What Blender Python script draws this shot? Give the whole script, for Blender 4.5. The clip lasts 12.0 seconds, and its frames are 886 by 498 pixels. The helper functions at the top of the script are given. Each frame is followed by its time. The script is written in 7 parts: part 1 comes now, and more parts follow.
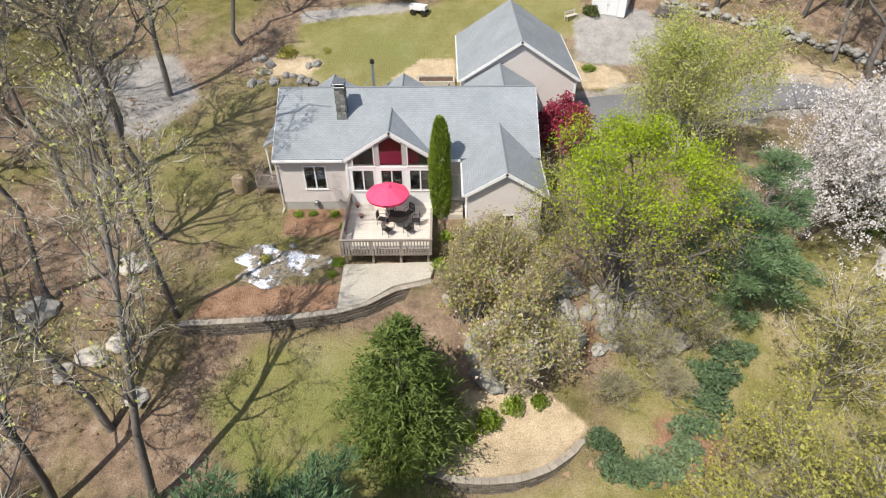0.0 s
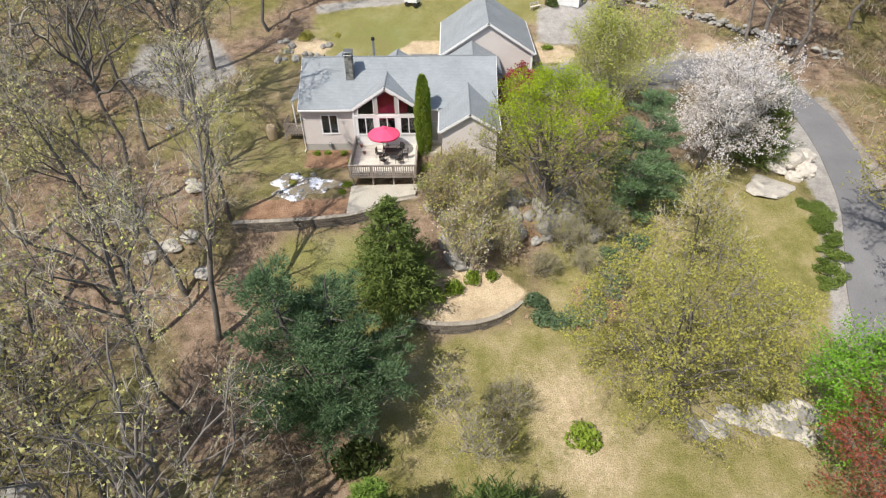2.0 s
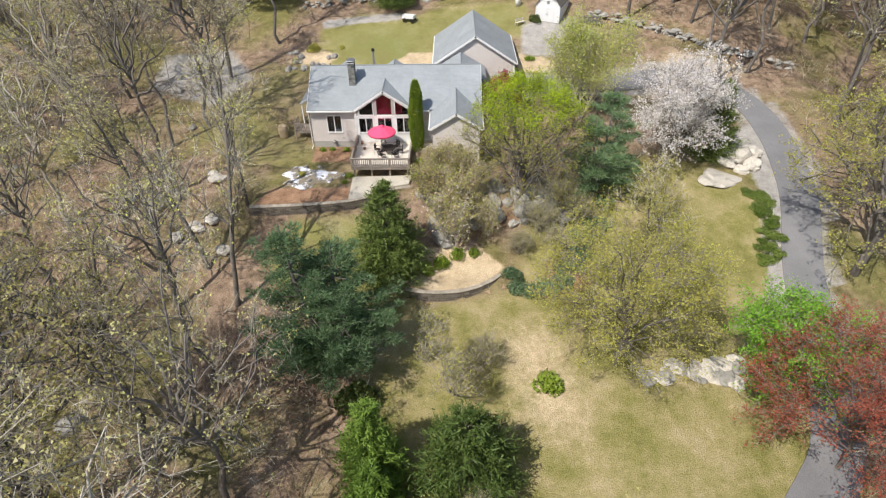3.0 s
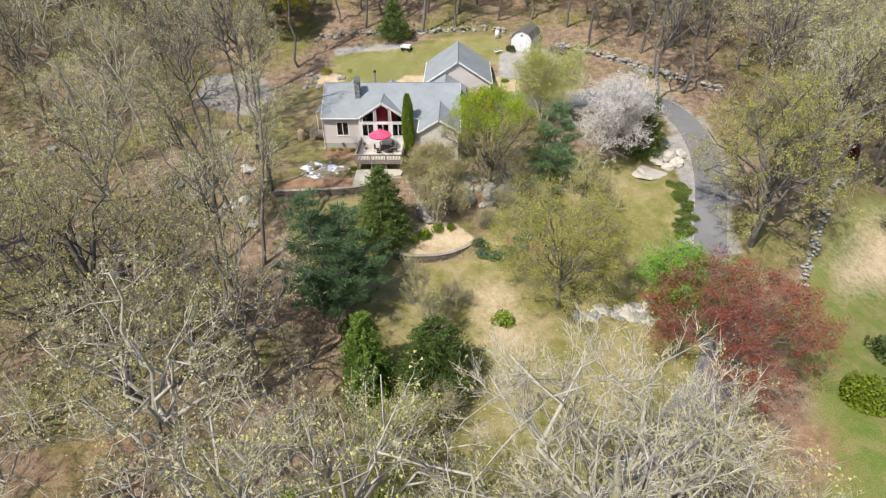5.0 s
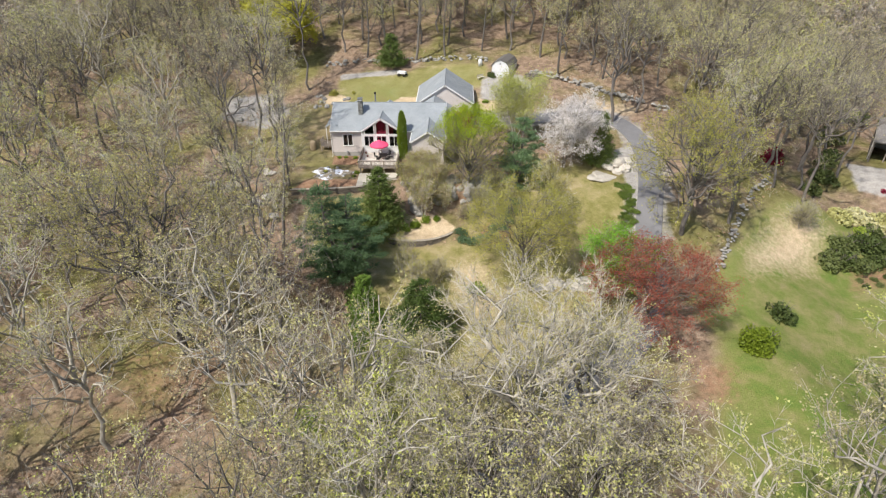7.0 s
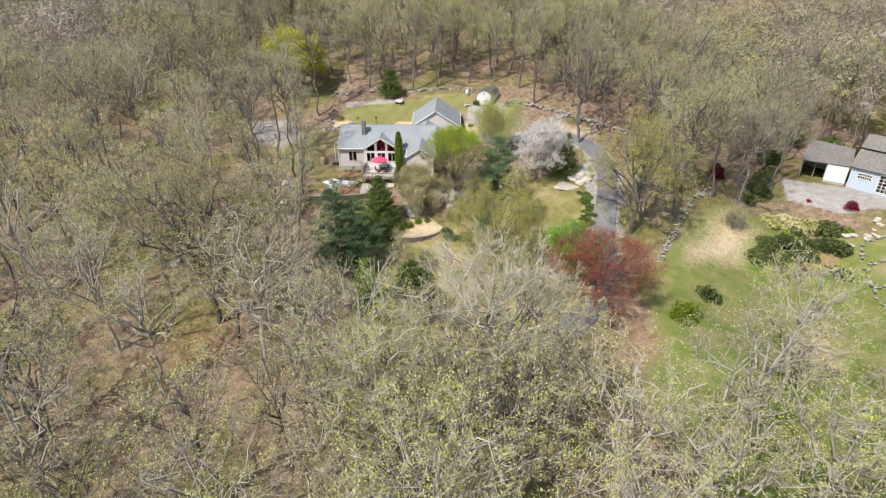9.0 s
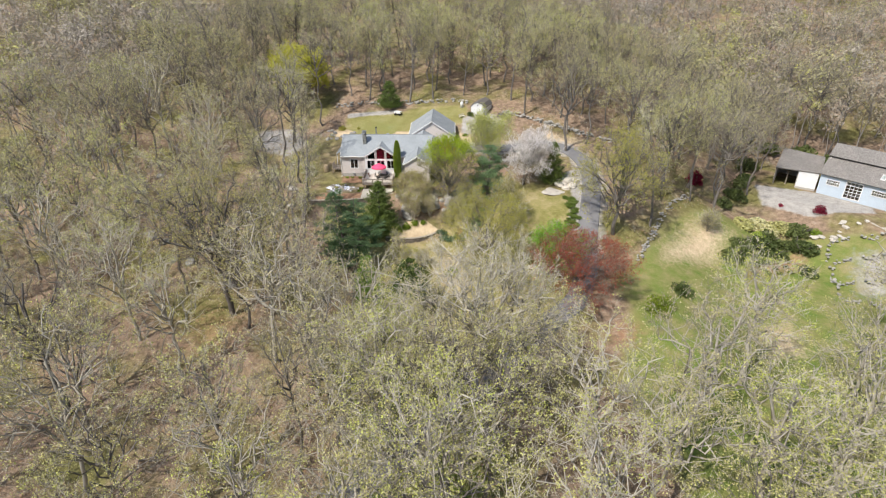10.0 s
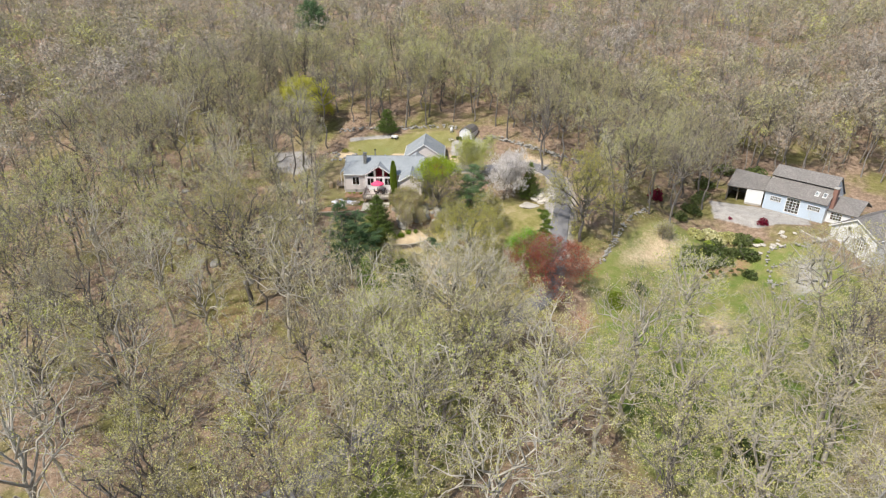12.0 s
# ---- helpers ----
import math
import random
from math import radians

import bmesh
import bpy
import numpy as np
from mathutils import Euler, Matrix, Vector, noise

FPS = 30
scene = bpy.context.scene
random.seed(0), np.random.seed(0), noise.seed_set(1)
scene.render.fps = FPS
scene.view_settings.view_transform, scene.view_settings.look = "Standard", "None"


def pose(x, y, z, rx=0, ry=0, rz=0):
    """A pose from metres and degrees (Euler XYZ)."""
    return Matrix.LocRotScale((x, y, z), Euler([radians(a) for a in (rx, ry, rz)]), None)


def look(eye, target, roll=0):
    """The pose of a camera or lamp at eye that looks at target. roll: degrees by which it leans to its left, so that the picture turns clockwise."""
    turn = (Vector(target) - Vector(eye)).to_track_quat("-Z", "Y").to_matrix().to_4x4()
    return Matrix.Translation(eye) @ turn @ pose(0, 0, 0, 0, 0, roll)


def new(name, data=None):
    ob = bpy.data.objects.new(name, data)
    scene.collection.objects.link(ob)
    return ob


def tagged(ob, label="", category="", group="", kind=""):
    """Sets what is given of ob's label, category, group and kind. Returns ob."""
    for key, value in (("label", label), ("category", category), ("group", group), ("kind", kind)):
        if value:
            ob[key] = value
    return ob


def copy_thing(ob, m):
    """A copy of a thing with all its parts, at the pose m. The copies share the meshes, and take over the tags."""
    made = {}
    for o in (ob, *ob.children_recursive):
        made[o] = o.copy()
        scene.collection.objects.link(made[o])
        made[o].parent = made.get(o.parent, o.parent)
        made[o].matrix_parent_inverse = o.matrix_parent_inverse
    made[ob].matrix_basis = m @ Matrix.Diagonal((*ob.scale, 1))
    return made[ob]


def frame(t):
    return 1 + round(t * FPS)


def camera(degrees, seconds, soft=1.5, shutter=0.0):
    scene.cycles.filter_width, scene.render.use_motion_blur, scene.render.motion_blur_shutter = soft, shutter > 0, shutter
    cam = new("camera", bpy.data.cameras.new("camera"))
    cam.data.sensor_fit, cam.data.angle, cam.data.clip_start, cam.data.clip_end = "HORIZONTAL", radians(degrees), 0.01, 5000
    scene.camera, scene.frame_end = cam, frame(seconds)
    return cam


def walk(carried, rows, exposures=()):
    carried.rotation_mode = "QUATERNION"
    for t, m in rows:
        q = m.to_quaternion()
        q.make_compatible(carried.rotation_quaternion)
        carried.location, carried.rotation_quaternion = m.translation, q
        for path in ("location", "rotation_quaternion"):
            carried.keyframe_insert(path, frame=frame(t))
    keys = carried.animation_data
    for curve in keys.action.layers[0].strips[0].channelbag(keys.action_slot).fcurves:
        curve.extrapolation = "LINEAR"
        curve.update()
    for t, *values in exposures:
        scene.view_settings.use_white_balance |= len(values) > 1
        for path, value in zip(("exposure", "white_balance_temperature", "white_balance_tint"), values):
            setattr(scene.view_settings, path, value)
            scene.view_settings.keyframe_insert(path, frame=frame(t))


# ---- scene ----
cam = camera(74.6, 12.0, soft=1.2)
PATH = [
    (0, (11.22, -33.726, 22.722), (11.214, -32.178, 21.456), -0.5),
    (0.5, (11.707, -37.253, 23.368), (11.694, -35.705, 22.101), -0.8),
    (1, (12.278, -40.898, 23.866), (12.258, -39.348, 22.603), -0.9),
    (1.5, (12.752, -44.536, 24.585), (12.728, -42.988, 23.319), -1.0),
    (2, (13.304, -48.157, 25.524), (13.278, -46.598, 24.271), -1.0),
    (2.5, (13.937, -51.89, 26.514), (13.908, -50.316, 25.281), -1.1),
    (3, (14.648, -55.556, 27.412), (14.613, -53.965, 26.2), -1.0),
    (3.2, (15.007, -57.023, 27.583), (14.965, -55.423, 26.385), -1.1),
    (4.8, (17.143, -68.778, 30.212), (17.092, -67.131, 29.078), -0.7),
    (5, (17.366, -70.476, 30.609), (17.315, -68.822, 29.485), -0.7),
    (5.5, (17.855, -74.191, 31.572), (17.806, -72.526, 30.465), -0.5),
    (6, (18.283, -77.559, 32.413), (18.236, -75.883, 31.323), -0.5),
    (6.5, (18.8, -81.4, 33.419), (18.753, -79.712, 32.347), -0.5),
    (7, (19.301, -85.178, 34.416), (19.256, -83.479, 33.363), -0.4),
    (7.5, (19.831, -88.973, 35.299), (19.786, -87.261, 34.265), -0.4),
    (7.7, (20.097, -90.85, 35.505), (20.051, -89.128, 34.489), -0.5),
    (9.3, (21.561, -103.319, 38.235), (21.519, -101.561, 37.28), -0.2),
    (9.5, (21.729, -104.644, 38.602), (21.687, -102.884, 37.654), -0.2),
    (10, (22.237, -108.511, 39.529), (22.197, -106.741, 38.6), -0.2),
    (10.5, (22.746, -112.38, 40.448), (22.707, -110.6, 39.537), -0.2),
    (11, (23.242, -116.243, 41.376), (23.206, -114.454, 40.483), -0.1),
    (11.5, (23.75, -120.18, 42.414), (23.715, -118.383, 41.538), -0.0),
    (12, (24.3, -124.098, 43.39), (24.266, -122.29, 42.534), -0.0),
]
walk(cam, [(t, look(eye, target, roll)) for t, eye, target, roll in PATH])

# ---- world and sun ----
SUN_EL = radians(54)
sun_dir = Vector((math.cos(SUN_EL) * -0.68, math.cos(SUN_EL) * -0.733, math.sin(SUN_EL)))    # front left of the house
world = bpy.data.worlds.new("sky")
scene.world = world
world.use_nodes = True
wn = world.node_tree.nodes
sky = wn.new("ShaderNodeTexSky")
sky.sky_type, sky.sun_disc, sky.sun_elevation = "NISHITA", False, SUN_EL
sky.sun_rotation = math.atan2(sun_dir.x, sun_dir.y)
sky.air_density, sky.dust_density = 1.0, 1.5
world.node_tree.links.new(sky.outputs[0], wn["Background"].inputs[0])
wn["Background"].inputs[1].default_value = 0.15
sun = new("sun", bpy.data.lights.new("sun", "SUN"))
sun.data.energy, sun.data.angle, sun.data.color = 5.0, radians(0.53), (1.0, 0.95, 0.87)
sun.matrix_world = look(sun_dir * 200, (0, 0, 0))

# ---- materials ----


def node_mat(name):
    m = bpy.data.materials.new(name)
    m.use_nodes = True
    return m, m.node_tree.nodes, m.node_tree.links, m.node_tree.nodes["Principled BSDF"]


def ramp(nodes, stops):
    r = nodes.new("ShaderNodeValToRGB")
    while len(r.color_ramp.elements) < len(stops):
        r.color_ramp.elements.new(0.5)
    for e, (p, c) in zip(r.color_ramp.elements, stops):
        e.position, e.color = p, (*c, 1)
    return r


def noise_node(nodes, links, scale, detail=5, rough=0.6, coord=None):
    n = nodes.new("ShaderNodeTexNoise")
    n.inputs["Scale"].default_value, n.inputs["Detail"].default_value, n.inputs["Roughness"].default_value = scale, detail, rough
    if coord is not None:
        links.new(coord, n.inputs["Vector"])
    return n


def mix_col(nodes, links, fac, a, b, blend="MIX"):
    m = nodes.new("ShaderNodeMix")
    m.data_type, m.blend_type = "RGBA", blend
    for sock, val in ((m.inputs[0], fac), (m.inputs[6], a), (m.inputs[7], b)):
        if hasattr(val, "is_linked"):
            links.new(val, sock)
        elif isinstance(val, tuple):
            sock.default_value = (*val, 1)
        else:
            sock.default_value = val
    return m.outputs[2]


def surface(name, lo, hi, scale=3.0, fine=40.0, rough=0.7, bump=0.02, metal=0.0, vary=0.0, spec=0.3):
    """Grain and stains at two scales between two base colours; vary: brightness by object."""
    m, nodes, links, bsdf = node_mat(name)
    tc = nodes.new("ShaderNodeTexCoord").outputs["Object"]
    a, b = noise_node(nodes, links, scale, coord=tc), noise_node(nodes, links, fine, 3, coord=tc)
    col = mix_col(nodes, links, a.outputs[0], lo, hi)
    r = ramp(nodes, [(0.3, (0.78, 0.78, 0.78)), (0.7, (1.12, 1.12, 1.12))])
    links.new(b.outputs[0], r.inputs[0])
    col = mix_col(nodes, links, 0.8, col, r.outputs[0], "MULTIPLY")
    if vary:
        info = nodes.new("ShaderNodeObjectInfo")
        r2 = ramp(nodes, [(0.0, (1 - vary,) * 3), (1.0, (1 + vary,) * 3)])
        links.new(info.outputs["Random"], r2.inputs[0])
        col = mix_col(nodes, links, 1.0, col, r2.outputs[0], "MULTIPLY")
    links.new(col, bsdf.inputs["Base Color"])
    bsdf.inputs["Roughness"].default_value, bsdf.inputs["Metallic"].default_value = rough, metal
    bsdf.inputs["Specular IOR Level"].default_value = spec
    if bump:
        bp = nodes.new("ShaderNodeBump")
        bp.inputs["Strength"].default_value, bp.inputs["Distance"].default_value = 0.6, bump
        links.new(b.outputs[0], bp.inputs["Height"])
        links.new(bp.outputs[0], bsdf.inputs["Normal"])
    return m


def foliage(name, stops, rough=0.55, through_leaf=0.35, by="island", each=0.32):
    """Leaves or buds: the colour varies from plant to plant and, by the share each, from leaf to leaf."""
    m, nodes, links, bsdf = node_mat(name)
    geo, info = nodes.new("ShaderNodeNewGeometry"), nodes.new("ShaderNodeObjectInfo")
    add = nodes.new("ShaderNodeMath")
    add.operation = "MULTIPLY_ADD"
    add.inputs[1].default_value = 1 - each
    half = nodes.new("ShaderNodeMath")
    half.operation = "MULTIPLY"
    half.inputs[1].default_value = each
    if by == "tint":
        at = nodes.new("ShaderNodeAttribute")
        at.attribute_name = "tint"
        links.new(at.outputs["Fac"], add.inputs[0])
        add.inputs[1].default_value, half.inputs[1].default_value = 0.86, 0.14
    else:
        links.new(info.outputs["Random"], add.inputs[0])
    links.new(geo.outputs["Random Per Island"], half.inputs[0])
    links.new(half.outputs[0], add.inputs[2])
    r = ramp(nodes, stops)
    links.new(add.outputs[0], r.inputs[0])
    links.new(r.outputs[0], bsdf.inputs["Base Color"])
    bsdf.inputs["Roughness"].default_value = rough
    bsdf.inputs["Specular IOR Level"].default_value = 0.25
    if through_leaf:
        tr = nodes.new("ShaderNodeBsdfTranslucent")
        links.new(r.outputs[0], tr.inputs[0])
        mx = nodes.new("ShaderNodeMixShader")
        mx.inputs[0].default_value = through_leaf
        links.new(bsdf.outputs[0], mx.inputs[1])
        links.new(tr.outputs[0], mx.inputs[2])
        links.new(mx.outputs[0], nodes["Material Output"].inputs[0])
    return m


def shingle_mat(name, lo, hi, course=0.16, tab=0.3):
    m, nodes, links, bsdf = node_mat(name)
    uv = nodes.new("ShaderNodeUVMap").outputs[0]
    br = nodes.new("ShaderNodeTexBrick")
    br.inputs["Scale"].default_value, br.inputs["Brick Width"].default_value, br.inputs["Row Height"].default_value = 1.0, tab, course
    br.inputs["Mortar Size"].default_value, br.inputs["Bias"].default_value = 0.01, 0.0
    br.inputs["Color1"].default_value, br.inputs["Color2"].default_value = (*lo, 1), (*hi, 1)
    br.inputs["Mortar"].default_value = (lo[0] * 0.78, lo[1] * 0.78, lo[2] * 0.78, 1)
    links.new(uv, br.inputs["Vector"])
    big, fine = noise_node(nodes, links, 0.35, 6, 0.65, uv), noise_node(nodes, links, 30, 3, 0.6, uv)
    r = ramp(nodes, [(0.3, (0.8, 0.82, 0.8)), (0.7, (1.12, 1.1, 1.1))])
    links.new(big.outputs[0], r.inputs[0])
    col = mix_col(nodes, links, 0.9, br.outputs[0], r.outputs[0], "MULTIPLY")
    r3 = ramp(nodes, [(0.3, (0.85,) * 3), (0.7, (1.1,) * 3)])
    links.new(fine.outputs[0], r3.inputs[0])
    col = mix_col(nodes, links, 0.8, col, r3.outputs[0], "MULTIPLY")
    links.new(col, bsdf.inputs["Base Color"])
    bsdf.inputs["Roughness"].default_value = 0.85
    bp = nodes.new("ShaderNodeBump")
    bp.inputs["Strength"].default_value, bp.inputs["Distance"].default_value = 0.5, 0.012
    links.new(br.outputs["Fac"], bp.inputs["Height"])
    bp.invert = True
    links.new(bp.outputs[0], bsdf.inputs["Normal"])
    return m


def glass_mat(name):
    m, nodes, links, bsdf = node_mat(name)
    bsdf.inputs["Base Color"].default_value = (0.85, 0.9, 0.9, 1)
    bsdf.inputs["Transmission Weight"].default_value = 1.0
    bsdf.inputs["Roughness"].default_value, bsdf.inputs["IOR"].default_value = 0.02, 1.5
    return m


def ground_mat():
    m, nodes, links, bsdf = node_mat("leaf litter and grass")
    pos = nodes.new("ShaderNodeNewGeometry").outputs["Position"]

    def attr(name):
        a = nodes.new("ShaderNodeAttribute")
        a.attribute_name = name
        return a.outputs["Fac"]

    def edge(fac, scale, width, amount):
        """A soft mask broken up by noise."""
        n = noise_node(nodes, links, scale, 6, 0.65, pos)
        s = nodes.new("ShaderNodeMath")
        s.operation = "MULTIPLY_ADD"
        s.inputs[1].default_value, s.inputs[2].default_value = amount, -amount / 2
        links.new(n.outputs[0], s.inputs[0])
        t = nodes.new("ShaderNodeMath")
        t.operation = "ADD"
        links.new(fac, t.inputs[0])
        links.new(s.outputs[0], t.inputs[1])
        mr = nodes.new("ShaderNodeMapRange")
        mr.inputs[1].default_value, mr.inputs[2].default_value = 0.5 - width, 0.5 + width
        links.new(t.outputs[0], mr.inputs[0])
        return mr.outputs[0]
    n1, n2 = noise_node(nodes, links, 0.09, 6, 0.6, pos), noise_node(nodes, links, 0.9, 8, 0.72, pos)
    n3, n4 = noise_node(nodes, links, 9, 4, 0.7, pos), noise_node(nodes, links, 0.3, 6, 0.7, pos)
    lit = ramp(nodes, [(0.28, (0.095, 0.076, 0.054)), (0.42, (0.23, 0.165, 0.115)), (0.56, (0.35, 0.25, 0.175)), (0.72, (0.46, 0.38, 0.30))])
    links.new(n2.outputs[0], lit.inputs[0])
    olive = ramp(nodes, [(0.3, (0.13, 0.12, 0.04)), (0.7, (0.30, 0.27, 0.11))])
    links.new(n2.outputs[0], olive.inputs[0])
    pm = ramp(nodes, [(0.46, (0, 0, 0)), (0.62, (1, 1, 1))])
    links.new(n1.outputs[0], pm.inputs[0])
    col = mix_col(nodes, links, pm.outputs[0], lit.outputs[0], olive.outputs[0])
    dry = ramp(nodes, [(0.28, (0.16, 0.155, 0.045)), (0.44, (0.26, 0.24, 0.085)), (0.56, (0.36, 0.305, 0.145)), (0.70, (0.48, 0.39, 0.235))])
    links.new(n4.outputs[0], dry.inputs[0])
    lush = ramp(nodes, [(0.25, (0.36, 0.30, 0.17)), (0.42, (0.27, 0.26, 0.10)), (0.55, (0.19, 0.23, 0.06)), (0.7, (0.13, 0.21, 0.04))])
    links.new(n4.outputs[0], lush.inputs[0])
    lawn = mix_col(nodes, links, attr("lush"), dry.outputs[0], lush.outputs[0])
    col = mix_col(nodes, links, edge(attr("lawn"), 0.8, 0.22, 0.7), col, lawn)
    straw = ramp(nodes, [(0.3, (0.46, 0.345, 0.215)), (0.7, (0.74, 0.60, 0.41))])
    links.new(n2.outputs[0], straw.inputs[0])
    col = mix_col(nodes, links, edge(attr("straw"), 2.0, 0.15, 0.6), col, straw.outputs[0])
    grav = ramp(nodes, [(0.3, (0.30, 0.28, 0.26)), (0.7, (0.52, 0.49, 0.45))])
    links.new(n2.outputs[0], grav.inputs[0])
    col = mix_col(nodes, links, edge(attr("gravel"), 1.2, 0.15, 0.7), col, grav.outputs[0])
    mul = ramp(nodes, [(0.3, (0.22, 0.125, 0.075)), (0.7, (0.48, 0.30, 0.19))])
    links.new(n2.outputs[0], mul.inputs[0])
    col = mix_col(nodes, links, edge(attr("mulch"), 1.5, 0.15, 0.7), col, mul.outputs[0])
    fr = ramp(nodes, [(0.25, (0.6,) * 3), (0.75, (1.3,) * 3)])
    links.new(n3.outputs[0], fr.inputs[0])
    col = mix_col(nodes, links, 0.85, col, fr.outputs[0], "MULTIPLY")
    links.new(col, bsdf.inputs["Base Color"])
    bsdf.inputs["Roughness"].default_value = 0.95
    bsdf.inputs["Specular IOR Level"].default_value = 0.1
    bp = nodes.new("ShaderNodeBump")
    bp.inputs["Strength"].default_value, bp.inputs["Distance"].default_value = 0.9, 0.15
    links.new(n3.outputs[0], bp.inputs["Height"])
    links.new(bp.outputs[0], bsdf.inputs["Normal"])
    return m


def patchy_gravel():
    """Bluish white gravel in ragged patches over grey brown earth."""
    m, nodes, links, bsdf = node_mat("white blue gravel in patches")
    pos = nodes.new("ShaderNodeTexCoord").outputs["Object"]
    n1, n2 = noise_node(nodes, links, 0.75, 7, 0.68, pos), noise_node(nodes, links, 11, 4, 0.7, pos)
    white = ramp(nodes, [(0.3, (0.42, 0.44, 0.50)), (0.6, (0.88, 0.90, 0.97))])
    earth = ramp(nodes, [(0.3, (0.16, 0.13, 0.09)), (0.7, (0.36, 0.31, 0.23))])
    for r in (white, earth):
        links.new(n2.outputs[0], r.inputs[0])
    cut = ramp(nodes, [(0.475, (0, 0, 0)), (0.52, (1, 1, 1))])
    links.new(n1.outputs[0], cut.inputs[0])
    links.new(mix_col(nodes, links, cut.outputs[0], earth.outputs[0], white.outputs[0]), bsdf.inputs["Base Color"])
    bsdf.inputs["Roughness"].default_value = 0.9
    bp = nodes.new("ShaderNodeBump")
    bp.inputs["Strength"].default_value, bp.inputs["Distance"].default_value = 0.8, 0.05
    links.new(n2.outputs[0], bp.inputs["Height"])
    links.new(bp.outputs[0], bsdf.inputs["Normal"])
    return m


GROUND = ground_mat()
SIDING = surface("beige vinyl siding", (0.60, 0.54, 0.50), (0.68, 0.62, 0.58), 0.8, 25, 0.6, 0.004)
TRIM = surface("white painted trim", (0.76, 0.75, 0.73), (0.84, 0.83, 0.81), 1.5, 30, 0.45, 0.002)
FOUND = surface("grey concrete", (0.36, 0.34, 0.31), (0.48, 0.46, 0.42), 1.2, 20, 0.9, 0.01)
PATIO = surface("pale concrete patio", (0.40, 0.36, 0.29), (0.58, 0.54, 0.46), 0.6, 9, 0.9, 0.01)
SHINGLE = shingle_mat("grey asphalt shingles", (0.30, 0.325, 0.345), (0.335, 0.36, 0.38))
BARNROOF = shingle_mat("brown grey wood shingles", (0.18, 0.165, 0.152), (0.28, 0.26, 0.245), 0.22, 0.2)
DECKWOOD = surface("weathered pale deck boards", (0.58, 0.53, 0.45), (0.74, 0.69, 0.61), 2.0, 30, 0.8, 0.004, vary=0.1)
RAILWOOD = surface("grey brown weathered rail wood", (0.24, 0.195, 0.16), (0.42, 0.365, 0.31), 2.0, 30, 0.85, 0.004, vary=0.15)
STONE = surface("grey field stone", (0.20, 0.19, 0.17), (0.48, 0.46, 0.42), 1.6, 14, 0.9, 0.04, vary=0.2)
PALESTONE = surface("pale sunlit boulder stone", (0.45, 0.41, 0.35), (0.66, 0.61, 0.54), 1.0, 12, 0.9, 0.03, vary=0.1)
BLOCK = surface("dark grey brown wall block", (0.095, 0.08, 0.065), (0.22, 0.19, 0.155), 2.5, 20, 0.95, 0.02, vary=0.3)
CAPSTONE = surface("tan wall cap stone", (0.30, 0.26, 0.21), (0.46, 0.41, 0.34), 2.5, 20, 0.9, 0.01, vary=0.15)
CHIMNEY = surface("mottled chimney stone", (0.07, 0.075, 0.07), (0.34, 0.33, 0.30), 5, 20, 0.9, 0.02, vary=0.45)
METAL = surface("galvanised metal", (0.30, 0.31, 0.32), (0.42, 0.43, 0.44), 4, 30, 0.4, 0.0, metal=0.7)
DARKMETAL = surface("black powder coated metal", (0.015, 0.013, 0.012), (0.04, 0.035, 0.03), 6, 40, 0.5, 0.002)
CANVAS = surface("raspberry pink canvas", (0.80, 0.075, 0.17), (0.90, 0.11, 0.23), 3, 60, 0.75, 0.003)
REDBLIND = surface("dark red blind", (0.30, 0.015, 0.03), (0.38, 0.02, 0.045), 2, 40, 0.8, 0.002)
GLASS = glass_mat("window glass")
# near black base colour stands in for the shade of unlit rooms
DARKIN = surface("near black interior with painted shade", (0.035, 0.032, 0.03), (0.07, 0.062, 0.055), 1, 20, 0.9, 0.0)
ASPHALT = surface("worn asphalt", (0.13, 0.128, 0.132), (0.26, 0.255, 0.26), 0.35, 12, 0.9, 0.012)
WHITEGRAVEL = patchy_gravel()
WHITEWALL = surface("white painted clapboard", (0.70, 0.70, 0.70), (0.82, 0.82, 0.81), 0.6, 20, 0.6, 0.004)
BLUEWALL = surface("pale blue painted clapboard", (0.48, 0.56, 0.65), (0.57, 0.65, 0.73), 0.6, 20, 0.6, 0.004)
BRICK = surface("red brown brick", (0.22, 0.12, 0.09), (0.36, 0.20, 0.155), 4, 20, 0.9, 0.01)
TANPLASTIC = surface("tan weathered barrel", (0.42, 0.32, 0.20), (0.55, 0.43, 0.29), 2, 20, 0.7, 0.006)
BARK = surface("grey brown bark", (0.101, 0.087, 0.076), (0.261, 0.235, 0.210), 2.5, 14, 0.95, 0.04, vary=0.3)
GREYBARK = surface("weathered grey bark", (0.16, 0.14, 0.12), (0.32, 0.29, 0.26), 2.5, 14, 0.95, 0.04, vary=0.3)
PALEBARK = surface("pale grey bark", (0.24, 0.215, 0.175), (0.62, 0.575, 0.49), 1.2, 10, 0.9, 0.03, vary=0.12)
TWIG = foliage("grey brown twigs", [(0.0, (0.158, 0.133, 0.101)), (0.4, (0.330, 0.290, 0.219)), (0.8, (0.500, 0.458, 0.358)), (1.0, (0.659, 0.615, 0.500))], 0.8, 0.0)
# air haze is painted in: bluer greys than the near twigs
TWIGFAR = foliage("distant grey brown twigs with painted haze", [(0.0, (0.277, 0.235, 0.204)), (0.3, (0.399, 0.360, 0.308)), (0.6, (0.244, 0.217, 0.154)), (1.0, (0.465, 0.446, 0.284))], 0.8, 0.0, by="tint")
PALETWIG = foliage("pale grey twigs", [(0.0, (0.231, 0.197, 0.152)), (0.5, (0.396, 0.354, 0.275)), (1.0, (0.616, 0.567, 0.466))], 0.8, 0.0)
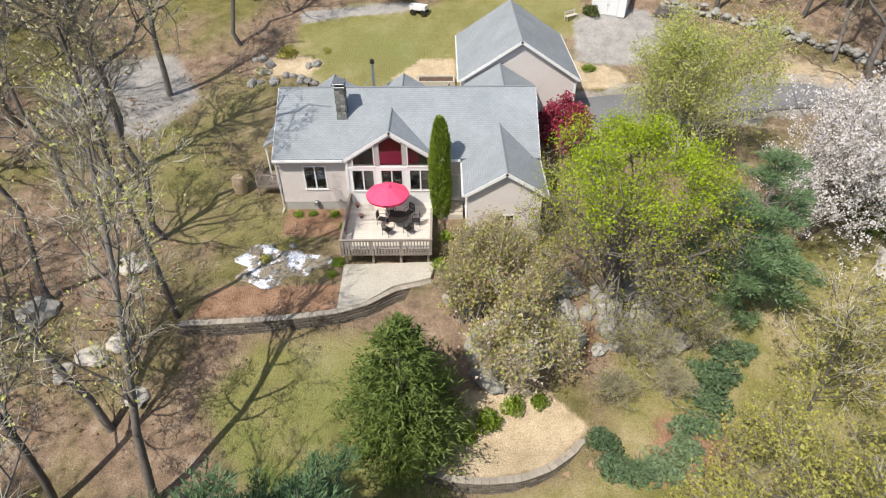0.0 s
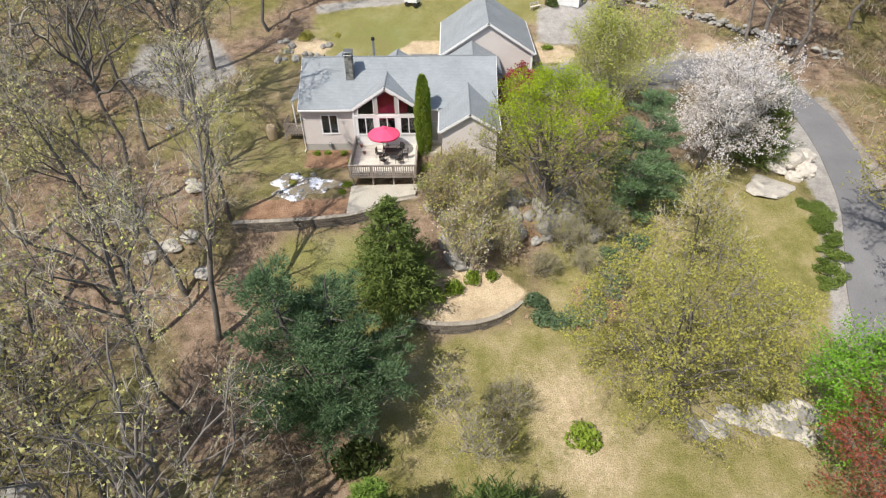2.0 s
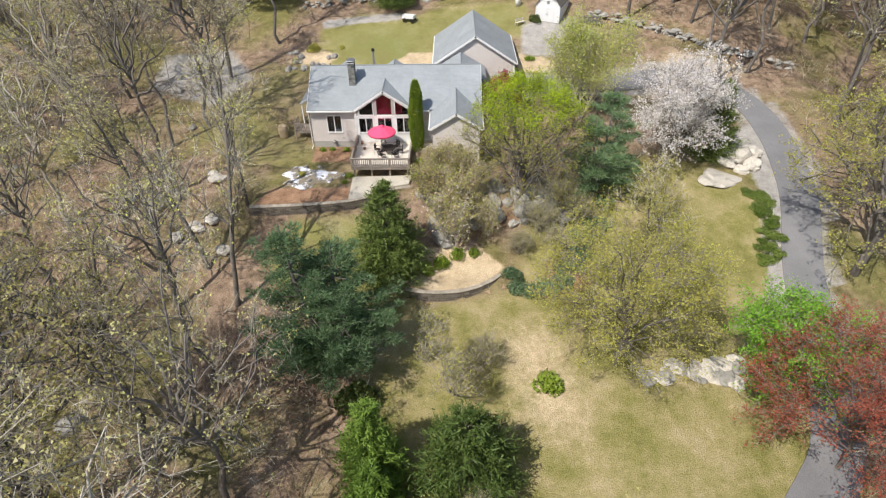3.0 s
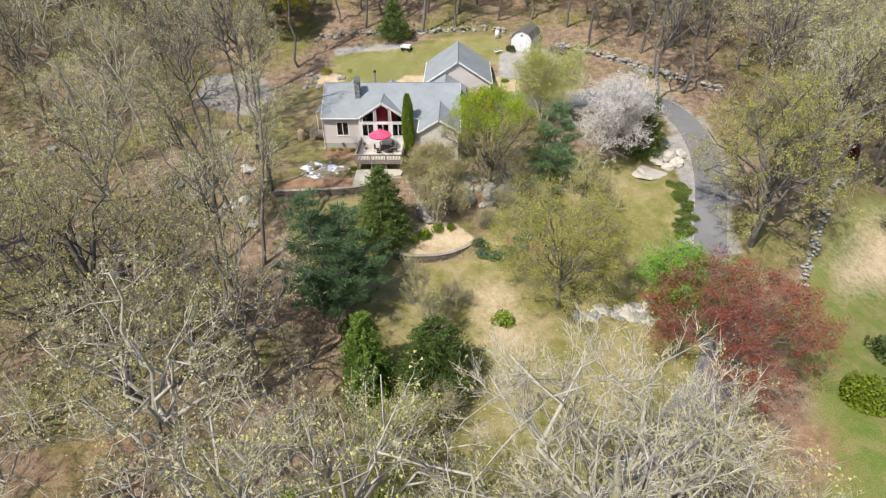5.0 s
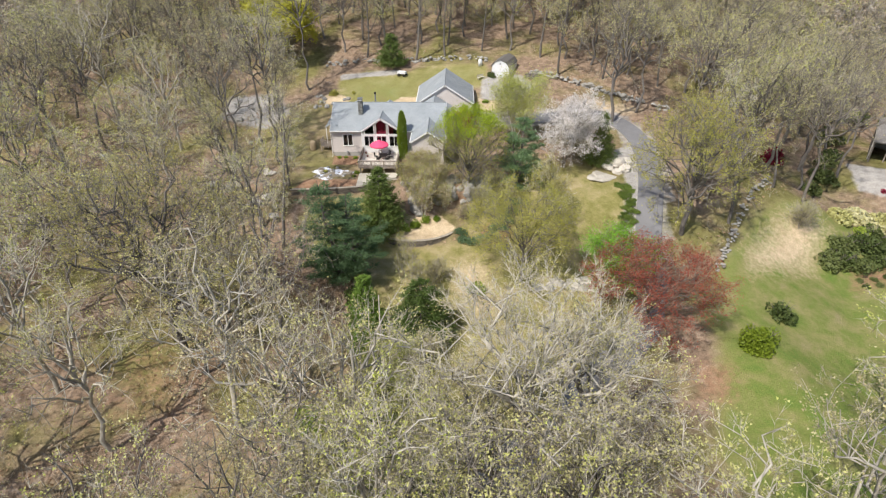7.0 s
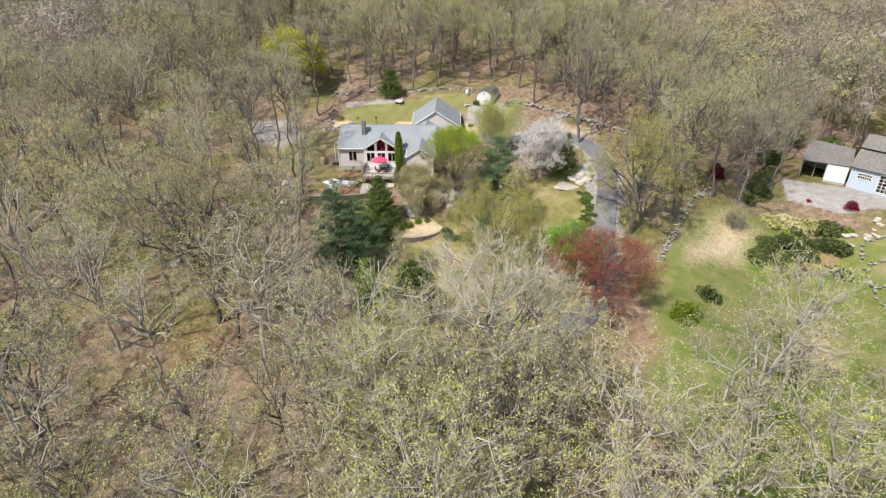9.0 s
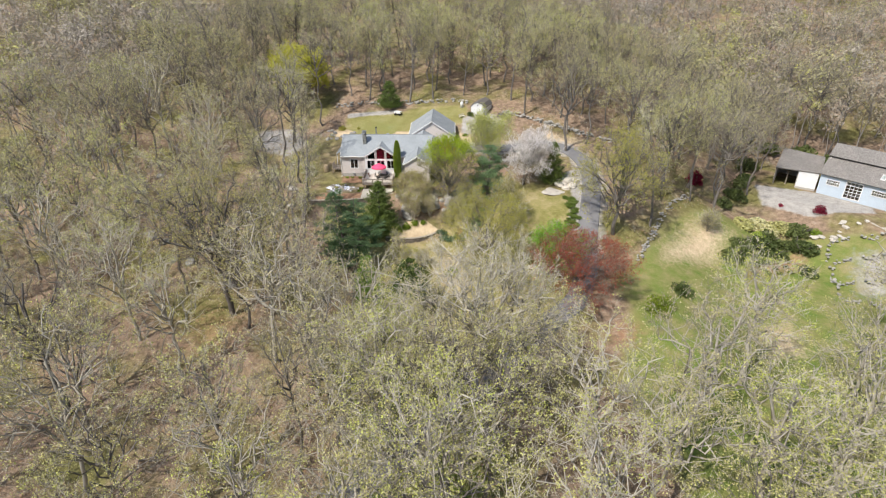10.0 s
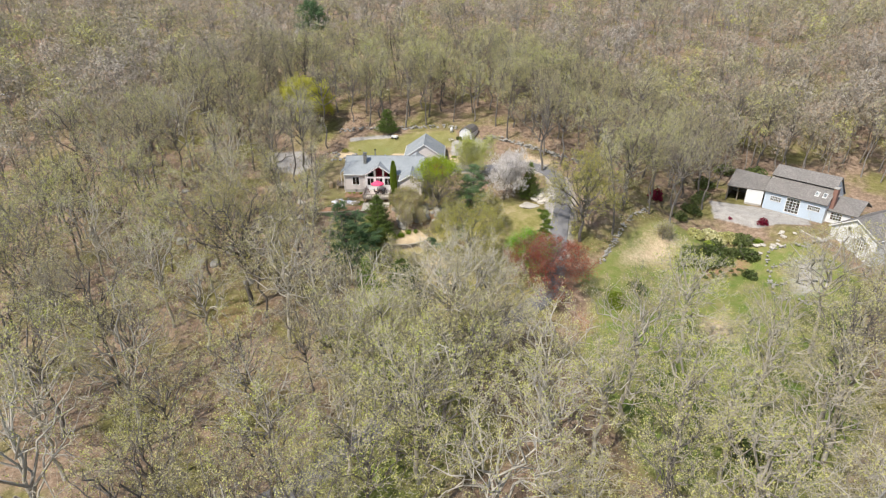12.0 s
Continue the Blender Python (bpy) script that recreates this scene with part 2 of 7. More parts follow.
BUDS = foliage("spring buds", [(0.0, (0.343, 0.287, 0.148)), (0.2, (0.556, 0.496, 0.286)), (0.4, (0.406, 0.386, 0.138)), (0.6, (0.577, 0.551, 0.229)), (0.8, (0.449, 0.473, 0.103)), (1.0, (0.556, 0.617, 0.138))], 0.55, 0.22)
OAKBUD = foliage("yellow olive oak buds", [(0.0, (0.30, 0.27, 0.09)), (0.5, (0.44, 0.40, 0.14)), (1.0, (0.56, 0.52, 0.24))])
# grey stops paint in distance haze; olive and russet are tree tones
BUDSFAR = foliage("distant spring buds with painted haze", [(0.0, (0.40, 0.35, 0.29)), (0.22, (0.52, 0.475, 0.40)), (0.36, (0.46, 0.34, 0.23)), (0.5, (0.43, 0.39, 0.29)), (0.66, (0.49, 0.46, 0.23)), (0.82, (0.46, 0.45, 0.15)), (1.0, (0.63, 0.63, 0.14))], 0.55, 0.22, by="tint")
LIME = foliage("lime green young leaves", [(0.0, (0.32, 0.42, 0.015)), (0.5, (0.44, 0.55, 0.03)), (1.0, (0.58, 0.64, 0.07))])
YELLOWBUD = foliage("yellow young leaves", [(0.0, (0.42, 0.40, 0.05)), (0.5, (0.54, 0.52, 0.08)), (1.0, (0.66, 0.62, 0.16))])
FRESH = foliage("fresh green young leaves", [(0.0, (0.33, 0.37, 0.06)), (0.5, (0.46, 0.49, 0.11)), (1.0, (0.60, 0.62, 0.22))])
VIVID = foliage("vivid green leaves", [(0.0, (0.14, 0.32, 0.02)), (0.5, (0.22, 0.44, 0.04)), (1.0, (0.32, 0.54, 0.08))])
YELLOWGREEN = foliage("yellow green shrub leaves", [(0.0, (0.16, 0.22, 0.02)), (0.5, (0.28, 0.36, 0.04)), (1.0, (0.40, 0.46, 0.08))])
OLIVE = foliage("olive yellow buds", [(0.0, (0.33, 0.31, 0.07)), (0.5, (0.46, 0.44, 0.10)), (1.0, (0.57, 0.54, 0.17))])
RUST = foliage("rust red maple flowers", [(0.0, (0.25, 0.06, 0.04)), (0.5, (0.40, 0.115, 0.07)), (1.0, (0.47, 0.22, 0.14))], each=0.5)
MAROON = foliage("maroon leaves", [(0.0, (0.17, 0.012, 0.03)), (0.5, (0.30, 0.025, 0.06)), (1.0, (0.42, 0.06, 0.11))])
BLOSSOM = foliage("white pink blossom", [(0.0, (0.52, 0.44, 0.43)), (0.4, (0.74, 0.67, 0.66)), (1.0, (0.88, 0.85, 0.83))])
PINE = foliage("blue green pine needles", [(0.0, (0.10, 0.17, 0.08)), (0.5, (0.195, 0.295, 0.14)), (1.0, (0.33, 0.44, 0.235))], 0.6, 0.3)
SPRUCE = foliage("dark green spruce needles", [(0.0, (0.05, 0.085, 0.02)), (0.5, (0.105, 0.155, 0.035)), (1.0, (0.19, 0.24, 0.06))], 0.6, 0.15)
CEDAR = foliage("green cedar sprays", [(0.0, (0.09, 0.16, 0.025)), (0.5, (0.17, 0.27, 0.045)), (1.0, (0.27, 0.37, 0.08))], 0.6, 0.2)
RUSSETBUD = foliage("russet and olive buds", [(0.0, (0.33, 0.22, 0.08)), (0.5, (0.42, 0.33, 0.10)), (1.0, (0.46, 0.44, 0.12))])
ARBOR = foliage("bright arborvitae sprays", [(0.0, (0.13, 0.20, 0.02)), (0.5, (0.22, 0.30, 0.035)), (1.0, (0.33, 0.41, 0.07))], 0.6, 0.15)
SHRUBGREEN = foliage("evergreen shrub leaves", [(0.0, (0.07, 0.10, 0.03)), (0.5, (0.125, 0.16, 0.05)), (1.0, (0.21, 0.24, 0.09))])
JUNIPER = foliage("blue green juniper sprays", [(0.0, (0.10, 0.16, 0.08)), (0.5, (0.17, 0.25, 0.13)), (1.0, (0.27, 0.35, 0.19))])
GROUNDGREEN = foliage("green ground cover leaves", [(0.0, (0.10, 0.15, 0.03)), (0.5, (0.18, 0.25, 0.05)), (1.0, (0.27, 0.34, 0.09))])
CREAM = foliage("cream yellow flowers", [(0.0, (0.44, 0.44, 0.14)), (0.5, (0.66, 0.63, 0.32)), (1.0, (0.82, 0.79, 0.56))])
RUSSET = foliage("russet and yellow green bush leaves", [(0.0, (0.30, 0.20, 0.10)), (0.25, (0.46, 0.36, 0.19)), (0.45, (0.50, 0.48, 0.13)), (0.65, (0.42, 0.46, 0.10)), (0.82, (0.64, 0.52, 0.40)), (1.0, (0.84, 0.74, 0.68))], each=0.85)
LITTER = foliage("dry fallen leaves", [(0.0, (0.22, 0.13, 0.07)), (0.5, (0.38, 0.25, 0.15)), (1.0, (0.52, 0.39, 0.27))])

# ---- mesh tools ----


class Build:
    """Collects faces, then becomes one mesh."""

    def __init__(self):
        self.v, self.f, self.uv = [], [], {}

    def face(self, pts, uvs=None):
        i = len(self.v)
        self.v += [tuple(p) for p in pts]
        if uvs:
            self.uv[len(self.f)] = uvs
        self.f.append(tuple(range(i, i + len(pts))))

    def solid(self, bottom, top):
        """Two matching rings of points joined into a closed body."""
        n = len(bottom)
        i = len(self.v)
        self.v += [tuple(p) for p in bottom] + [tuple(p) for p in top]
        self.f.append(tuple(range(i + n - 1, i - 1, -1)))
        self.f.append(tuple(range(i + n, i + 2 * n)))
        for k in range(n):
            a, b = i + k, i + (k + 1) % n
            self.f.append((a, b, b + n, a + n))

    def box(self, x0, x1, y0, y1, z0, z1, c=0.0):
        if c <= 0:
            q = [(x0, y0), (x1, y0), (x1, y1), (x0, y1)]
            return self.solid([(*p, z0) for p in q], [(*p, z1) for p in q])
        bm = bmesh.new()
        bmesh.ops.create_cube(bm, size=1, matrix=Matrix.LocRotScale(((x0 + x1) / 2, (y0 + y1) / 2, (z0 + z1) / 2), None, (x1 - x0, y1 - y0, z1 - z0)))
        bmesh.ops.bevel(bm, geom=bm.edges[:], offset=c, segments=1, affect="EDGES")
        self.bm(bm)

    def bm(self, bm):
        bm.verts.index_update()
        i = len(self.v)
        self.v += [tuple(v.co) for v in bm.verts]
        self.f += [tuple(i + v.index for v in f.verts) for f in bm.faces]
        bm.free()

    def tube(self, pts, radii, sides=6, cap=True):
        pts = [Vector(p) for p in pts]
        rings, i = [], len(self.v)
        for k, p in enumerate(pts):
            d = (pts[min(k + 1, len(pts) - 1)] - pts[max(k - 1, 0)]).normalized()
            u = d.orthogonal().normalized() if k == 0 else (u - d * u.dot(d)).normalized()
            w = d.cross(u)
            r = radii[k] if hasattr(radii, "__len__") else radii
            self.v += [tuple(p + (u * math.cos(2 * math.pi * s / sides) + w * math.sin(2 * math.pi * s / sides)) * r) for s in range(sides)]
        for k in range(len(pts) - 1):
            for s in range(sides):
                a, b = i + k * sides + s, i + k * sides + (s + 1) % sides
                self.f.append((a, b, b + sides, a + sides))
        if cap:
            self.f.append(tuple(range(i + sides - 1, i - 1, -1)))
            self.f.append(tuple(range(i + (len(pts) - 1) * sides, i + len(pts) * sides)))

    def mesh(self, name, *mats, smooth=False):
        me = bpy.data.meshes.new(name)
        me.from_pydata(self.v, [], self.f)
        for m in mats:
            me.materials.append(m)
        if self.uv:
            layer = me.uv_layers.new(name="UVMap")
            for k, uvs in self.uv.items():
                for li, uv in zip(me.polygons[k].loop_indices, uvs):
                    layer.data[li].uv = uv
        if smooth:
            me.polygons.foreach_set("use_smooth", [True] * len(me.polygons))
        me.update()
        return me


def thing(name, label, category, at=(0, 0, 0), group="", kind=""):
    ob = new(name)
    ob.location = at
    ob.empty_display_size = 0.3
    return tagged(ob, label, category, group, kind)


def part(name, build, material, parent, label="", smooth=False):
    """Links a collected body, or a ready mesh, as one object under its thing."""
    me = build.mesh(name, material, smooth=smooth) if isinstance(build, Build) else build
    ob = new(name, me)
    ob.parent = parent
    if label:
        ob["label"] = label
    return ob


def whole(name, build, material, label, category, kind="", group="", smooth=False):
    me = build.mesh(name, material, smooth=smooth) if isinstance(build, Build) else build
    return tagged(new(name, me), label, category, group, kind)


# ---- the lie of the land ----
PROFILE_Y = [-220, -120, -70, -45, -34, -25, -17.5, -13, -10.4, -8, 0, 8, 14, 20, 26, 35, 50, 80, 150, 300, 700]
PROFILE_Z = [-16, -15, -13, -11, -9.5, -8.1, -6.85, -5.0, -3.05, -2.35, -1.45, 0, 0.9, 2.4, 4.3, 6.5, 10, 15, 24, 45, 90]
WALL1 = [(-4.6, -10.0), (-0.75, -9.8), (2.2, -9.5), (4.8, -9.05), (6.5, -8.35), (8.1, -7.1), (10.4, -6.5)]
WALL2 = [(10.0, -17.2), (11.5, -17.7), (13.3, -17.85), (15.1, -17.7), (16.7, -17.15), (18.1, -16.2), (19.5, -14.7)]


PIVOT, FARTHER = Vector((22.7, -112.4, 40.4)), 1.085


def east(x, y):
    """The neighbour's grounds, drawn at a smaller scale, laid out at their true distance."""
    k = 1 + (FARTHER - 1) * min(max((x - 55) / 22, 0), 1) * min(max((y + 46) / 12, 0), 1)
    return PIVOT.x + (x - PIVOT.x) * k, PIVOT.y + (y - PIVOT.y) * k


def east_all(poly):
    return [east(x, y) for x, y in poly]


def enlarge(ob):
    ob.location, ob.scale = PIVOT + (Vector(ob.location) - PIVOT) * FARTHER, Vector(ob.scale) * FARTHER
    return ob


LOT = east_all([(80, -2), (89, -12), (91.5, -16), (94.5, -21), (104, -14), (104, 14), (88, 10)])
LOT_Z = PIVOT.z - (PIVOT.z + 2.6) * FARTHER


def land(x, y):
    """Height of the ground, for numbers or arrays."""
    x, y = np.asarray(x, float), np.asarray(y, float)
    z = sum(np.interp(y + o, PROFILE_Y, PROFILE_Z) for o in (-1.6, -0.8, 0, 0.8, 1.6)) / 5
    wild = np.clip((np.hypot((x - 14) / 34, (y + 3) / 24) - 1) * 1.5, 0, 1)
    z = z + wild * (0.5 * np.sin(x * 0.11 + 1.3) * np.cos(y * 0.13) + 0.25 * np.sin(x * 0.31 + y * 0.23))
    far = np.clip((y - 60) / 120, 0, 1)
    z = z + far * (5 * np.sin(x * 0.017 + 0.6) + 3 * np.sin(x * 0.011 + y * 0.02))
    w1 = np.interp(x, [p[0] for p in WALL1], [p[1] for p in WALL1])
    terrace = -2.32 + 0.85 * np.clip((y - w1) / (0.3 - w1), 0, 1)
    z = np.where((x > -4.6) & (x < 10.6) & (y > w1) & (y < 0.3), terrace, z)
    z = np.where((x > -5.2) & (x < 9.0) & (y <= w1) & (y > w1 - 2), np.minimum(z, -3.0 - 0.35 * (w1 - y)), z)
    dip = np.clip((x - 56) * 0.3, 0, 9) * np.clip((95 - y) / 60, 0, 1)
    z = np.minimum(z, np.maximum(z - dip, -12.4))    # the hillside falls away to the east
    z = np.maximum(z, np.where(x > 60, LOT_Z - 0.42 * np.maximum(-inside(x, y, LOT), 0), -99))
    w2 = np.interp(x, [p[0] for p in WALL2], [p[1] for p in WALL2])
    z = np.where((x > 10.0) & (x < 19.5) & (y > w2) & (y < -12.5), np.maximum(z, -6.1), z)
    return z


def inside(x, y, poly):
    """Signed depth inside a polygon, in metres, for arrays."""
    x, y = np.asarray(x, float), np.asarray(y, float)
    d, odd = np.full(x.shape, 1e9), np.zeros(x.shape, bool)
    for (x0, y0), (x1, y1) in zip(poly, poly[1:] + poly[:1]):
        t = np.clip(((x - x0) * (x1 - x0) + (y - y0) * (y1 - y0)) / ((x1 - x0) ** 2 + (y1 - y0) ** 2), 0, 1)
        d = np.minimum(d, np.hypot(x - x0 - t * (x1 - x0), y - y0 - t * (y1 - y0)))
        cross = ((y0 > y) != (y1 > y)) & (x < (x1 - x0) * (y - y0) / ((y1 - y0) or 1e-9) + x0)
        odd ^= cross
    return np.where(odd, d, -d)


FRONT_LAWN = [(-3, -13.5), (0, -10.4), (9, -9.5), (12, -18.5), (20, -17), (22, -8), (30, -4), (42, -4), (44, -10), (43, -20), (41, -26), (30, -27), (17, -40), (8, -34), (6, -22), (1, -19)]
EAST_LAWN = east_all([(47, -27), (54, -20), (61, -13), (70, -9), (80, -16), (92, -20), (98, -30), (80, -64), (62, -80), (48, -70), (44, -48), (49, -34)])
BACK_LAWN = [(-3, 17), (8, 12), (13, 12), (13, 22), (25, 22), (25, 30), (14, 30), (9, 27), (2, 28), (-3, 25)]
SIDE_LAWN = [(-9, -2), (-1, -3), (-0.5, 10), (-2, 16), (-9, 17), (-14, 8)]
GLADE = [(2, -44), (12, -40), (22, -46), (30, -62), (20, -80), (6, -74), (10, -58)]
DRIVE = [(22, 11.5), (28, 12.4), (34, 12.0), (39, 13.4), (43.5, 13.8), (47, 11), (48.9, 6), (49.1, 0), (48, -6), (46.6, -11.5), (45.4, -17), (44.4, -24), (41.5, -32), (33.8, -40), (25.4, -48), (18.6, -57), (12, -65), (4.6, -73), (-5, -82)]
CLEARED = [[(-3, -12), (13, -18.5), (24, -12), (33, -6), (50, -14), (52, 4), (46, 17), (33, 24), (33, 29), (24, 31), (-3, 29), (-6, 16), (-4, 3), (-5, -8)],
           east_all([(80, -34), (92, -38), (130, -30), (130, 10), (103, 8), (92, 8), (82, -1), (77, -9), (71, -15), (70, -30)]),
           [(-112, 42), (-92, 42), (-92, 58), (-112, 58)]]


def near_drive(x, y):
    x, y = np.asarray(x, float), np.asarray(y, float)
    d = np.full(x.shape, 1e9)
    for (x0, y0), (x1, y1) in zip(DRIVE, DRIVE[1:]):
        t = np.clip(((x - x0) * (x1 - x0) + (y - y0) * (y1 - y0)) / ((x1 - x0) ** 2 + (y1 - y0) ** 2), 0, 1)
        d = np.minimum(d, np.hypot(x - x0 - t * (x1 - x0), y - y0 - t * (y1 - y0)))
    return d


def steps(*spans):
    out = []
    for a, b, s in spans:
        out += list(np.linspace(a, b, max(1, round((b - a) / s)), endpoint=False))
    return np.array(out + [spans[-1][1]])


def build_ground():
    xs = steps((-700, -160, 30), (-160, -40, 5), (-40, -8, 1.3), (-8, 24, 0.45), (24, 110, 1.3), (110, 180, 4), (180, 720, 30))
    ys = steps((-260, -120, 10), (-120, -55, 2.5), (-55, -20, 1.2), (-20, 1, 0.4), (1, 32, 1.1), (32, 80, 3), (80, 300, 8), (300, 700, 30))
    gx, gy = np.meshgrid(xs, ys)
    gz = land(gx, gy)
    n, k = gx.shape[1], gx.shape[0]
    idx = np.arange(n * k).reshape(k, n)
    quads = np.stack([idx[:-1, :-1], idx[:-1, 1:], idx[1:, 1:], idx[1:, :-1]], -1).reshape(-1, 4)
    me = bpy.data.meshes.new("ground")
    me.from_pydata(np.stack([gx, gy, gz], -1).reshape(-1, 3).tolist(), [], quads.tolist())

    def mask(name, values):
        a = me.attributes.new(name, "FLOAT", "POINT")
        a.data.foreach_set("value", np.clip(values, 0, 1).ravel().astype(np.float32))

    def area(poly, soft):
        return 0.5 + inside(gx, gy, poly) / soft
    east = area(EAST_LAWN, 4)
    mask("lawn", np.maximum.reduce([area(FRONT_LAWN, 3), east, area(BACK_LAWN, 2), np.minimum(area(SIDE_LAWN, 5), 0.47), area(GLADE, 5), area([(15, -38), (30, -25), (42, -25), (39, -38), (29, -47), (20, -48)], 4)]))
    mask("lush", np.maximum.reduce([east * 1.0, area(BACK_LAWN, 3) * 0.25, area([(-4, -12), (9, -10.5), (8, -20), (-2, -22)], 4) * 0.6, area(GLADE, 6) * 0.8, area(SIDE_LAWN, 5) * 0.25]))
    bed = [(10, -17.1), (13.3, -17.7), (16.7, -17.0), (19.3, -14.8), (17, -13), (12, -13)]
    mask("straw", np.maximum.reduce([area(bed, 0.8), area([(6.5, 16.5), (12.3, 14.6), (12.3, 19), (9, 19)], 0.8), area([(22.6, 15), (27, 15), (28, 17), (23, 19)], 1.0),
                                     area([(-7, 17), (-1, 16.5), (0.5, 19), (-4, 21)], 1.5) * 0.8, area([(38, 15), (50, 12), (54, 16), (42, 21)], 3) * 0.5,
                                     area([(16, -20), (24, -18), (27, -27), (25, -33), (18, -31)], 6) * 0.5, area(east_all([(54, -26), (68, -24), (74, -16), (66, -9), (56, -16)]), 6) * 0.46,
                                     area(east_all([(64, -36), (74, -34), (74, -44), (64, -46)]), 6) * 0.5]))
    mask("gravel", np.maximum.reduce([area([(23.5, 18.6), (29, 18), (34, 22), (31, 26), (24, 25)], 2), area([(-22, 12), (-13, 8), (-10, 14), (-14, 20), (-22, 19)], 3),
                                      np.where((near_drive(gx, gy) < 3.2) & (gy > -22), 0.55, 0), area([(41.5, -20), (45, -20), (46.5, -6), (48, 4), (44, 2), (44, -8)], 1.0),
                                      area(east_all([(81, 0), (90, -4), (98, -10), (96, -14), (86, -13), (80, -7)]), 1.5), area([(-3, 25), (8, 26.5), (8, 28), (-3, 27)], 1),
                                      area(east_all([(85.5, -20), (97, -23), (91, -36), (80.5, -34)]), 4) * 0.34]))
    mask("mulch", np.maximum.reduce([area([(-30, -60), (-2, -56), (8, -44), (6, -34), (-6, -22), (-30, -24)], 10) * 0.22, area(east_all([(68, -24), (71, -19), (84, -16), (84, -22), (80, -27), (70, -27.5)]), 3) * 0.32, area([(44, -34), (52, -36), (50, -44), (42, -44)], 4) * 0.42, area([(-4.2, -9.6), (4.6, -8.9), (4.6, -6.8), (-3, -7)], 0.6), area([(0, -2.4), (4.4, -2.4), (4.4, 0.3), (0, 0.3)], 0.8),
                                     area([(13, -13), (19, -13), (22, -11.5), (22, -9), (16, -7), (13, -9)], 2) * 0.36, area([(22, -18), (27, -17), (27, -14), (23, -14)], 1.5) * 0.8]))
    me.materials.append(GROUND)
    me.polygons.foreach_set("use_smooth", [True] * len(me.polygons))
    return tagged(new("ground", me), "sloping woodland ground with brown leaf litter and thin spring grass", "ground", kind="structure")


build_ground()


def ribbon(name, line, width, lift, material, label, category):
    """A draped strip of paving with a rounded edge that goes down into the ground."""
    pts = []
    for (x0, y0), (x1, y1) in zip(line, line[1:]):
        n = max(1, round(math.hypot(x1 - x0, y1 - y0) / 1.0))
        pts += [(x0 + (x1 - x0) * i / n, y0 + (y1 - y0) * i / n) for i in range(n)]
    pts.append(line[-1])
    pts = np.array(pts)
    for _ in range(4):
        pts[1:-1] = (pts[:-2] + 2 * pts[1:-1] + pts[2:]) / 4
    tan = np.gradient(pts, axis=0)
    tan /= np.linalg.norm(tan, axis=1, keepdims=True)
    nor = np.stack([-tan[:, 1], tan[:, 0]], -1)
    b = Build()
    offs = [(-0.5, -0.25), (-0.47, lift), (-0.2, lift + 0.02), (0.2, lift + 0.02), (0.47, lift), (0.5, -0.25)]
    rows = []
    for p, q in zip(pts, nor):
        row = []
        for o, h in offs:
            s = p + q * o * width
            hz = max(float(land(*(p + q * k * width))) for k in (-0.5, -0.25, 0, 0.25, 0.5)) * 0.5 + float(land(*s)) * 0.5
            row.append((s[0], s[1], hz + h))
        rows.append(row)
    for r0, r1 in zip(rows, rows[1:]):
        for k in range(len(offs) - 1):
            b.face([r0[k + 1], r0[k], r1[k], r1[k + 1]])
    return whole(name, b, material, label, category, kind="structure", smooth=True)


ribbon("road", DRIVE, 3.7, 0.07, ASPHALT, "grey worn asphalt driveway curving down through the trees", "driveway")


def slab(name, poly, z, material, label, category, thick=0.14):
    b = Build()
    zz = (lambda x, y: z) if not callable(z) else z
    b.solid([(x, y, zz(x, y) - thick) for x, y in poly], [(x, y, zz(x, y)) for x, y in poly])
    return whole(name, b, material, label, category, kind="structure")


slab("pavement", [(4.7, -9.0), (6.4, -8.3), (8.0, -7.05), (10.3, -6.4), (10.6, -5.0), (4.7, -5.2)], lambda x, y: float(land(4.8, -7)) + 0.12 + (y + 7) * 0.09, PATIO, "pale cracked concrete patio below the wooden deck", "patio", 0.3)

# ---- building tools ----


def wall_strips(u0, u1, top, openings, bottom):
    """Cuts a wall into upright strips between the edges of its openings: (ua, ub, [(lo_a, lo_b, hi_a, hi_b), ...])."""
    cuts = sorted({u0, u1, *[c for c in top["breaks"] if u0 < c < u1], *[c for o in openings for c in o[:2] if u0 < c < u1]})
    out = []
    for a, b in zip(cuts, cuts[1:]):
        spans, lo = [], (bottom, bottom)
        for ou0, ou1, v0, v1 in sorted((o for o in openings if o[0] < (a + b) / 2 < o[1]), key=lambda o: o[2]):
            hi = (v1(a), v1(b)) if callable(v1) else (v1, v1)
            spans.append((lo[0], lo[1], v0, v0))
            lo = hi
        spans.append((lo[0], lo[1], top["f"](a), top["f"](b)))
        out.append((a, b, spans))
    return out


def flat_top(z):
    return {"f": lambda u: z, "breaks": []}


def gable_top(centre, apex, slope):
    return {"f": lambda u: apex - abs(u - centre) * slope, "breaks": [centre]}


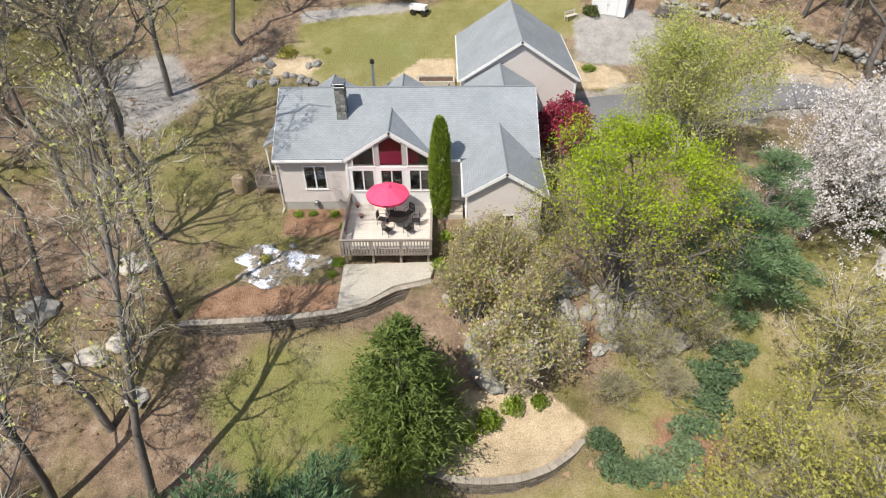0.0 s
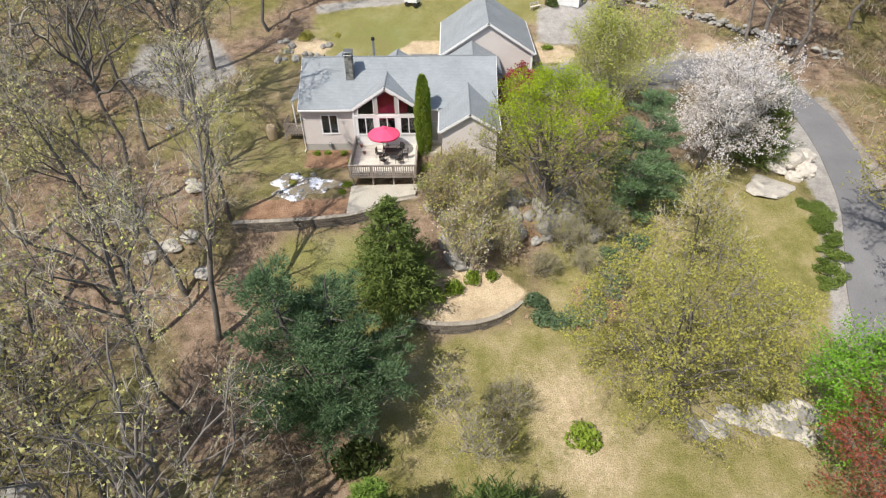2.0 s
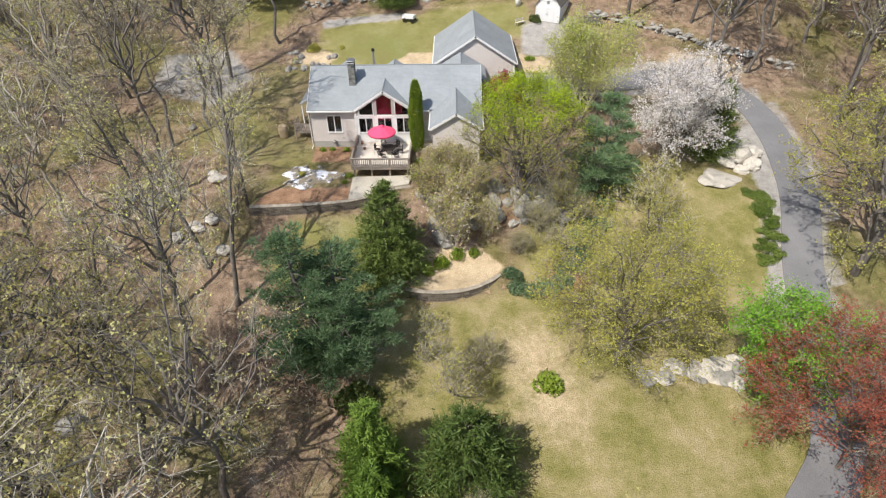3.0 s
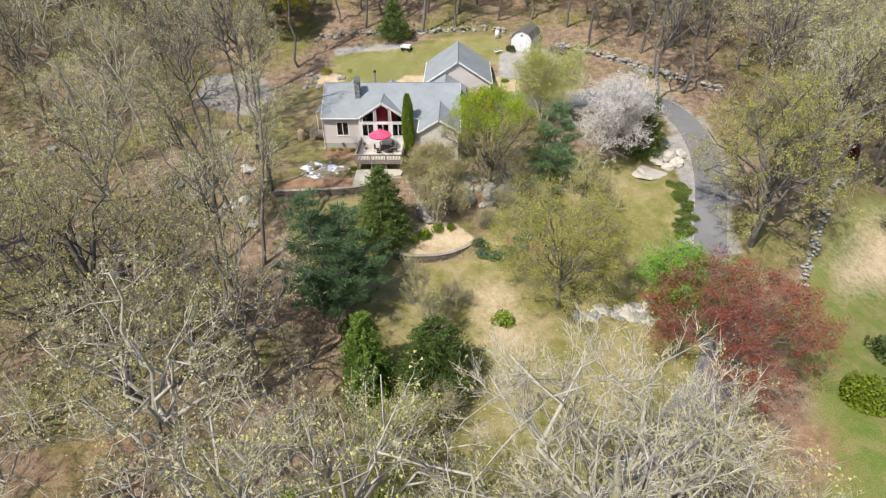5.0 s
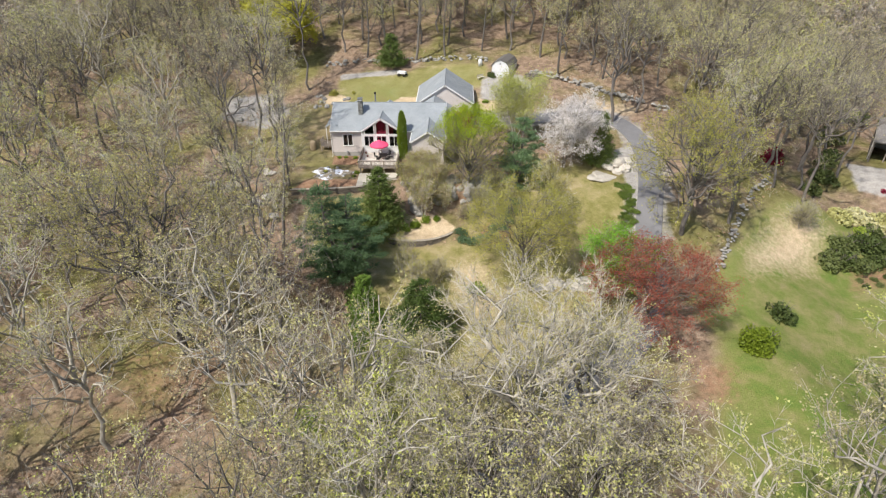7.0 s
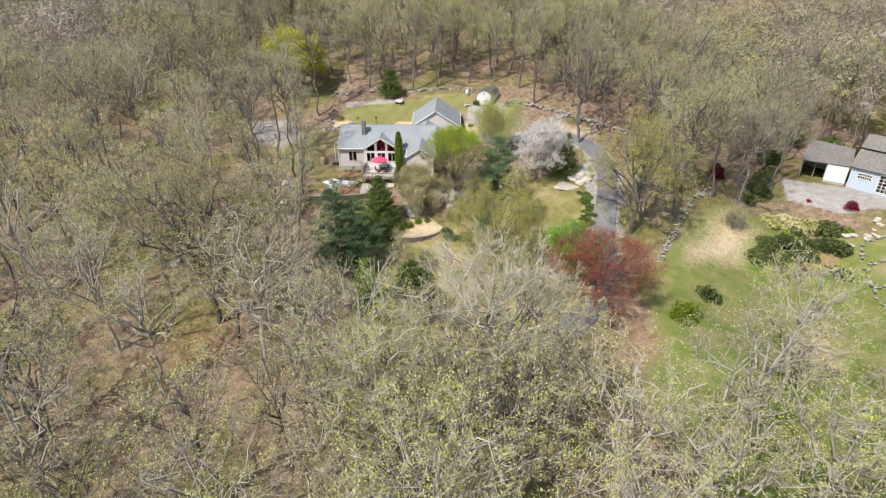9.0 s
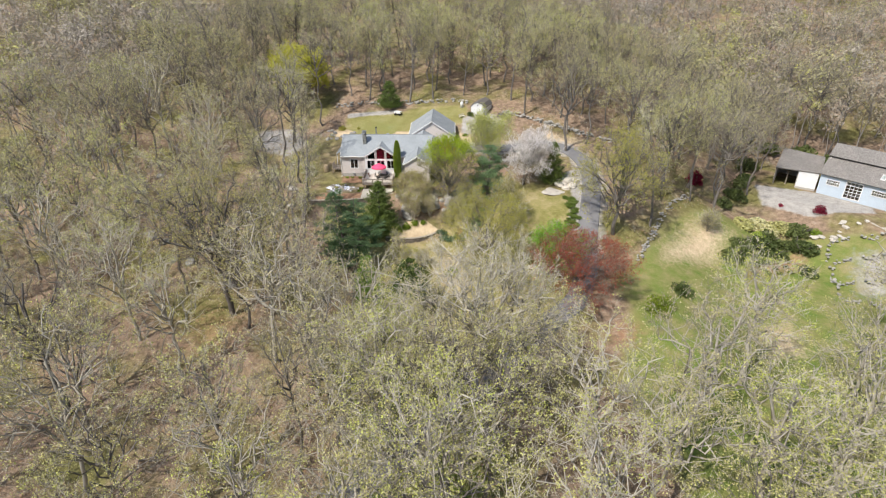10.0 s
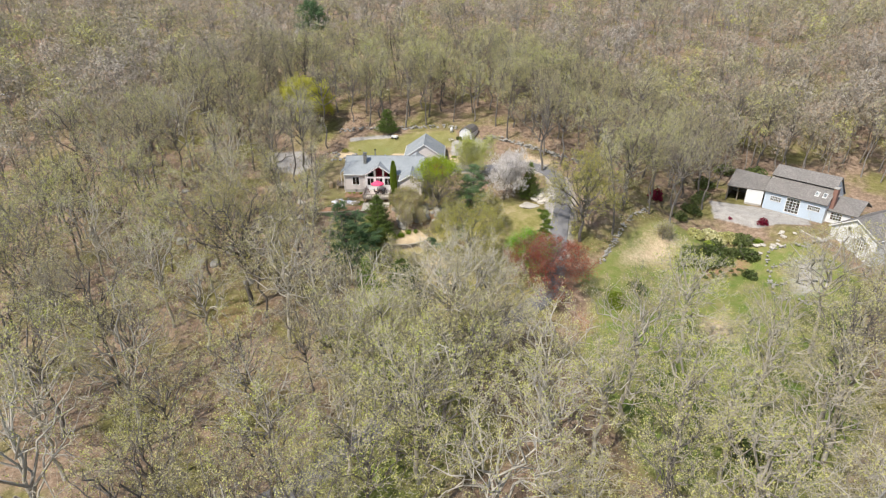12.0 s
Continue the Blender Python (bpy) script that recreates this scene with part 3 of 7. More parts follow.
def wall(parent, p0, p1, bottom, top, material, openings=(), thick=0.16, board=0.16, foundation=None):
    """A clapboard wall from p0 to p1 (outside to the right of that way), with openings (u0, u1, v0, v1)."""
    p0, p1 = Vector(p0), Vector(p1)
    d = (p1 - p0).normalized()
    n, length = Vector((d.y, -d.x)), (p1 - p0).length

    def pt(u, v, out=0.0):
        q = p0 + d * u + n * out
        return (q.x, q.y, v)
    core, boards = Build(), Build()
    for a, b, spans in wall_strips(0, length, top, openings, bottom):
        for la, lb, ha, hb in spans:
            if max(ha - la, hb - lb) < 0.01:
                continue
            core.solid([pt(a, la, -thick), pt(b, lb, -thick), pt(b, lb), pt(a, la)], [pt(a, ha, -thick), pt(b, hb, -thick), pt(b, hb), pt(a, ha)])
            v = (foundation if foundation is not None else bottom)
            lo_edge = max(la, lb, v)
            k0 = math.ceil((lo_edge - v) / board - 0.35)
            z = v + k0 * board
            while z < max(ha, hb) - 0.04:
                z1 = min(z + board, max(ha, hb))
                ua, ub = a, b
                if abs(ha - hb) > 1e-6:
                    cut = a + (b - a) * (min(max((z1 - ha) / (hb - ha), 0), 1))
                    ua, ub = (cut, b) if hb > ha else (a, cut)
                if ub - ua > 0.02 and z1 - z > 0.03:
                    boards.face([pt(ua, z, 0.026), pt(ub, z, 0.026), pt(ub, z1, 0.004), pt(ua, z1, 0.004)])
                    boards.face([pt(ua, z, 0.002), pt(ub, z, 0.002), pt(ub, z, 0.026), pt(ua, z, 0.026)])
                z += board
    w = part("wall", core, material if foundation is None else FOUND, parent)
    tagged(part("siding", boards, material, w), kind="stuff")
    return w


def window(parent, p0, d, u0, u1, v0, v1, panes=1, edge_w=0.09, material=None, v1b=None, muntins=(0, 0)):
    """A framed window in the wall through p0 along d; v1b: height of the top at the far side when it slopes."""
    d = Vector(d).normalized()
    n = Vector((d.y, -d.x))
    p0 = Vector(p0)
    v1b = v1 if v1b is None else v1b
    material = material or TRIM

    def pt(u, v, out):
        q = p0 + d * u + n * out
        return (q.x, q.y, v)

    def topz(u):
        return v1 + (v1b - v1) * (u - u0) / (u1 - u0)

    def bar(b, ua, ub, la, lb, ha, hb, o0, o1):
        b.solid([pt(ua, la, o0), pt(ub, lb, o0), pt(ub, lb, o1), pt(ua, la, o1)], [pt(ua, ha, o0), pt(ub, hb, o0), pt(ub, hb, o1), pt(ua, ha, o1)])
    b = Build()
    bar(b, u0 - edge_w, u0, v0, v0, topz(u0 - edge_w), topz(u0), -0.12, 0.05)
    bar(b, u1, u1 + edge_w, v0, v0, topz(u1), topz(u1 + edge_w), -0.12, 0.05)
    bar(b, u0 - edge_w, u1 + edge_w, topz(u0 - edge_w), topz(u1 + edge_w), topz(u0 - edge_w) + edge_w, topz(u1 + edge_w) + edge_w, -0.12, 0.055)
    w = part("window", b, material, parent)
    s = Build()
    bar(s, u0 - edge_w - 0.03, u1 + edge_w + 0.03, v0 - edge_w, v0 - edge_w, v0, v0, -0.12, 0.09)
    part("sill", s, material, w)
    step = (u1 - u0) / panes
    for k in range(panes):
        a, c = u0 + k * step, u0 + (k + 1) * step
        if k:
            m = Build()
            bar(m, a - 0.04, a + 0.04, v0, v0, topz(a), topz(a), -0.1, 0.035)
            part("mullion", m, material, w)
        g = Build()
        bar(g, a + 0.02, c - 0.02, v0, v0, topz(a), topz(c), -0.07, -0.055)
        part("pane", g, GLASS, w, "dark reflecting glass pane")
    for i in range(1, muntins[0]):
        m = Build()
        u = u0 + (u1 - u0) * i / muntins[0]
        bar(m, u - 0.04, u + 0.04, v0, v0, topz(u), topz(u), -0.08, 0.03)
        part("muntin", m, material, w)
    for i in range(1, muntins[1]):
        m = Build()
        v = v0 + (v1 - v0) * i / muntins[1]
        bar(m, u0, u1, v - 0.03, v - 0.03, v + 0.03, v + 0.03, -0.085, 0.025)
        part("muntin", m, material, w)
    return w


def roof_plane(parent, eave_a, eave_b, ridge_b, ridge_a, material, thick=0.14, name="roof", along=None):
    """A sloping slab of shingles; points run along the eave, then back along the ridge."""
    q = [Vector(p) for p in (eave_a, eave_b, ridge_b, ridge_a)]
    n = (q[1] - q[0]).cross(q[3] - q[0]).normalized()
    if n.z < 0:
        n = -n
    b = Build()
    low = [p - n * thick for p in q]
    along = Vector(along) if along else (q[1] - q[0]).normalized()
    up = (q[3] - q[0]) - along * (q[3] - q[0]).dot(along)
    up.normalize()
    uvs = [((p - q[0]).dot(along), (p - q[0]).dot(up)) for p in q]
    b.face(q, uvs)
    b.face(low[::-1])
    for k in range(4):
        j = (k + 1) % 4
        b.face([low[k], low[j], q[j], q[k]], [(0, 0), (1, 0), (1, 0.1), (0, 0.1)])
    return part(name, b, material, parent)


def board_between(parent, a, b, width, thick, material, name="trim_board", side=None):
    """A plank whose upper edge runs from a to b, standing on edge."""
    a, b = Vector(a), Vector(b)
    d = (b - a).normalized()
    s = Vector(side) if side else d.cross(Vector((0, 0, 1))).normalized()
    dn = s.cross(d).normalized()
    if dn.z > 0:
        dn = -dn
    m = Build()
    q = [a, b, b + dn * width, a + dn * width]
    m.solid([p - s * thick / 2 for p in q], [p + s * thick / 2 for p in q])
    return part(name, m, material, parent)


def gable_roof(parent, cx, half, y0, y1, apex, slope, material=None, over=0.3, trim=True):
    """A gable roof whose ridge runs along y."""
    material = material or SHINGLE
    h = half + over
    ze = apex - slope * h
    roof_plane(parent, (cx - h, y1, ze), (cx - h, y0, ze), (cx, y0, apex), (cx, y1, apex), material)
    roof_plane(parent, (cx + h, y0, ze), (cx + h, y1, ze), (cx, y1, apex), (cx, y0, apex), material)
    cap = Build()
    cap.tube([(cx, y0 - 0.01, apex - 0.01), (cx, y1, apex - 0.01)], 0.06, 6)
    part("ridge_cap", cap, material, parent)
    if trim:
        for s in (-1, 1):
            board_between(parent, (cx + s * (h + 0.02), y0 - 0.02, ze - 0.03), (cx, y0 - 0.02, apex - 0.03), 0.22, 0.05, TRIM, "rake_board", (0, 1, 0))
            g = Build()
            g.box(cx + s * (h + 0.05) - 0.06, cx + s * (h + 0.05) + 0.06, y0, y1, ze - 0.2, ze - 0.04, 0.02)
            part("gutter", g, TRIM, parent)


def door_panel(parent, x0, x1, y, z0, z1, material):
    b = Build()
    b.box(x0, x1, y, y + 0.05, z0, z1, 0.01)
    door = part("door", b, material, parent)
    f = Build()
    for a, c in ((x0 - 0.09, x0), (x1, x1 + 0.09)):
        f.box(a, c, y - 0.04, y + 0.08, z0, z1 + 0.09)
    f.box(x0, x1, y - 0.04, y + 0.08, z1, z1 + 0.09)
    part("door_frame", f, TRIM, door)
    g = Build()
    g.box(x0 + 0.1, x1 - 0.1, y - 0.012, y - 0.002, z0 + 0.25, z1 - 0.12)
    part("door_pane", g, GLASS, door)
    k = Build()
    k.tube([(x1 - 0.06, y - 0.005, z0 + 1.0), (x1 - 0.06, y - 0.07, z0 + 1.0)], 0.025, 8)
    part("door_handle", k, METAL, door)
    return door


# ---- the house ----
SLOPE = 0.62
EAVE = 2.9


def build_house():
    house = thing("house", "single-storey beige clapboard house with grey shingle roof and glazed gable", "house")
    x0, x1, yf, yb, base = -0.1, 17.4, 0.4, 9.1, -2.2
    top = EAVE + 0.4 * SLOPE - 0.17
    # front wall: window on the west part, glazed gable, recessed entry
    wall(house, (x0, yf), (4.6, yf), base, flat_top(top), SIDING, [(1.75, 3.15, 0.35, 2.1)], foundation=-0.75)
    window(house, (x0, yf), (1, 0), 1.75, 3.15, 0.35, 2.1, 2)
    wall(house, (10.4, yf), (x1, yf), base, flat_top(top), SIDING, [(0.8, 1.9, -0.75, 1.45)], foundation=-0.75)
    door_panel(house, 11.2, 12.3, yf + 0.05, -0.75, 1.45, TRIM)
    wall(house, (x1, yf), (x1, yb), base, gable_top(4.35, 5.85 - 0.17, SLOPE), SIDING, foundation=-0.4)
    wall(house, (x1, yb), (x0, yb), base, flat_top(top), SIDING, foundation=0.1)
    wall(house, (x0, yb), (x0, yf), base, gable_top(4.35, 5.85 - 0.17, SLOPE), SIDING, [(5.2, 6.1, -0.4, 1.6)], foundation=-0.6)
    # glazed gable in white trim
    cx, half, gy = 7.64, 3.0, 0.12
    apex, gs = 4.96, 0.66
    zu = 2.3
    slope_in = lambda u: apex - 0.42 - abs(u - half) * gs
    ops = [(0.35, 1.75, 0.38, 1.95), (2.3, 3.7, 0.38, 1.95), (4.25, 5.65, 0.38, 1.95)]
    up = [(0.45, 1.85, zu, slope_in), (2.25, half, zu, slope_in), (half, 3.75, zu, slope_in), (4.15, 5.55, zu, slope_in)]
    wall(house, (cx - half, gy), (cx + half, gy), base, gable_top(half, apex - 0.14, gs), TRIM, ops + up, foundation=-0.75, board=3.0)
    for o in ops:
        window(house, (cx - half, gy), (1, 0), *o, 2, 0.07)
    d = (cx - half, gy)
    window(house, d, (1, 0), 0.45, 1.85, zu, slope_in(0.45), 1, 0.06, v1b=slope_in(1.85))
    glass = Build()
    pent = [(2.25, zu), (3.75, zu), (3.75, slope_in(3.75)), (3.0, slope_in(3.0)), (2.25, slope_in(2.25))]
    glass.solid([(d[0] + u, gy + 0.055, v) for u, v in pent], [(d[0] + u, gy + 0.07, v) for u, v in pent])
    part("pane", glass, GLASS, house, "tall five-sided glass pane in the gable")
    for a, b_ in ((2.25, 3.0), (3.75, 3.0)):
        board_between(house, (d[0] + a, gy + 0.0, slope_in(a) + 0.05), (d[0] + b_, gy + 0.0, slope_in(b_) + 0.05), 0.08, 0.12, TRIM, "glazing_bar", (0, 1, 0))
    window(house, d, (1, 0), 4.15, 5.55, zu, slope_in(4.15), 1, 0.06, v1b=slope_in(5.55))
    for a, b_, lo in ((2.25, 3.75, zu), (4.15, 4.85, zu)):
        bl = Build()
        n = 9
        for k in range(n):
            u = a + (b_ - a) * k / n
            u2 = a + (b_ - a) * (k + 1) / n
            off = 0.24 + 0.03 * (k % 2)
            bl.solid([(d[0] + u, gy + off, lo), (d[0] + u2, gy + off, lo), (d[0] + u2, gy + off + 0.02, lo), (d[0] + u, gy + off + 0.02, lo)],
                     [(d[0] + u, gy + off, min(slope_in(u), slope_in(u2)) - 0.03), (d[0] + u2, gy + off, min(slope_in(u), slope_in(u2)) - 0.03),
                      (d[0] + u2, gy + off + 0.02, min(slope_in(u), slope_in(u2)) - 0.03), (d[0] + u, gy + off + 0.02, min(slope_in(u), slope_in(u2)) - 0.03)])
        part("blind", bl, REDBLIND, house, "dark red pleated blind")
    for s in (cx - half, cx + half):
        c = Build()
        c.box(s - 0.09, s + 0.09, gy - 0.06, yf + 0.02, -0.75, 2.85, 0.01)
        part("corner_post", c, TRIM, house)
    part("band", (lambda b: (b.box(cx - half + 0.1, cx + half - 0.1, gy - 0.05, gy - 0.003, 2.04, 2.24, 0.008), b)[1])(Build()), TRIM, house)
    gable_roof(house, cx, half, 0.02, 3.5, apex, gs, over=0.2)
    # main roof
    rx0, rx1, ry, rz = -0.25, 17.6, 4.75, 5.85
    # the front slope leaves room for the gable in its middle
    rise = (rz - EAVE) / ry
    notch, valley = (apex - EAVE) / gs - 0.2, (apex - EAVE) / rise - 0.25
    for xa, xb, ya, yb2 in ((rx0, cx - notch, 0, 0), (cx - notch, cx, 0, valley), (cx, cx + notch, valley, 0), (cx + notch, rx1, 0, 0)):
        roof_plane(house, (xa, ya, EAVE + ya * rise), (xb, yb2, EAVE + yb2 * rise), (xb, ry, rz), (xa, ry, rz), SHINGLE, along=(1, 0, 0))
    roof_plane(house, (rx1, 9.5, EAVE), (rx0, 9.5, EAVE), (rx0, ry, rz), (rx1, ry, rz), SHINGLE)
    cap = Build()
    cap.tube([(rx0, ry, rz + 0.0), (rx1, ry, rz + 0.0)], 0.07, 6)
    part("ridge_cap", cap, SHINGLE, house)
    for xa, xb in ((rx0 - 0.02, 4.45), (10.85, 12.3)):
        g = Build()
        g.box(xa, xb, -0.14, 0.0, EAVE - 0.2, EAVE - 0.03, 0.02)
        part("gutter", g, TRIM, house)
    for xs in (rx0 - 0.02, rx1 + 0.02):
        for ya, s in ((0, 1), (9.5, -1)):
            board_between(house, (xs, ya, EAVE - 0.02), (xs, ry, rz - 0.02), 0.22, 0.04, TRIM, "rake_board", (1, 0, 0))
    soffit = Build()
    soffit.box(rx0, 4.5, 0.02, yf, EAVE - 0.2, EAVE - 0.16)
    part("soffit", soffit, TRIM, house)
    dp = Build()
    dp.tube([(-0.2, -0.06, 2.7), (-0.2, 0.25, 2.3), (-0.2, 0.32, -1.2), (-0.28, 0.0, -1.42)], 0.045, 6)
    part("downspout", dp, TRIM, house)
    dp2 = Build()
    dp2.tube([(-0.42, 1.1, 2.4), (-0.42, 1.1, -1.2)], 0.045, 6)
    part("downspout", dp2, TRIM, house)
    # east wing toward the garden
    wx, wh, wy, wa = 15.0, 2.3, -3.7, 4.29
    wall(house, (wx - wh, wy), (wx + wh, wy), -3.0, gable_top(wh, wa - 0.13, SLOPE), SIDING, [(1.9, 2.9, -0.5, 0.9)], foundation=-1.2)
    window(house, (wx - wh, wy), (1, 0), 1.9, 2.9, -0.5, 0.9, 2)
    wall(house, (wx - wh, yf), (wx - wh, wy), -3.0, flat_top(wa - 0.13 - wh * SLOPE), SIDING, [(1.4, 2.6, -0.2, 1.4)], foundation=-1.2)
    window(house, (wx - wh, yf), (0, -1), 1.4, 2.6, -0.2, 1.4, 2)
    wall(house, (wx + wh, wy), (wx + wh, yf), -3.0, flat_top(wa - 0.13 - wh * SLOPE), SIDING, foundation=-1.2)
    gable_roof(house, wx, wh, -4.0, 2.3, wa, SLOPE)
    # rear gables
    for gx, gh, ga, gy1 in ((2.7, 2.0, 4.5, 10.3), (8.1, 2.0, 4.55, 10.3), (15.6, 2.5, 5.2, 10.6)):
        gable_roof(house, gx, gh, 6.0, gy1, ga, SLOPE, trim=False)
        wall(house, (gx + gh, gy1 - 0.3), (gx - gh, gy1 - 0.3), -0.6, gable_top(gh, ga - 0.13, SLOPE), SIDING, foundation=0.2)
        wall(house, (gx + gh, 9.0), (gx + gh, gy1 - 0.3), -0.6, flat_top(ga - 0.13 - gh * SLOPE), SIDING, foundation=0.2)
        wall(house, (gx - gh, gy1 - 0.3), (gx - gh, 9.0), -0.6, flat_top(ga - 0.13 - gh * SLOPE), SIDING, foundation=0.2)
    # added floor and partition; the rooms' shade is put into their colour
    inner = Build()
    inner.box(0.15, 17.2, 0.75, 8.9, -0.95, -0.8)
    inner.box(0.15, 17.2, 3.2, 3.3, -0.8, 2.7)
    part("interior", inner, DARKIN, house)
    # chimney of stones
    rng = random.Random(4)
    core = Build()
    core.box(3.98, 4.62, 2.62, 3.38, 4.2, 6.7)
    ch = part("chimney", core, CHIMNEY, house, "square chimney of mottled grey stone")
    for face in range(4):
        for row in range(9):
            z = 4.35 + row * 0.245
            for k in range(2):
                s = Build()
                a, c = (0.32 * k, 0.32 * k + 0.29) if row % 2 else (0.32 * k - 0.0, 0.32 * k + 0.31)
                o = rng.uniform(0.02, 0.045)
                if face == 0:
                    s.box(3.98 + a, 3.98 + c, 2.62 - o, 2.61, z, z + 0.22, 0.012)
                elif face == 1:
                    s.box(4.63, 4.62 + o, 2.62 + a * 1.18, 2.62 + c * 1.18, z, z + 0.22, 0.012)
                elif face == 2:
                    s.box(3.98 - o, 3.97, 2.62 + a * 1.18, 2.62 + c * 1.18, z, z + 0.22, 0.012)
                else:
                    s.box(3.98 + a, 3.98 + c, 3.39, 3.38 + o, z, z + 0.22, 0.012)
                part("stone", s, CHIMNEY, ch)
    c = Build()
    c.box(3.93, 4.67, 2.52, 3.48, 6.7, 6.81, 0.02)
    for sx in (4.02, 4.54):
        for sy in (2.68, 3.28):
            c.box(sx, sx + 0.06, sy, sy + 0.06, 6.8, 7.0)
    c.box(3.9, 4.7, 2.48, 3.52, 6.99, 7.05, 0.015)
    part("chimney_cap", c, METAL, ch, "metal chimney cap on short posts")
    f = Build()
    f.box(3.93, 4.67, 2.55, 2.6, 4.42, 4.62)
    part("flashing", f, METAL, ch)
    # vent pipes and the braced flue at the back
    for px, py, ph in ((1.4, 6.6, 0.7), (11.6, 5.9, 0.4), (15.1, 8.2, 1.1)):
        v = Build()
        z = 5.85 - abs(py - 4.75) * SLOPE
        v.tube([(px, py, z - 0.1), (px, py, z + ph)], 0.06, 8)
        part("vent_pipe", v, DARKMETAL, house)
    v = Build()
    v.tube([(5.85, 8.9, 3.0), (5.85, 8.9, 5.95)], 0.11, 10)
    flue = part("flue", v, METAL, house, "tall grey metal flue with a cap")
    v = Build()
    v.tube([(5.85, 8.9, 5.93), (5.85, 8.9, 6.2)], [0.19, 0.15], 10)
    part("flue_cap", v, DARKMETAL, flue)
    for ex in (4.8, 7.3):
        v = Build()
        v.tube([(5.85, 8.9, 5.0), (ex, 7.3, 4.25)], 0.018, 4)
        part("brace", v, METAL, flue)
    lamp = Build()
    lamp.tube([(3.9, 0.33, -0.55), (3.9, 0.1, -0.5)], 0.05, 6)
    lamp.box(2.05, 2.3, 0.1, 0.38, -0.95, -0.6, 0.02)
    part("meter_box", lamp, METAL, house)
    st = Build()
    for k in range(3):
        st.box(10.9, 12.5, -0.2 - 0.3 * k, 0.35, -0.95 - 0.17 * k - 0.4, -0.78 - 0.17 * k)
    part("entry_steps", st, PATIO, house)
    return house


build_house()


def build_side_porch():
    """Small raised porch with a stair on the west side of the house, under a low lean-to roof."""
    p = thing("side_porch", "small weathered wooden side porch with railing beside the house", "porch")
    for k in range(14):
        b = Build()
        b.box(-2.3, -0.3, 1.6 + k * 0.15, 1.74 + k * 0.15, -0.34, -0.3)
        part("board", b, RAILWOOD, p)
    for x, y in ((-2.25, 1.65), (-2.25, 3.6), (-0.4, 1.65)):
        b = Build()
        b.box(x - 0.05, x + 0.05, y - 0.05, y + 0.05, float(land(x, y)) - 0.2, 0.72, 0.008)
        part("post", b, RAILWOOD, p)
    for a, c in (((-2.3, 1.65), (-0.35, 1.65)), ((-2.25, 1.65), (-2.25, 3.6))):
        board_between(p, (*a, 0.72), (*c, 0.72), 0.09, 0.05, RAILWOOD, "rail")
        board_between(p, (*a, -0.2), (*c, -0.2), 0.09, 0.04, RAILWOOD, "rail")
        n = 15
        for k in range(1, n):
            x, y = a[0] + (c[0] - a[0]) * k / n, a[1] + (c[1] - a[1]) * k / n
            b = Build()
            b.box(x - 0.02, x + 0.02, y - 0.02, y + 0.02, -0.55, 0.68)
            part("baluster", b, RAILWOOD, p)
    lean = thing("lean_to_roof", "low grey lean-to roof over the side porch", "roof")
    roof_plane(lean, (-1.5, 6.8, 2.55), (-1.5, 2.4, 2.55), (-0.15, 2.4, 3.3), (-0.15, 6.8, 3.3), SHINGLE, 0.1)
    for y in (2.6, 6.6):
        b = Build()
        b.box(-1.42, -1.32, y - 0.05, y + 0.05, float(land(-1.4, y)) - 0.2, 2.52, 0.008)
        part("post", b, TRIM, lean)
    barrel = thing("rain_barrel", "tall tan weathered barrel standing beside the porch", "barrel")
    b = Build()
    z = float(land(-3.7, 2.1))
    prof = [(0.42, -0.1), (0.46, 0.1), (0.5, 0.55), (0.5, 0.95), (0.45, 1.3), (0.3, 1.42)]
    b.tube([(-3.7, 2.1, z + h) for _, h in prof], [r for r, _ in prof], 18)
    part("drum", b, TANPLASTIC, barrel, smooth=True)
    b = Build()
    b.tube([(-3.7, 2.1, z + 1.40), (-3.7, 2.1, z + 1.50)], [0.24, 0.2], 14)
    part("lid", b, TANPLASTIC, barrel)


build_side_porch()


# ---- deck and its furniture ----
DZ = -0.75


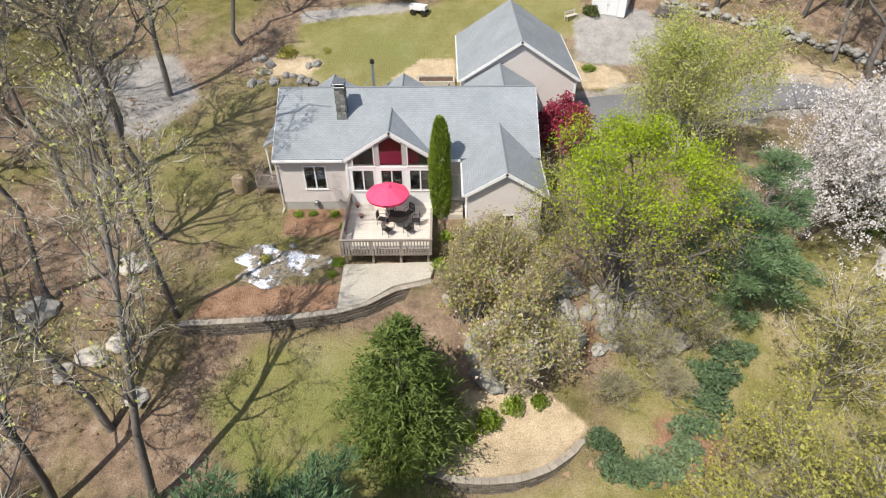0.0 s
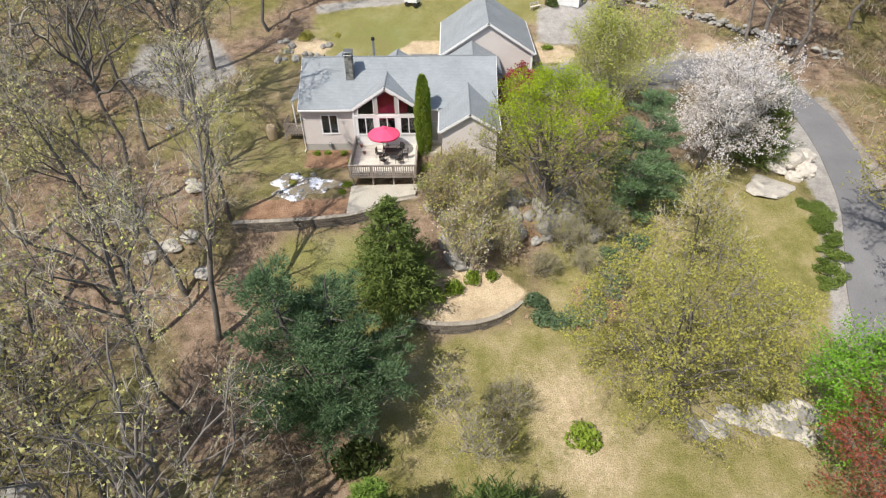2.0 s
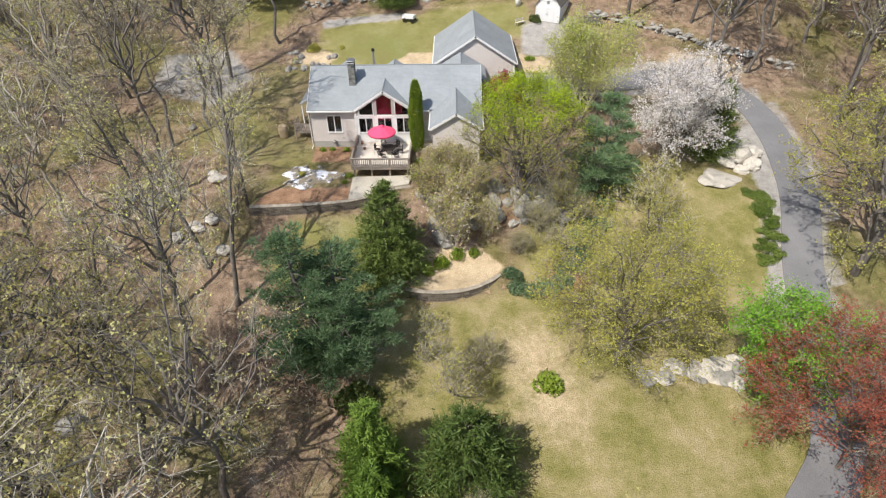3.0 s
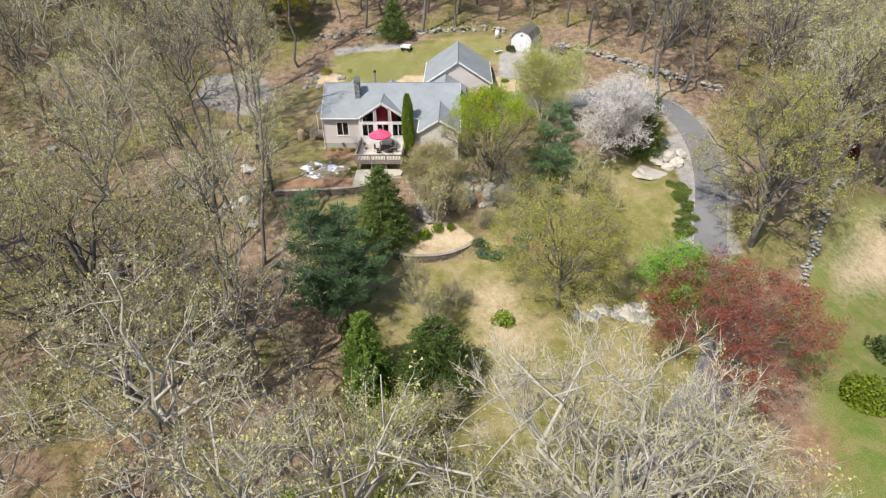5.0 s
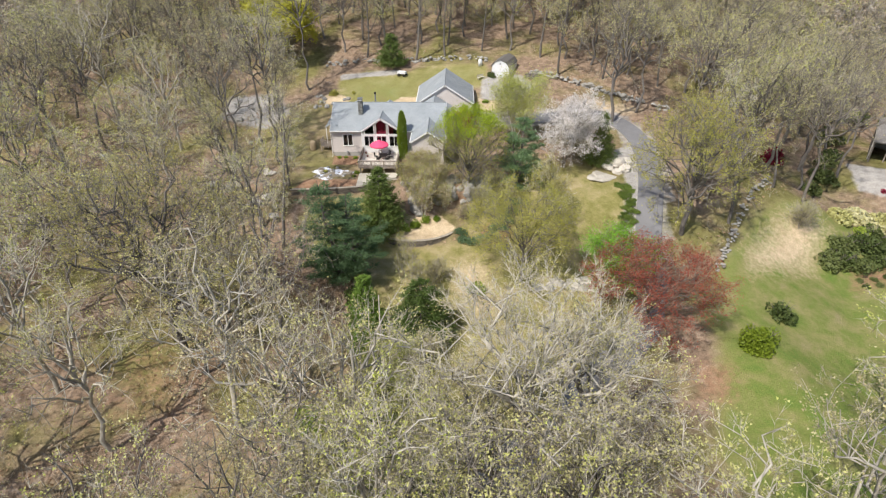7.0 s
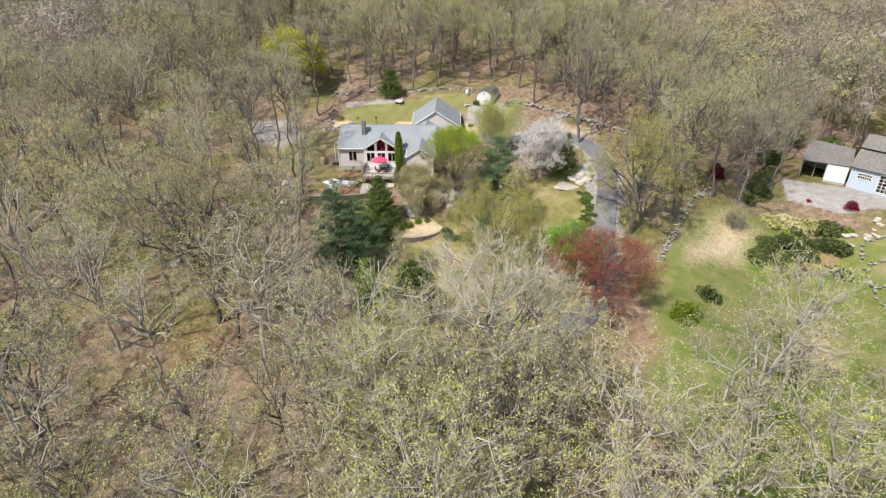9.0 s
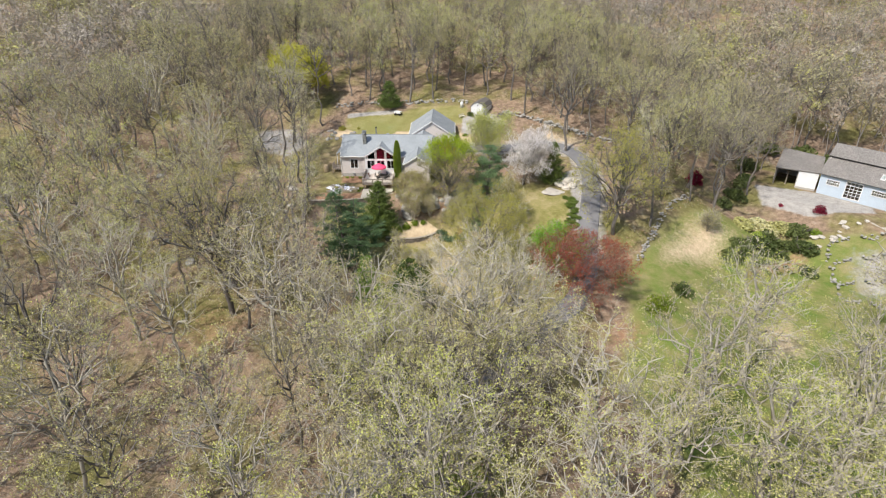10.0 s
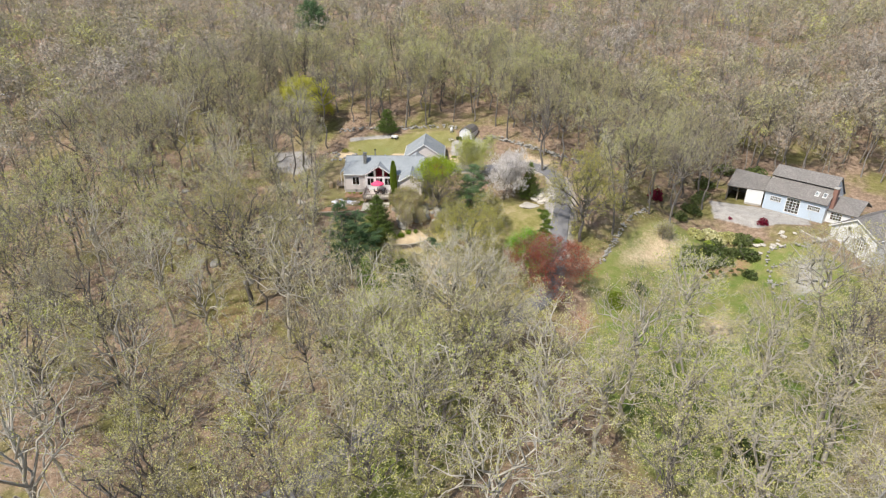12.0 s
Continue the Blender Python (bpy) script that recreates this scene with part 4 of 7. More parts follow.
def build_deck():
    deck = thing("deck", "raised pale wooden deck with grey baluster railing against the house", "deck")
    x0, x1, y0, y1 = 4.7, 10.36, -5.25, 0.05
    bm = Build()
    bm.box(-2.83, 2.83, -0.068, 0.068, -0.02, 0.018, 0.006)
    board = bm.mesh("deck_board", DECKWOOD)
    n = 37
    for k in range(n):
        o = part("deck_board", board, None, deck)
        o.location = ((x0 + x1) / 2, y0 + 0.08 + (y1 - y0 - 0.12) * k / (n - 1), DZ)
    for a, c in (((x0, y0), (x1, y0)), ((x0, y1), (x0, y0)), ((x1, y0), (x1, y1))):
        board_between(deck, (*a, DZ - 0.03), (*c, DZ - 0.03), 0.24, 0.05, RAILWOOD, "rim_joist")
    for x in (x0 + 0.2, x0 + 1.9, x0 + 3.7, x1 - 0.2):
        for y in (y0 + 0.3, y0 + 2.8):
            b = Build()
            b.box(x - 0.07, x + 0.07, y - 0.07, y + 0.07, float(land(x, y)) - 0.3, DZ - 0.05, 0.01)
            part("support_post", b, RAILWOOD, deck)
    pm = Build()
    pm.box(-0.05, 0.05, -0.05, 0.05, -0.28, 0.93, 0.008)
    post = pm.mesh("rail_post", RAILWOOD)
    mb = Build()
    mb.box(-0.048, 0.048, -0.016, 0.016, -0.27, 0.86, 0.004)
    bal = mb.mesh("baluster", RAILWOOD)
    runs = [((x0, y0), (x1, y0), 0), ((x0, y0), (x0, y1), 90), ((x1, y0), (x1, y0 + 3.4), 90)]
    for a, c, turn in runs:
        length = math.hypot(c[0] - a[0], c[1] - a[1])
        dx, dy = (c[0] - a[0]) / length, (c[1] - a[1]) / length
        for k in range(4):
            o = part("rail_post", post, None, deck)
            o.location = (a[0] + dx * length * k / 3, a[1] + dy * length * k / 3, DZ)
        m = round(length / 0.19)
        for k in range(m):
            u = (k + 0.5) * length / m
            o = part("baluster", bal, None, deck)
            o.location, o.rotation_euler = (a[0] + dx * u - dy * 0.07, a[1] + dy * u - (0.07 if turn == 0 else 0), DZ), (0, 0, radians(turn))
        b = Build()
        h = 0.075
        if turn == 0:
            b.box(a[0] - 0.1, c[0] + 0.1, a[1] - h, a[1] + h, DZ + 0.93, DZ + 0.97, 0.008)
        else:
            b.box(a[0] - h, a[0] + h, a[1] + h, c[1], DZ + 0.93, DZ + 0.97, 0.008)
        part("cap_rail", b, RAILWOOD, deck)
        board_between(deck, (a[0], a[1], DZ + 0.9), (c[0], c[1], DZ + 0.9), 0.09, 0.035, RAILWOOD, "top_rail")
        board_between(deck, (a[0], a[1], DZ + 0.2), (c[0], c[1], DZ + 0.2), 0.09, 0.035, RAILWOOD, "bottom_rail")


build_deck()


def build_umbrella(x, y):
    u = thing("patio_umbrella", "open raspberry red patio umbrella over a dark table", "umbrella", (x, y, DZ + 0.02))
    b = Build()
    n, r, rim, top = 8, 1.42, 2.15, 2.75
    ring = []
    for k in range(n * 4):
        a = 2 * math.pi * (k + 0.5) / (n * 4)
        sag = 0.96 + 0.04 * abs(math.cos(a * n / 2))
        ring.append((math.cos(a) * r * sag, math.sin(a) * r * sag))
    m = len(ring)
    rows = []
    for s, h in ((0.1, top), (0.4, top - 0.17), (0.75, top - 0.40), (1.0, rim), (1.0, rim - 0.13)):
        rows.append([(px * s, py * s, h - (0.03 * (1 - abs(math.cos(math.atan2(py, px) * n / 2))) if s > 0.2 else 0)) for px, py in ring])
    for lift in (0.0, -0.012):
        for r0, r1 in zip(rows, rows[1:]):
            for k in range(m):
                j = (k + 1) % m
                b.face([tuple(Vector(p) + Vector((0, 0, lift))) for p in (r0[k], r1[k], r1[j], r0[j])])
    can = part("canopy", b, CANVAS, u, smooth=True)
    v = Build()
    v.tube([(0, 0, top - 0.06), (0, 0, top + 0.06), (0, 0, top + 0.16)], [0.3, 0.22, 0.03], 16)
    part("vent_cap", v, CANVAS, can)
    p = Build()
    p.tube([(0, 0, 0.02), (0, 0, top + 0.05)], 0.022, 8)
    part("pole", p, METAL, u)
    p = Build()
    p.tube([(0, 0, 0.0), (0, 0, 0.07), (0, 0, 0.3)], [0.27, 0.25, 0.04], 16)
    part("base", p, DARKMETAL, u)
    for k in range(n):
        a = 2 * math.pi * k / n
        c, s = math.cos(a), math.sin(a)
        q = Build()
        q.tube([(c * 0.06, s * 0.06, top - 0.08), (c * r * 0.97, s * r * 0.97, rim - 0.03)], 0.009, 4)
        part("rib", q, METAL, u)


build_umbrella(7.5, -1.9)


def build_patio_set(x, y):
    t = thing("patio_table", "round black metal patio table on the deck", "table", (x, y, DZ + 0.02))
    b = Build()
    b.tube([(0, 0, 0.70), (0, 0, 0.73)], 0.68, 28)
    b.tube([(0, 0, 0.67), (0, 0, 0.70)], 0.64, 28)
    part("tabletop", b, DARKMETAL, t)
    for k in range(4):
        a = math.pi / 4 + k * math.pi / 2
        b = Build()
        b.tube([(math.cos(a) * 0.5, math.sin(a) * 0.5, 0.68), (math.cos(a) * 0.44, math.sin(a) * 0.44, 0.35), (math.cos(a) * 0.52, math.sin(a) * 0.52, 0)], 0.022, 6)
        part("leg", b, DARKMETAL, t)
    ch = thing("patio_chair", "black metal patio armchair with a mesh back", "chair", (x + 1.1, y, DZ + 0.02), "chairs round the patio table")
    b = Build()
    b.box(-0.25, 0.25, -0.24, 0.24, 0.40, 0.44, 0.012)
    part("seat", b, DARKMETAL, ch)
    for k in range(7):
        b = Build()
        b.box(0.22 + 0.016 * 3, 0.245 + 0.016 * 3, -0.22 + k * 0.068, -0.19 + k * 0.068, 0.44, 0.99)
        part("back_slat", b, DARKMETAL, ch)
    b = Build()
    b.tube([(0.27, -0.25, 0.44), (0.3, -0.24, 0.9), (0.31, -0.12, 1.0), (0.31, 0.12, 1.0), (0.3, 0.24, 0.9), (0.27, 0.25, 0.44)], 0.018, 6)
    part("back_frame", b, DARKMETAL, ch)
    for s in (-1, 1):
        b = Build()
        b.tube([(0.28, 0.26 * s, 0.66), (-0.1, 0.28 * s, 0.66), (-0.24, 0.26 * s, 0.6)], 0.018, 6)
        part("armrest", b, DARKMETAL, ch)
        for q in (-0.22, 0.24):
            b = Build()
            b.tube([(q, 0.24 * s, 0.62 if q < 0 else 0.42), (q + (0.04 if q > 0 else -0.02), 0.25 * s, 0)], 0.017, 6)
            part("leg", b, DARKMETAL, ch)
    rng = random.Random(3)
    for k in range(1, 6):
        a = k * math.pi / 3 + rng.uniform(-0.15, 0.15)
        r = 1.1 + rng.uniform(-0.08, 0.12)
        copy_thing(ch, pose(x + math.cos(a) * r, y + math.sin(a) * r, DZ + 0.02, 0, 0, math.degrees(a) + rng.uniform(-12, 12)))


build_patio_set(8.2, -2.5)


def build_planter(x, y, h):
    p = thing("flower_pot", "small terracotta flower pot standing on the deck", "pot", (x, y, DZ + 0.02), "pots on the deck")
    b = Build()
    b.tube([(0, 0, 0), (0, 0, h * 0.85), (0, 0, h * 0.86), (0, 0, h)], [0.1, 0.15, 0.17, 0.17], 14)
    part("pot", b, BRICK, p)


build_planter(5.15, -0.35, 0.3)
build_planter(5.55, -1.6, 0.22)


# ---- garage, shed and back yard ----


def build_garage():
    g = thing("garage", "detached beige clapboard garage with a steep grey shingle roof", "garage")
    cx, half, y0, y1, apex, slope = 17.25, 4.55, 10.8, 20.6, 7.0, 0.65
    base = 0.0
    eave = apex - 0.13 - half * slope
    wall(g, (cx - half, y0), (cx + half, y0), base - 0.3, gable_top(half, apex - 0.14, slope), SIDING, foundation=base + 0.6)
    wall(g, (cx + half, y0), (cx + half, y1), base - 0.3, flat_top(eave), SIDING, [(1.0, 3.8, 0.7, 3.0), (5.2, 8.0, 0.7, 3.0)], foundation=base + 0.6)
    wall(g, (cx + half, y1), (cx - half, y1), base - 0.3, gable_top(half, apex - 0.14, slope), SIDING, foundation=base + 0.6)
    wall(g, (cx - half, y1), (cx - half, y0), base - 0.3, flat_top(eave), SIDING, [(3.0, 4.2, 1.6, 2.8)], foundation=base + 0.6)
    window(g, (cx - half, y1), (0, -1), 3.0, 4.2, 1.6, 2.8, 2)
    for a, b_ in ((1.0, 3.8), (5.2, 8.0)):
        for k in range(4):
            d = Build()
            d.box(cx + half - 0.1, cx + half - 0.05, y0 + a, y0 + b_, 0.7 + k * 0.575, 0.7 + k * 0.575 + 0.565, 0.01)
            part("garage_door_panel", d, TRIM, g)
    gable_roof(g, cx, half, y0 - 0.3, y1 + 0.3, apex, slope, over=0.3)
    for s in (-1, 1):
        d = Build()
        d.box(cx + s * (half - 0.02) - 0.1, cx + s * (half - 0.02) + 0.1, y0 - 0.04, y0 + 0.1, 0.6, eave - 0.05, 0.01)
        part("corner_board", d, TRIM, g)


build_garage()


def build_shed():
    s = thing("garden_shed", "white gambrel garden shed with a grey roof in the back yard", "shed", (27.3, 25.0, float(land(27.3, 25)) - 0.05), "")
    s.rotation_euler = (0, 0, radians(-22))
    w, l, h = 1.65, 5.0, 2.0
    b = Build()
    prof = [(-w, 0), (w, 0), (w, h), (w * 0.62, h + 0.85), (0, h + 1.25), (-w * 0.62, h + 0.85), (-w, h)]
    b.solid([(x, l, z) for x, z in prof], [(x, 0, z) for x, z in prof])
    part("body", b, WHITEWALL, s)
    r = Build()
    up = prof[2:]
    for (xa, za), (xb, zb) in zip(up, up[1:]):
        r.solid([(xa * 1.06, -0.15, za - 0.02), (xb * 1.06, -0.15, zb - 0.02), (xb * 1.06, l + 0.15, zb - 0.02), (xa * 1.06, l + 0.15, za - 0.02)],
                [(xa * 1.08, -0.15, za + 0.09), (xb * 1.08, -0.15, zb + 0.09), (xb * 1.08, l + 0.15, zb + 0.09), (xa * 1.08, l + 0.15, za + 0.09)])
    part("roof", r, BARNROOF, s, "dark grey gambrel roof")
    for k in (-1, 1):
        d = Build()
        d.box(min(0.02 * k, 0.9 * k), max(0.02 * k, 0.9 * k), -0.05, -0.003, 0.1, 1.95, 0.01)
        door = part("door", d, WHITEWALL, s)
        d = Build()
        d.box(0.1 * k - 0.02, 0.1 * k + 0.02, -0.09, -0.05, 0.95, 1.1)
        part("door_handle", d, METAL, door)
    t = Build()
    t.box(-0.16, 0.16, -0.03, -0.003, 2.35, 2.7)
    part("vent", t, METAL, s)


build_shed()


def build_drum(x, y):
    z = float(land(x, y))
    d = thing("white_tank", "white upright tank standing at the edge of the woods", "tank", (x, y, z - 0.05))
    b = Build()
    b.tube([(0, 0, 0), (0, 0, 1.15), (0, 0, 1.35)], [0.38, 0.38, 0.2], 16)
    part("body", b, WHITEWALL, d, smooth=True)
    b = Build()
    b.tube([(0, 0, 1.34), (0, 0, 1.45)], 0.1, 10)
    part("lid", b, METAL, d)


build_drum(23.7, 29.0)


def build_cart(x, y):
    z = float(land(x, y))
    c = thing("garden_cart", "small white garden cart with wheels at the edge of the lawn", "cart", (x, y, z))
    c.rotation_euler = (0, 0, radians(-20))
    b = Build()
    b.box(-0.95, 0.7, -0.45, 0.45, 0.42, 0.5, 0.02)
    for a in ((-0.95, 0.7, -0.45, -0.41), (-0.95, 0.7, 0.41, 0.45), (-0.95, -0.91, -0.45, 0.45), (0.66, 0.7, -0.45, 0.45)):
        b.box(*a, 0.5, 0.85)
    part("tray", b, WHITEWALL, c)
    for wx in (-0.6, 0.45):
        for wy in (-0.52, 0.52):
            w = Build()
            w.tube([(wx, wy - 0.06, 0.25), (wx, wy + 0.06, 0.25)], 0.25, 16)
            part("wheel", w, DARKMETAL, c)
    h = Build()
    h.tube([(0.7, 0, 0.45), (1.3, 0, 0.75)], 0.025, 6)
    h.tube([(1.3, -0.18, 0.75), (1.3, 0.18, 0.75)], 0.025, 6)
    part("handle", h, METAL, c)


build_cart(8.9, 26.0)


def build_raised_bed():
    z = float(land(10.8, 15.8))
    t = thing("raised_bed", "low dark timber raised garden bed with brown soil", "planter")
    for a in ((8.9, 12.2, 15.1, 15.25), (8.9, 12.2, 16.4, 16.55), (8.9, 9.05, 15.25, 16.4), (12.05, 12.2, 15.25, 16.4)):
        b = Build()
        b.box(*a, z - 0.3, z + 0.42, 0.012)
        part("timber", b, PATIO, t)
    b = Build()
    b.box(9.06, 12.04, 15.26, 16.39, z - 0.2, z + 0.3)
    part("soil", b, surface("dark garden soil", (0.08, 0.05, 0.035), (0.17, 0.11, 0.075), 2, 12, 0.95, 0.03), t)


build_raised_bed()


def build_woodpile(x, y):
    """Split firewood stacked in rows beside the shed."""
    w = thing("woodpile", "stack of dark weathered firewood beside the white shed", "firewood", (x, y, float(land(x, y)) - 0.05))
    w.rotation_euler = (0, 0, radians(-20))
    b = Build()
    b.tube([(0, -0.22, 0), (0, 0.22, 0)], [0.085, 0.08], 7)
    me = b.mesh("log", BARK)
    r = random.Random(8)
    for row in range(6):
        for k in range(17 - row):
            o = part("log", me, None, w)
            o.location = (k * 0.18 + row * 0.09 + r.uniform(-0.02, 0.02), r.uniform(-0.05, 0.05), 0.1 + row * 0.15)
            o.rotation_euler = (r.uniform(-0.06, 0.06), r.uniform(0, 3), r.uniform(-0.08, 0.08))
            o.scale = (r.uniform(0.85, 1.15),) * 3


def build_bench(x, y, turn):
    """A small garden bench of slats on two trestles."""
    w = thing("garden_bench", "small weathered wooden garden bench on the gravel", "bench", (x, y, float(land(x, y)) - 0.02))
    w.rotation_euler = (0, 0, turn)
    for k in range(3):
        b = Build()
        b.box(-0.75, 0.75, -0.2 + k * 0.14, -0.09 + k * 0.14, 0.42, 0.46, 0.008)
        part("seat_slat", b, DECKWOOD, w)
    for k in range(2):
        b = Build()
        b.box(-0.75, 0.75, 0.22, 0.25, 0.58 + k * 0.16, 0.69 + k * 0.16, 0.008)
        part("back_slat", b, DECKWOOD, w)
    for sx in (-0.62, 0.62):
        for y0, top in ((-0.18, 0.42), (0.2, 0.86)):
            b = Build()
            b.box(sx - 0.03, sx + 0.03, y0, y0 + 0.05, 0, top, 0.006)
            part("leg", b, DECKWOOD, w)


build_woodpile(31.8, 25.0)
build_bench(23.7, 24.6, 0.6)

# ---- retaining walls of separate blocks ----


def build_retaining_wall(line, top, courses, size, label):
    w = thing("retaining_wall", label, "wall")
    bl = Build()
    bl.box(-size / 2 + 0.006, size / 2 - 0.006, -0.16, 0.16, 0.0, 0.185, 0.02)
    block = bl.mesh("block", BLOCK)
    cp = Build()
    cp.box(-size / 2 + 0.004, size / 2 - 0.004, -0.2, 0.2, 0.0, 0.09, 0.012)
    cap = cp.mesh("cap_stone", CAPSTONE)
    pts = np.array(line)
    dense = np.concatenate([np.linspace(a, b, 30, endpoint=False) for a, b in zip(pts, pts[1:])] + [pts[-1:]])
    for _ in range(60):
        dense[1:-1] = (dense[:-2] + 2 * dense[1:-1] + dense[2:]) / 4
    cum = np.concatenate([[0], np.cumsum(np.hypot(*np.diff(dense, axis=0).T))])
    rng = random.Random(9)
    for c in range(courses + 1):
        n = int(cum[-1] / size)
        for k in range(n):
            u = (k + 0.5 + (0.5 if c % 2 else 0)) * size
            if u > cum[-1]:
                continue
            x, y = np.interp(u, cum, dense[:, 0]), np.interp(u, cum, dense[:, 1])
            x2, y2 = np.interp(u + 0.1, cum, dense[:, 0]), np.interp(u + 0.1, cum, dense[:, 1])
            x1, y1 = np.interp(u - 0.1, cum, dense[:, 0]), np.interp(u - 0.1, cum, dense[:, 1])
            a = math.atan2(y2 - y1, x2 - x1)
            o = part("cap_stone" if c == courses else "block", cap if c == courses else block, None, w)
            j = rng.uniform(-0.015, 0.015) - 0.025 * (courses - c)
            o.location = (x + math.sin(a) * -j, y + math.cos(a) * j, top - 0.09 - 0.19 * (courses - c) if c < courses else top - 0.09)
            o.rotation_euler = (0, 0, a + rng.uniform(-0.02, 0.02))


build_retaining_wall(WALL1, -2.18, 5, 0.42, "curved grey block retaining wall with pale cap stones below the patio")
build_retaining_wall(WALL2, -5.98, 5, 0.42, "curved grey block retaining wall round the straw-covered garden bed")


# ---- stones ----


def rock_mesh(seed, material, squash=0.7, detail=3):
    rng = random.Random(seed)
    bm = bmesh.new()
    bmesh.ops.create_icosphere(bm, subdivisions=detail, radius=1.0)
    off = Vector((rng.uniform(-50, 50), rng.uniform(-50, 50), rng.uniform(-50, 50)))
    for v in bm.verts:
        p = v.co.normalized()
        k = 1 + 0.35 * noise.noise(p * 1.1 + off) + 0.13 * noise.noise(p * 3 + off)
        v.co = Vector((p.x * k, p.y * k, p.z * k * squash))
        v.co = Vector(round(c * 3.2) / 3.2 * 0.45 + c * 0.55 for c in v.co)
    b = Build()
    b.bm(bm)
    return b.mesh("boulder", material)


ROCKS = [rock_mesh(k, STONE) for k in range(5)]
SMALLROCKS = [rock_mesh(40 + k, STONE, 0.7, 2) for k in range(5)]
PALEROCKS = [rock_mesh(20 + k, PALESTONE, 0.55) for k in range(3)]


def place_rock(mesh, x, y, size, turn, label, group, sink=0.25, flat=1.0):
    o = tagged(new("boulder", mesh), label, "boulder", group)
    o.location = (x, y, float(land(x, y)) + size * flat * (0.45 - sink))
    o.rotation_euler, o.scale = (0.1 * math.sin(turn), 0.1 * math.cos(turn), turn), (size, size * 0.8, size * flat)
    return o


rng = random.Random(17)
for k in range(40):
    a = rng.random()
    x, y = 12.5 + 12 * a + rng.uniform(-0.8, 0.8), -10.3 + 2.2 * a + rng.uniform(-2.6, 2.2)
    place_rock(ROCKS[k % 5], x, y, rng.uniform(0.45, 1.25), rng.uniform(0, 6.3), "grey field stone boulder on the garden slope", "boulders of the rock slope")
for x, y, s, t in ((43.7, -2.2, 1.6, 0.3), (44.6, -3.6, 1.1, 1.2), (42.2, -3.2, 1.0, 2.1), (45.3, -1.6, 1.2, 0.8), (43.4, -4.4, 0.8, 2.8)):
    place_rock(PALEROCKS[int(t * 3) % 3], x, y, s, t, "large pale boulder beside the driveway", "pale boulders by the drive")
place_rock(PALEROCKS[1], 41.0, -5.4, 2.1, 0.5, "broad flat pale rock slab lying in the lawn", "pale boulders by the drive", 0.55, 0.3)
for k in range(18):
    x, y = 29.8 + k * 0.48 + rng.uniform(-0.3, 0.3), -25.0 + rng.uniform(-1.0, 1.0)
    place_rock(PALEROCKS[k % 3] if k % 3 else ROCKS[k % 5], x, y, rng.uniform(0.5, 1.05), rng.uniform(0, 6), "pale grey flat ledge rock at the lawn edge", "ledge rocks", 0.5, 0.5)
for x, y, s in ((-8.9, -5.3, 0.9), (-9.6, -4.4, 0.6), (-8.0, -10.5, 0.8), (-9.5, -11.3, 0.9), (-11.0, -12.0, 0.7), (-6.6, -13.2, 0.8)):
    place_rock(PALEROCKS[int(s * 10) % 3], x, y, s, x, "pale grey boulder in the mossy side yard", "boulders in the woods", 0.25, 0.8)
for k in range(22):
    x, y = rng.uniform(-38, -13), rng.uniform(-30, 14)
    place_rock(ROCKS[k % 5], x, y, rng.uniform(0.4, 1.2), rng.uniform(0, 6), "grey boulder half buried in leaf litter", "boulders in the woods", 0.3)
for k in range(20):
    x, y = -6.5 + rng.uniform(0, 6.5), 15.6 + rng.uniform(0, 4)
    place_rock(ROCKS[k % 5], x, y, rng.uniform(0.25, 0.6), rng.uniform(0, 6), "grey rock in the mulched rock garden", "rocks of the rock garden")


def build_stone_wall(line, label, n, size=0.45):
    """A dry stone wall: each stone a part."""
    w = thing("stone_wall", label, "stone wall")
    pts = np.array(line, float)
    cum = np.concatenate([[0], np.cumsum(np.hypot(*np.diff(pts, axis=0).T))])
    r = random.Random(n)
    for k in range(n):
        u = r.random() * cum[-1]
        x, y = np.interp(u, cum, pts[:, 0]) + r.uniform(-0.45, 0.45), np.interp(u, cum, pts[:, 1]) + r.uniform(-0.45, 0.45)
        o = part("stone", SMALLROCKS[k % 5], None, w)
        s = size * r.uniform(0.5, 1.1)
        o.location = (x, y, float(land(x, y)) + 0.05 + r.choice((0, 0.3, 0.55)))
        o.rotation_euler, o.scale = (0, 0, r.uniform(0, 6)), (s, s * 0.75, s * 0.8)


build_stone_wall([(33, 26.5), (36.5, 25.5), (42, 23.2), (47, 20.2), (56, 15)], "tumbled dry stone wall along the edge of the back woods", 150)
build_stone_wall(east_all([(53.5, -21.5), (57, -16), (61, -10.5), (66, -5.6)]), "tumbled dry stone wall between the wood and the east lawn", 110, 0.3)
build_stone_wall([(-6, 30), (5, 31.5), (16, 32), (25, 31)], "low tumbled stone wall behind the back lawn", 90)


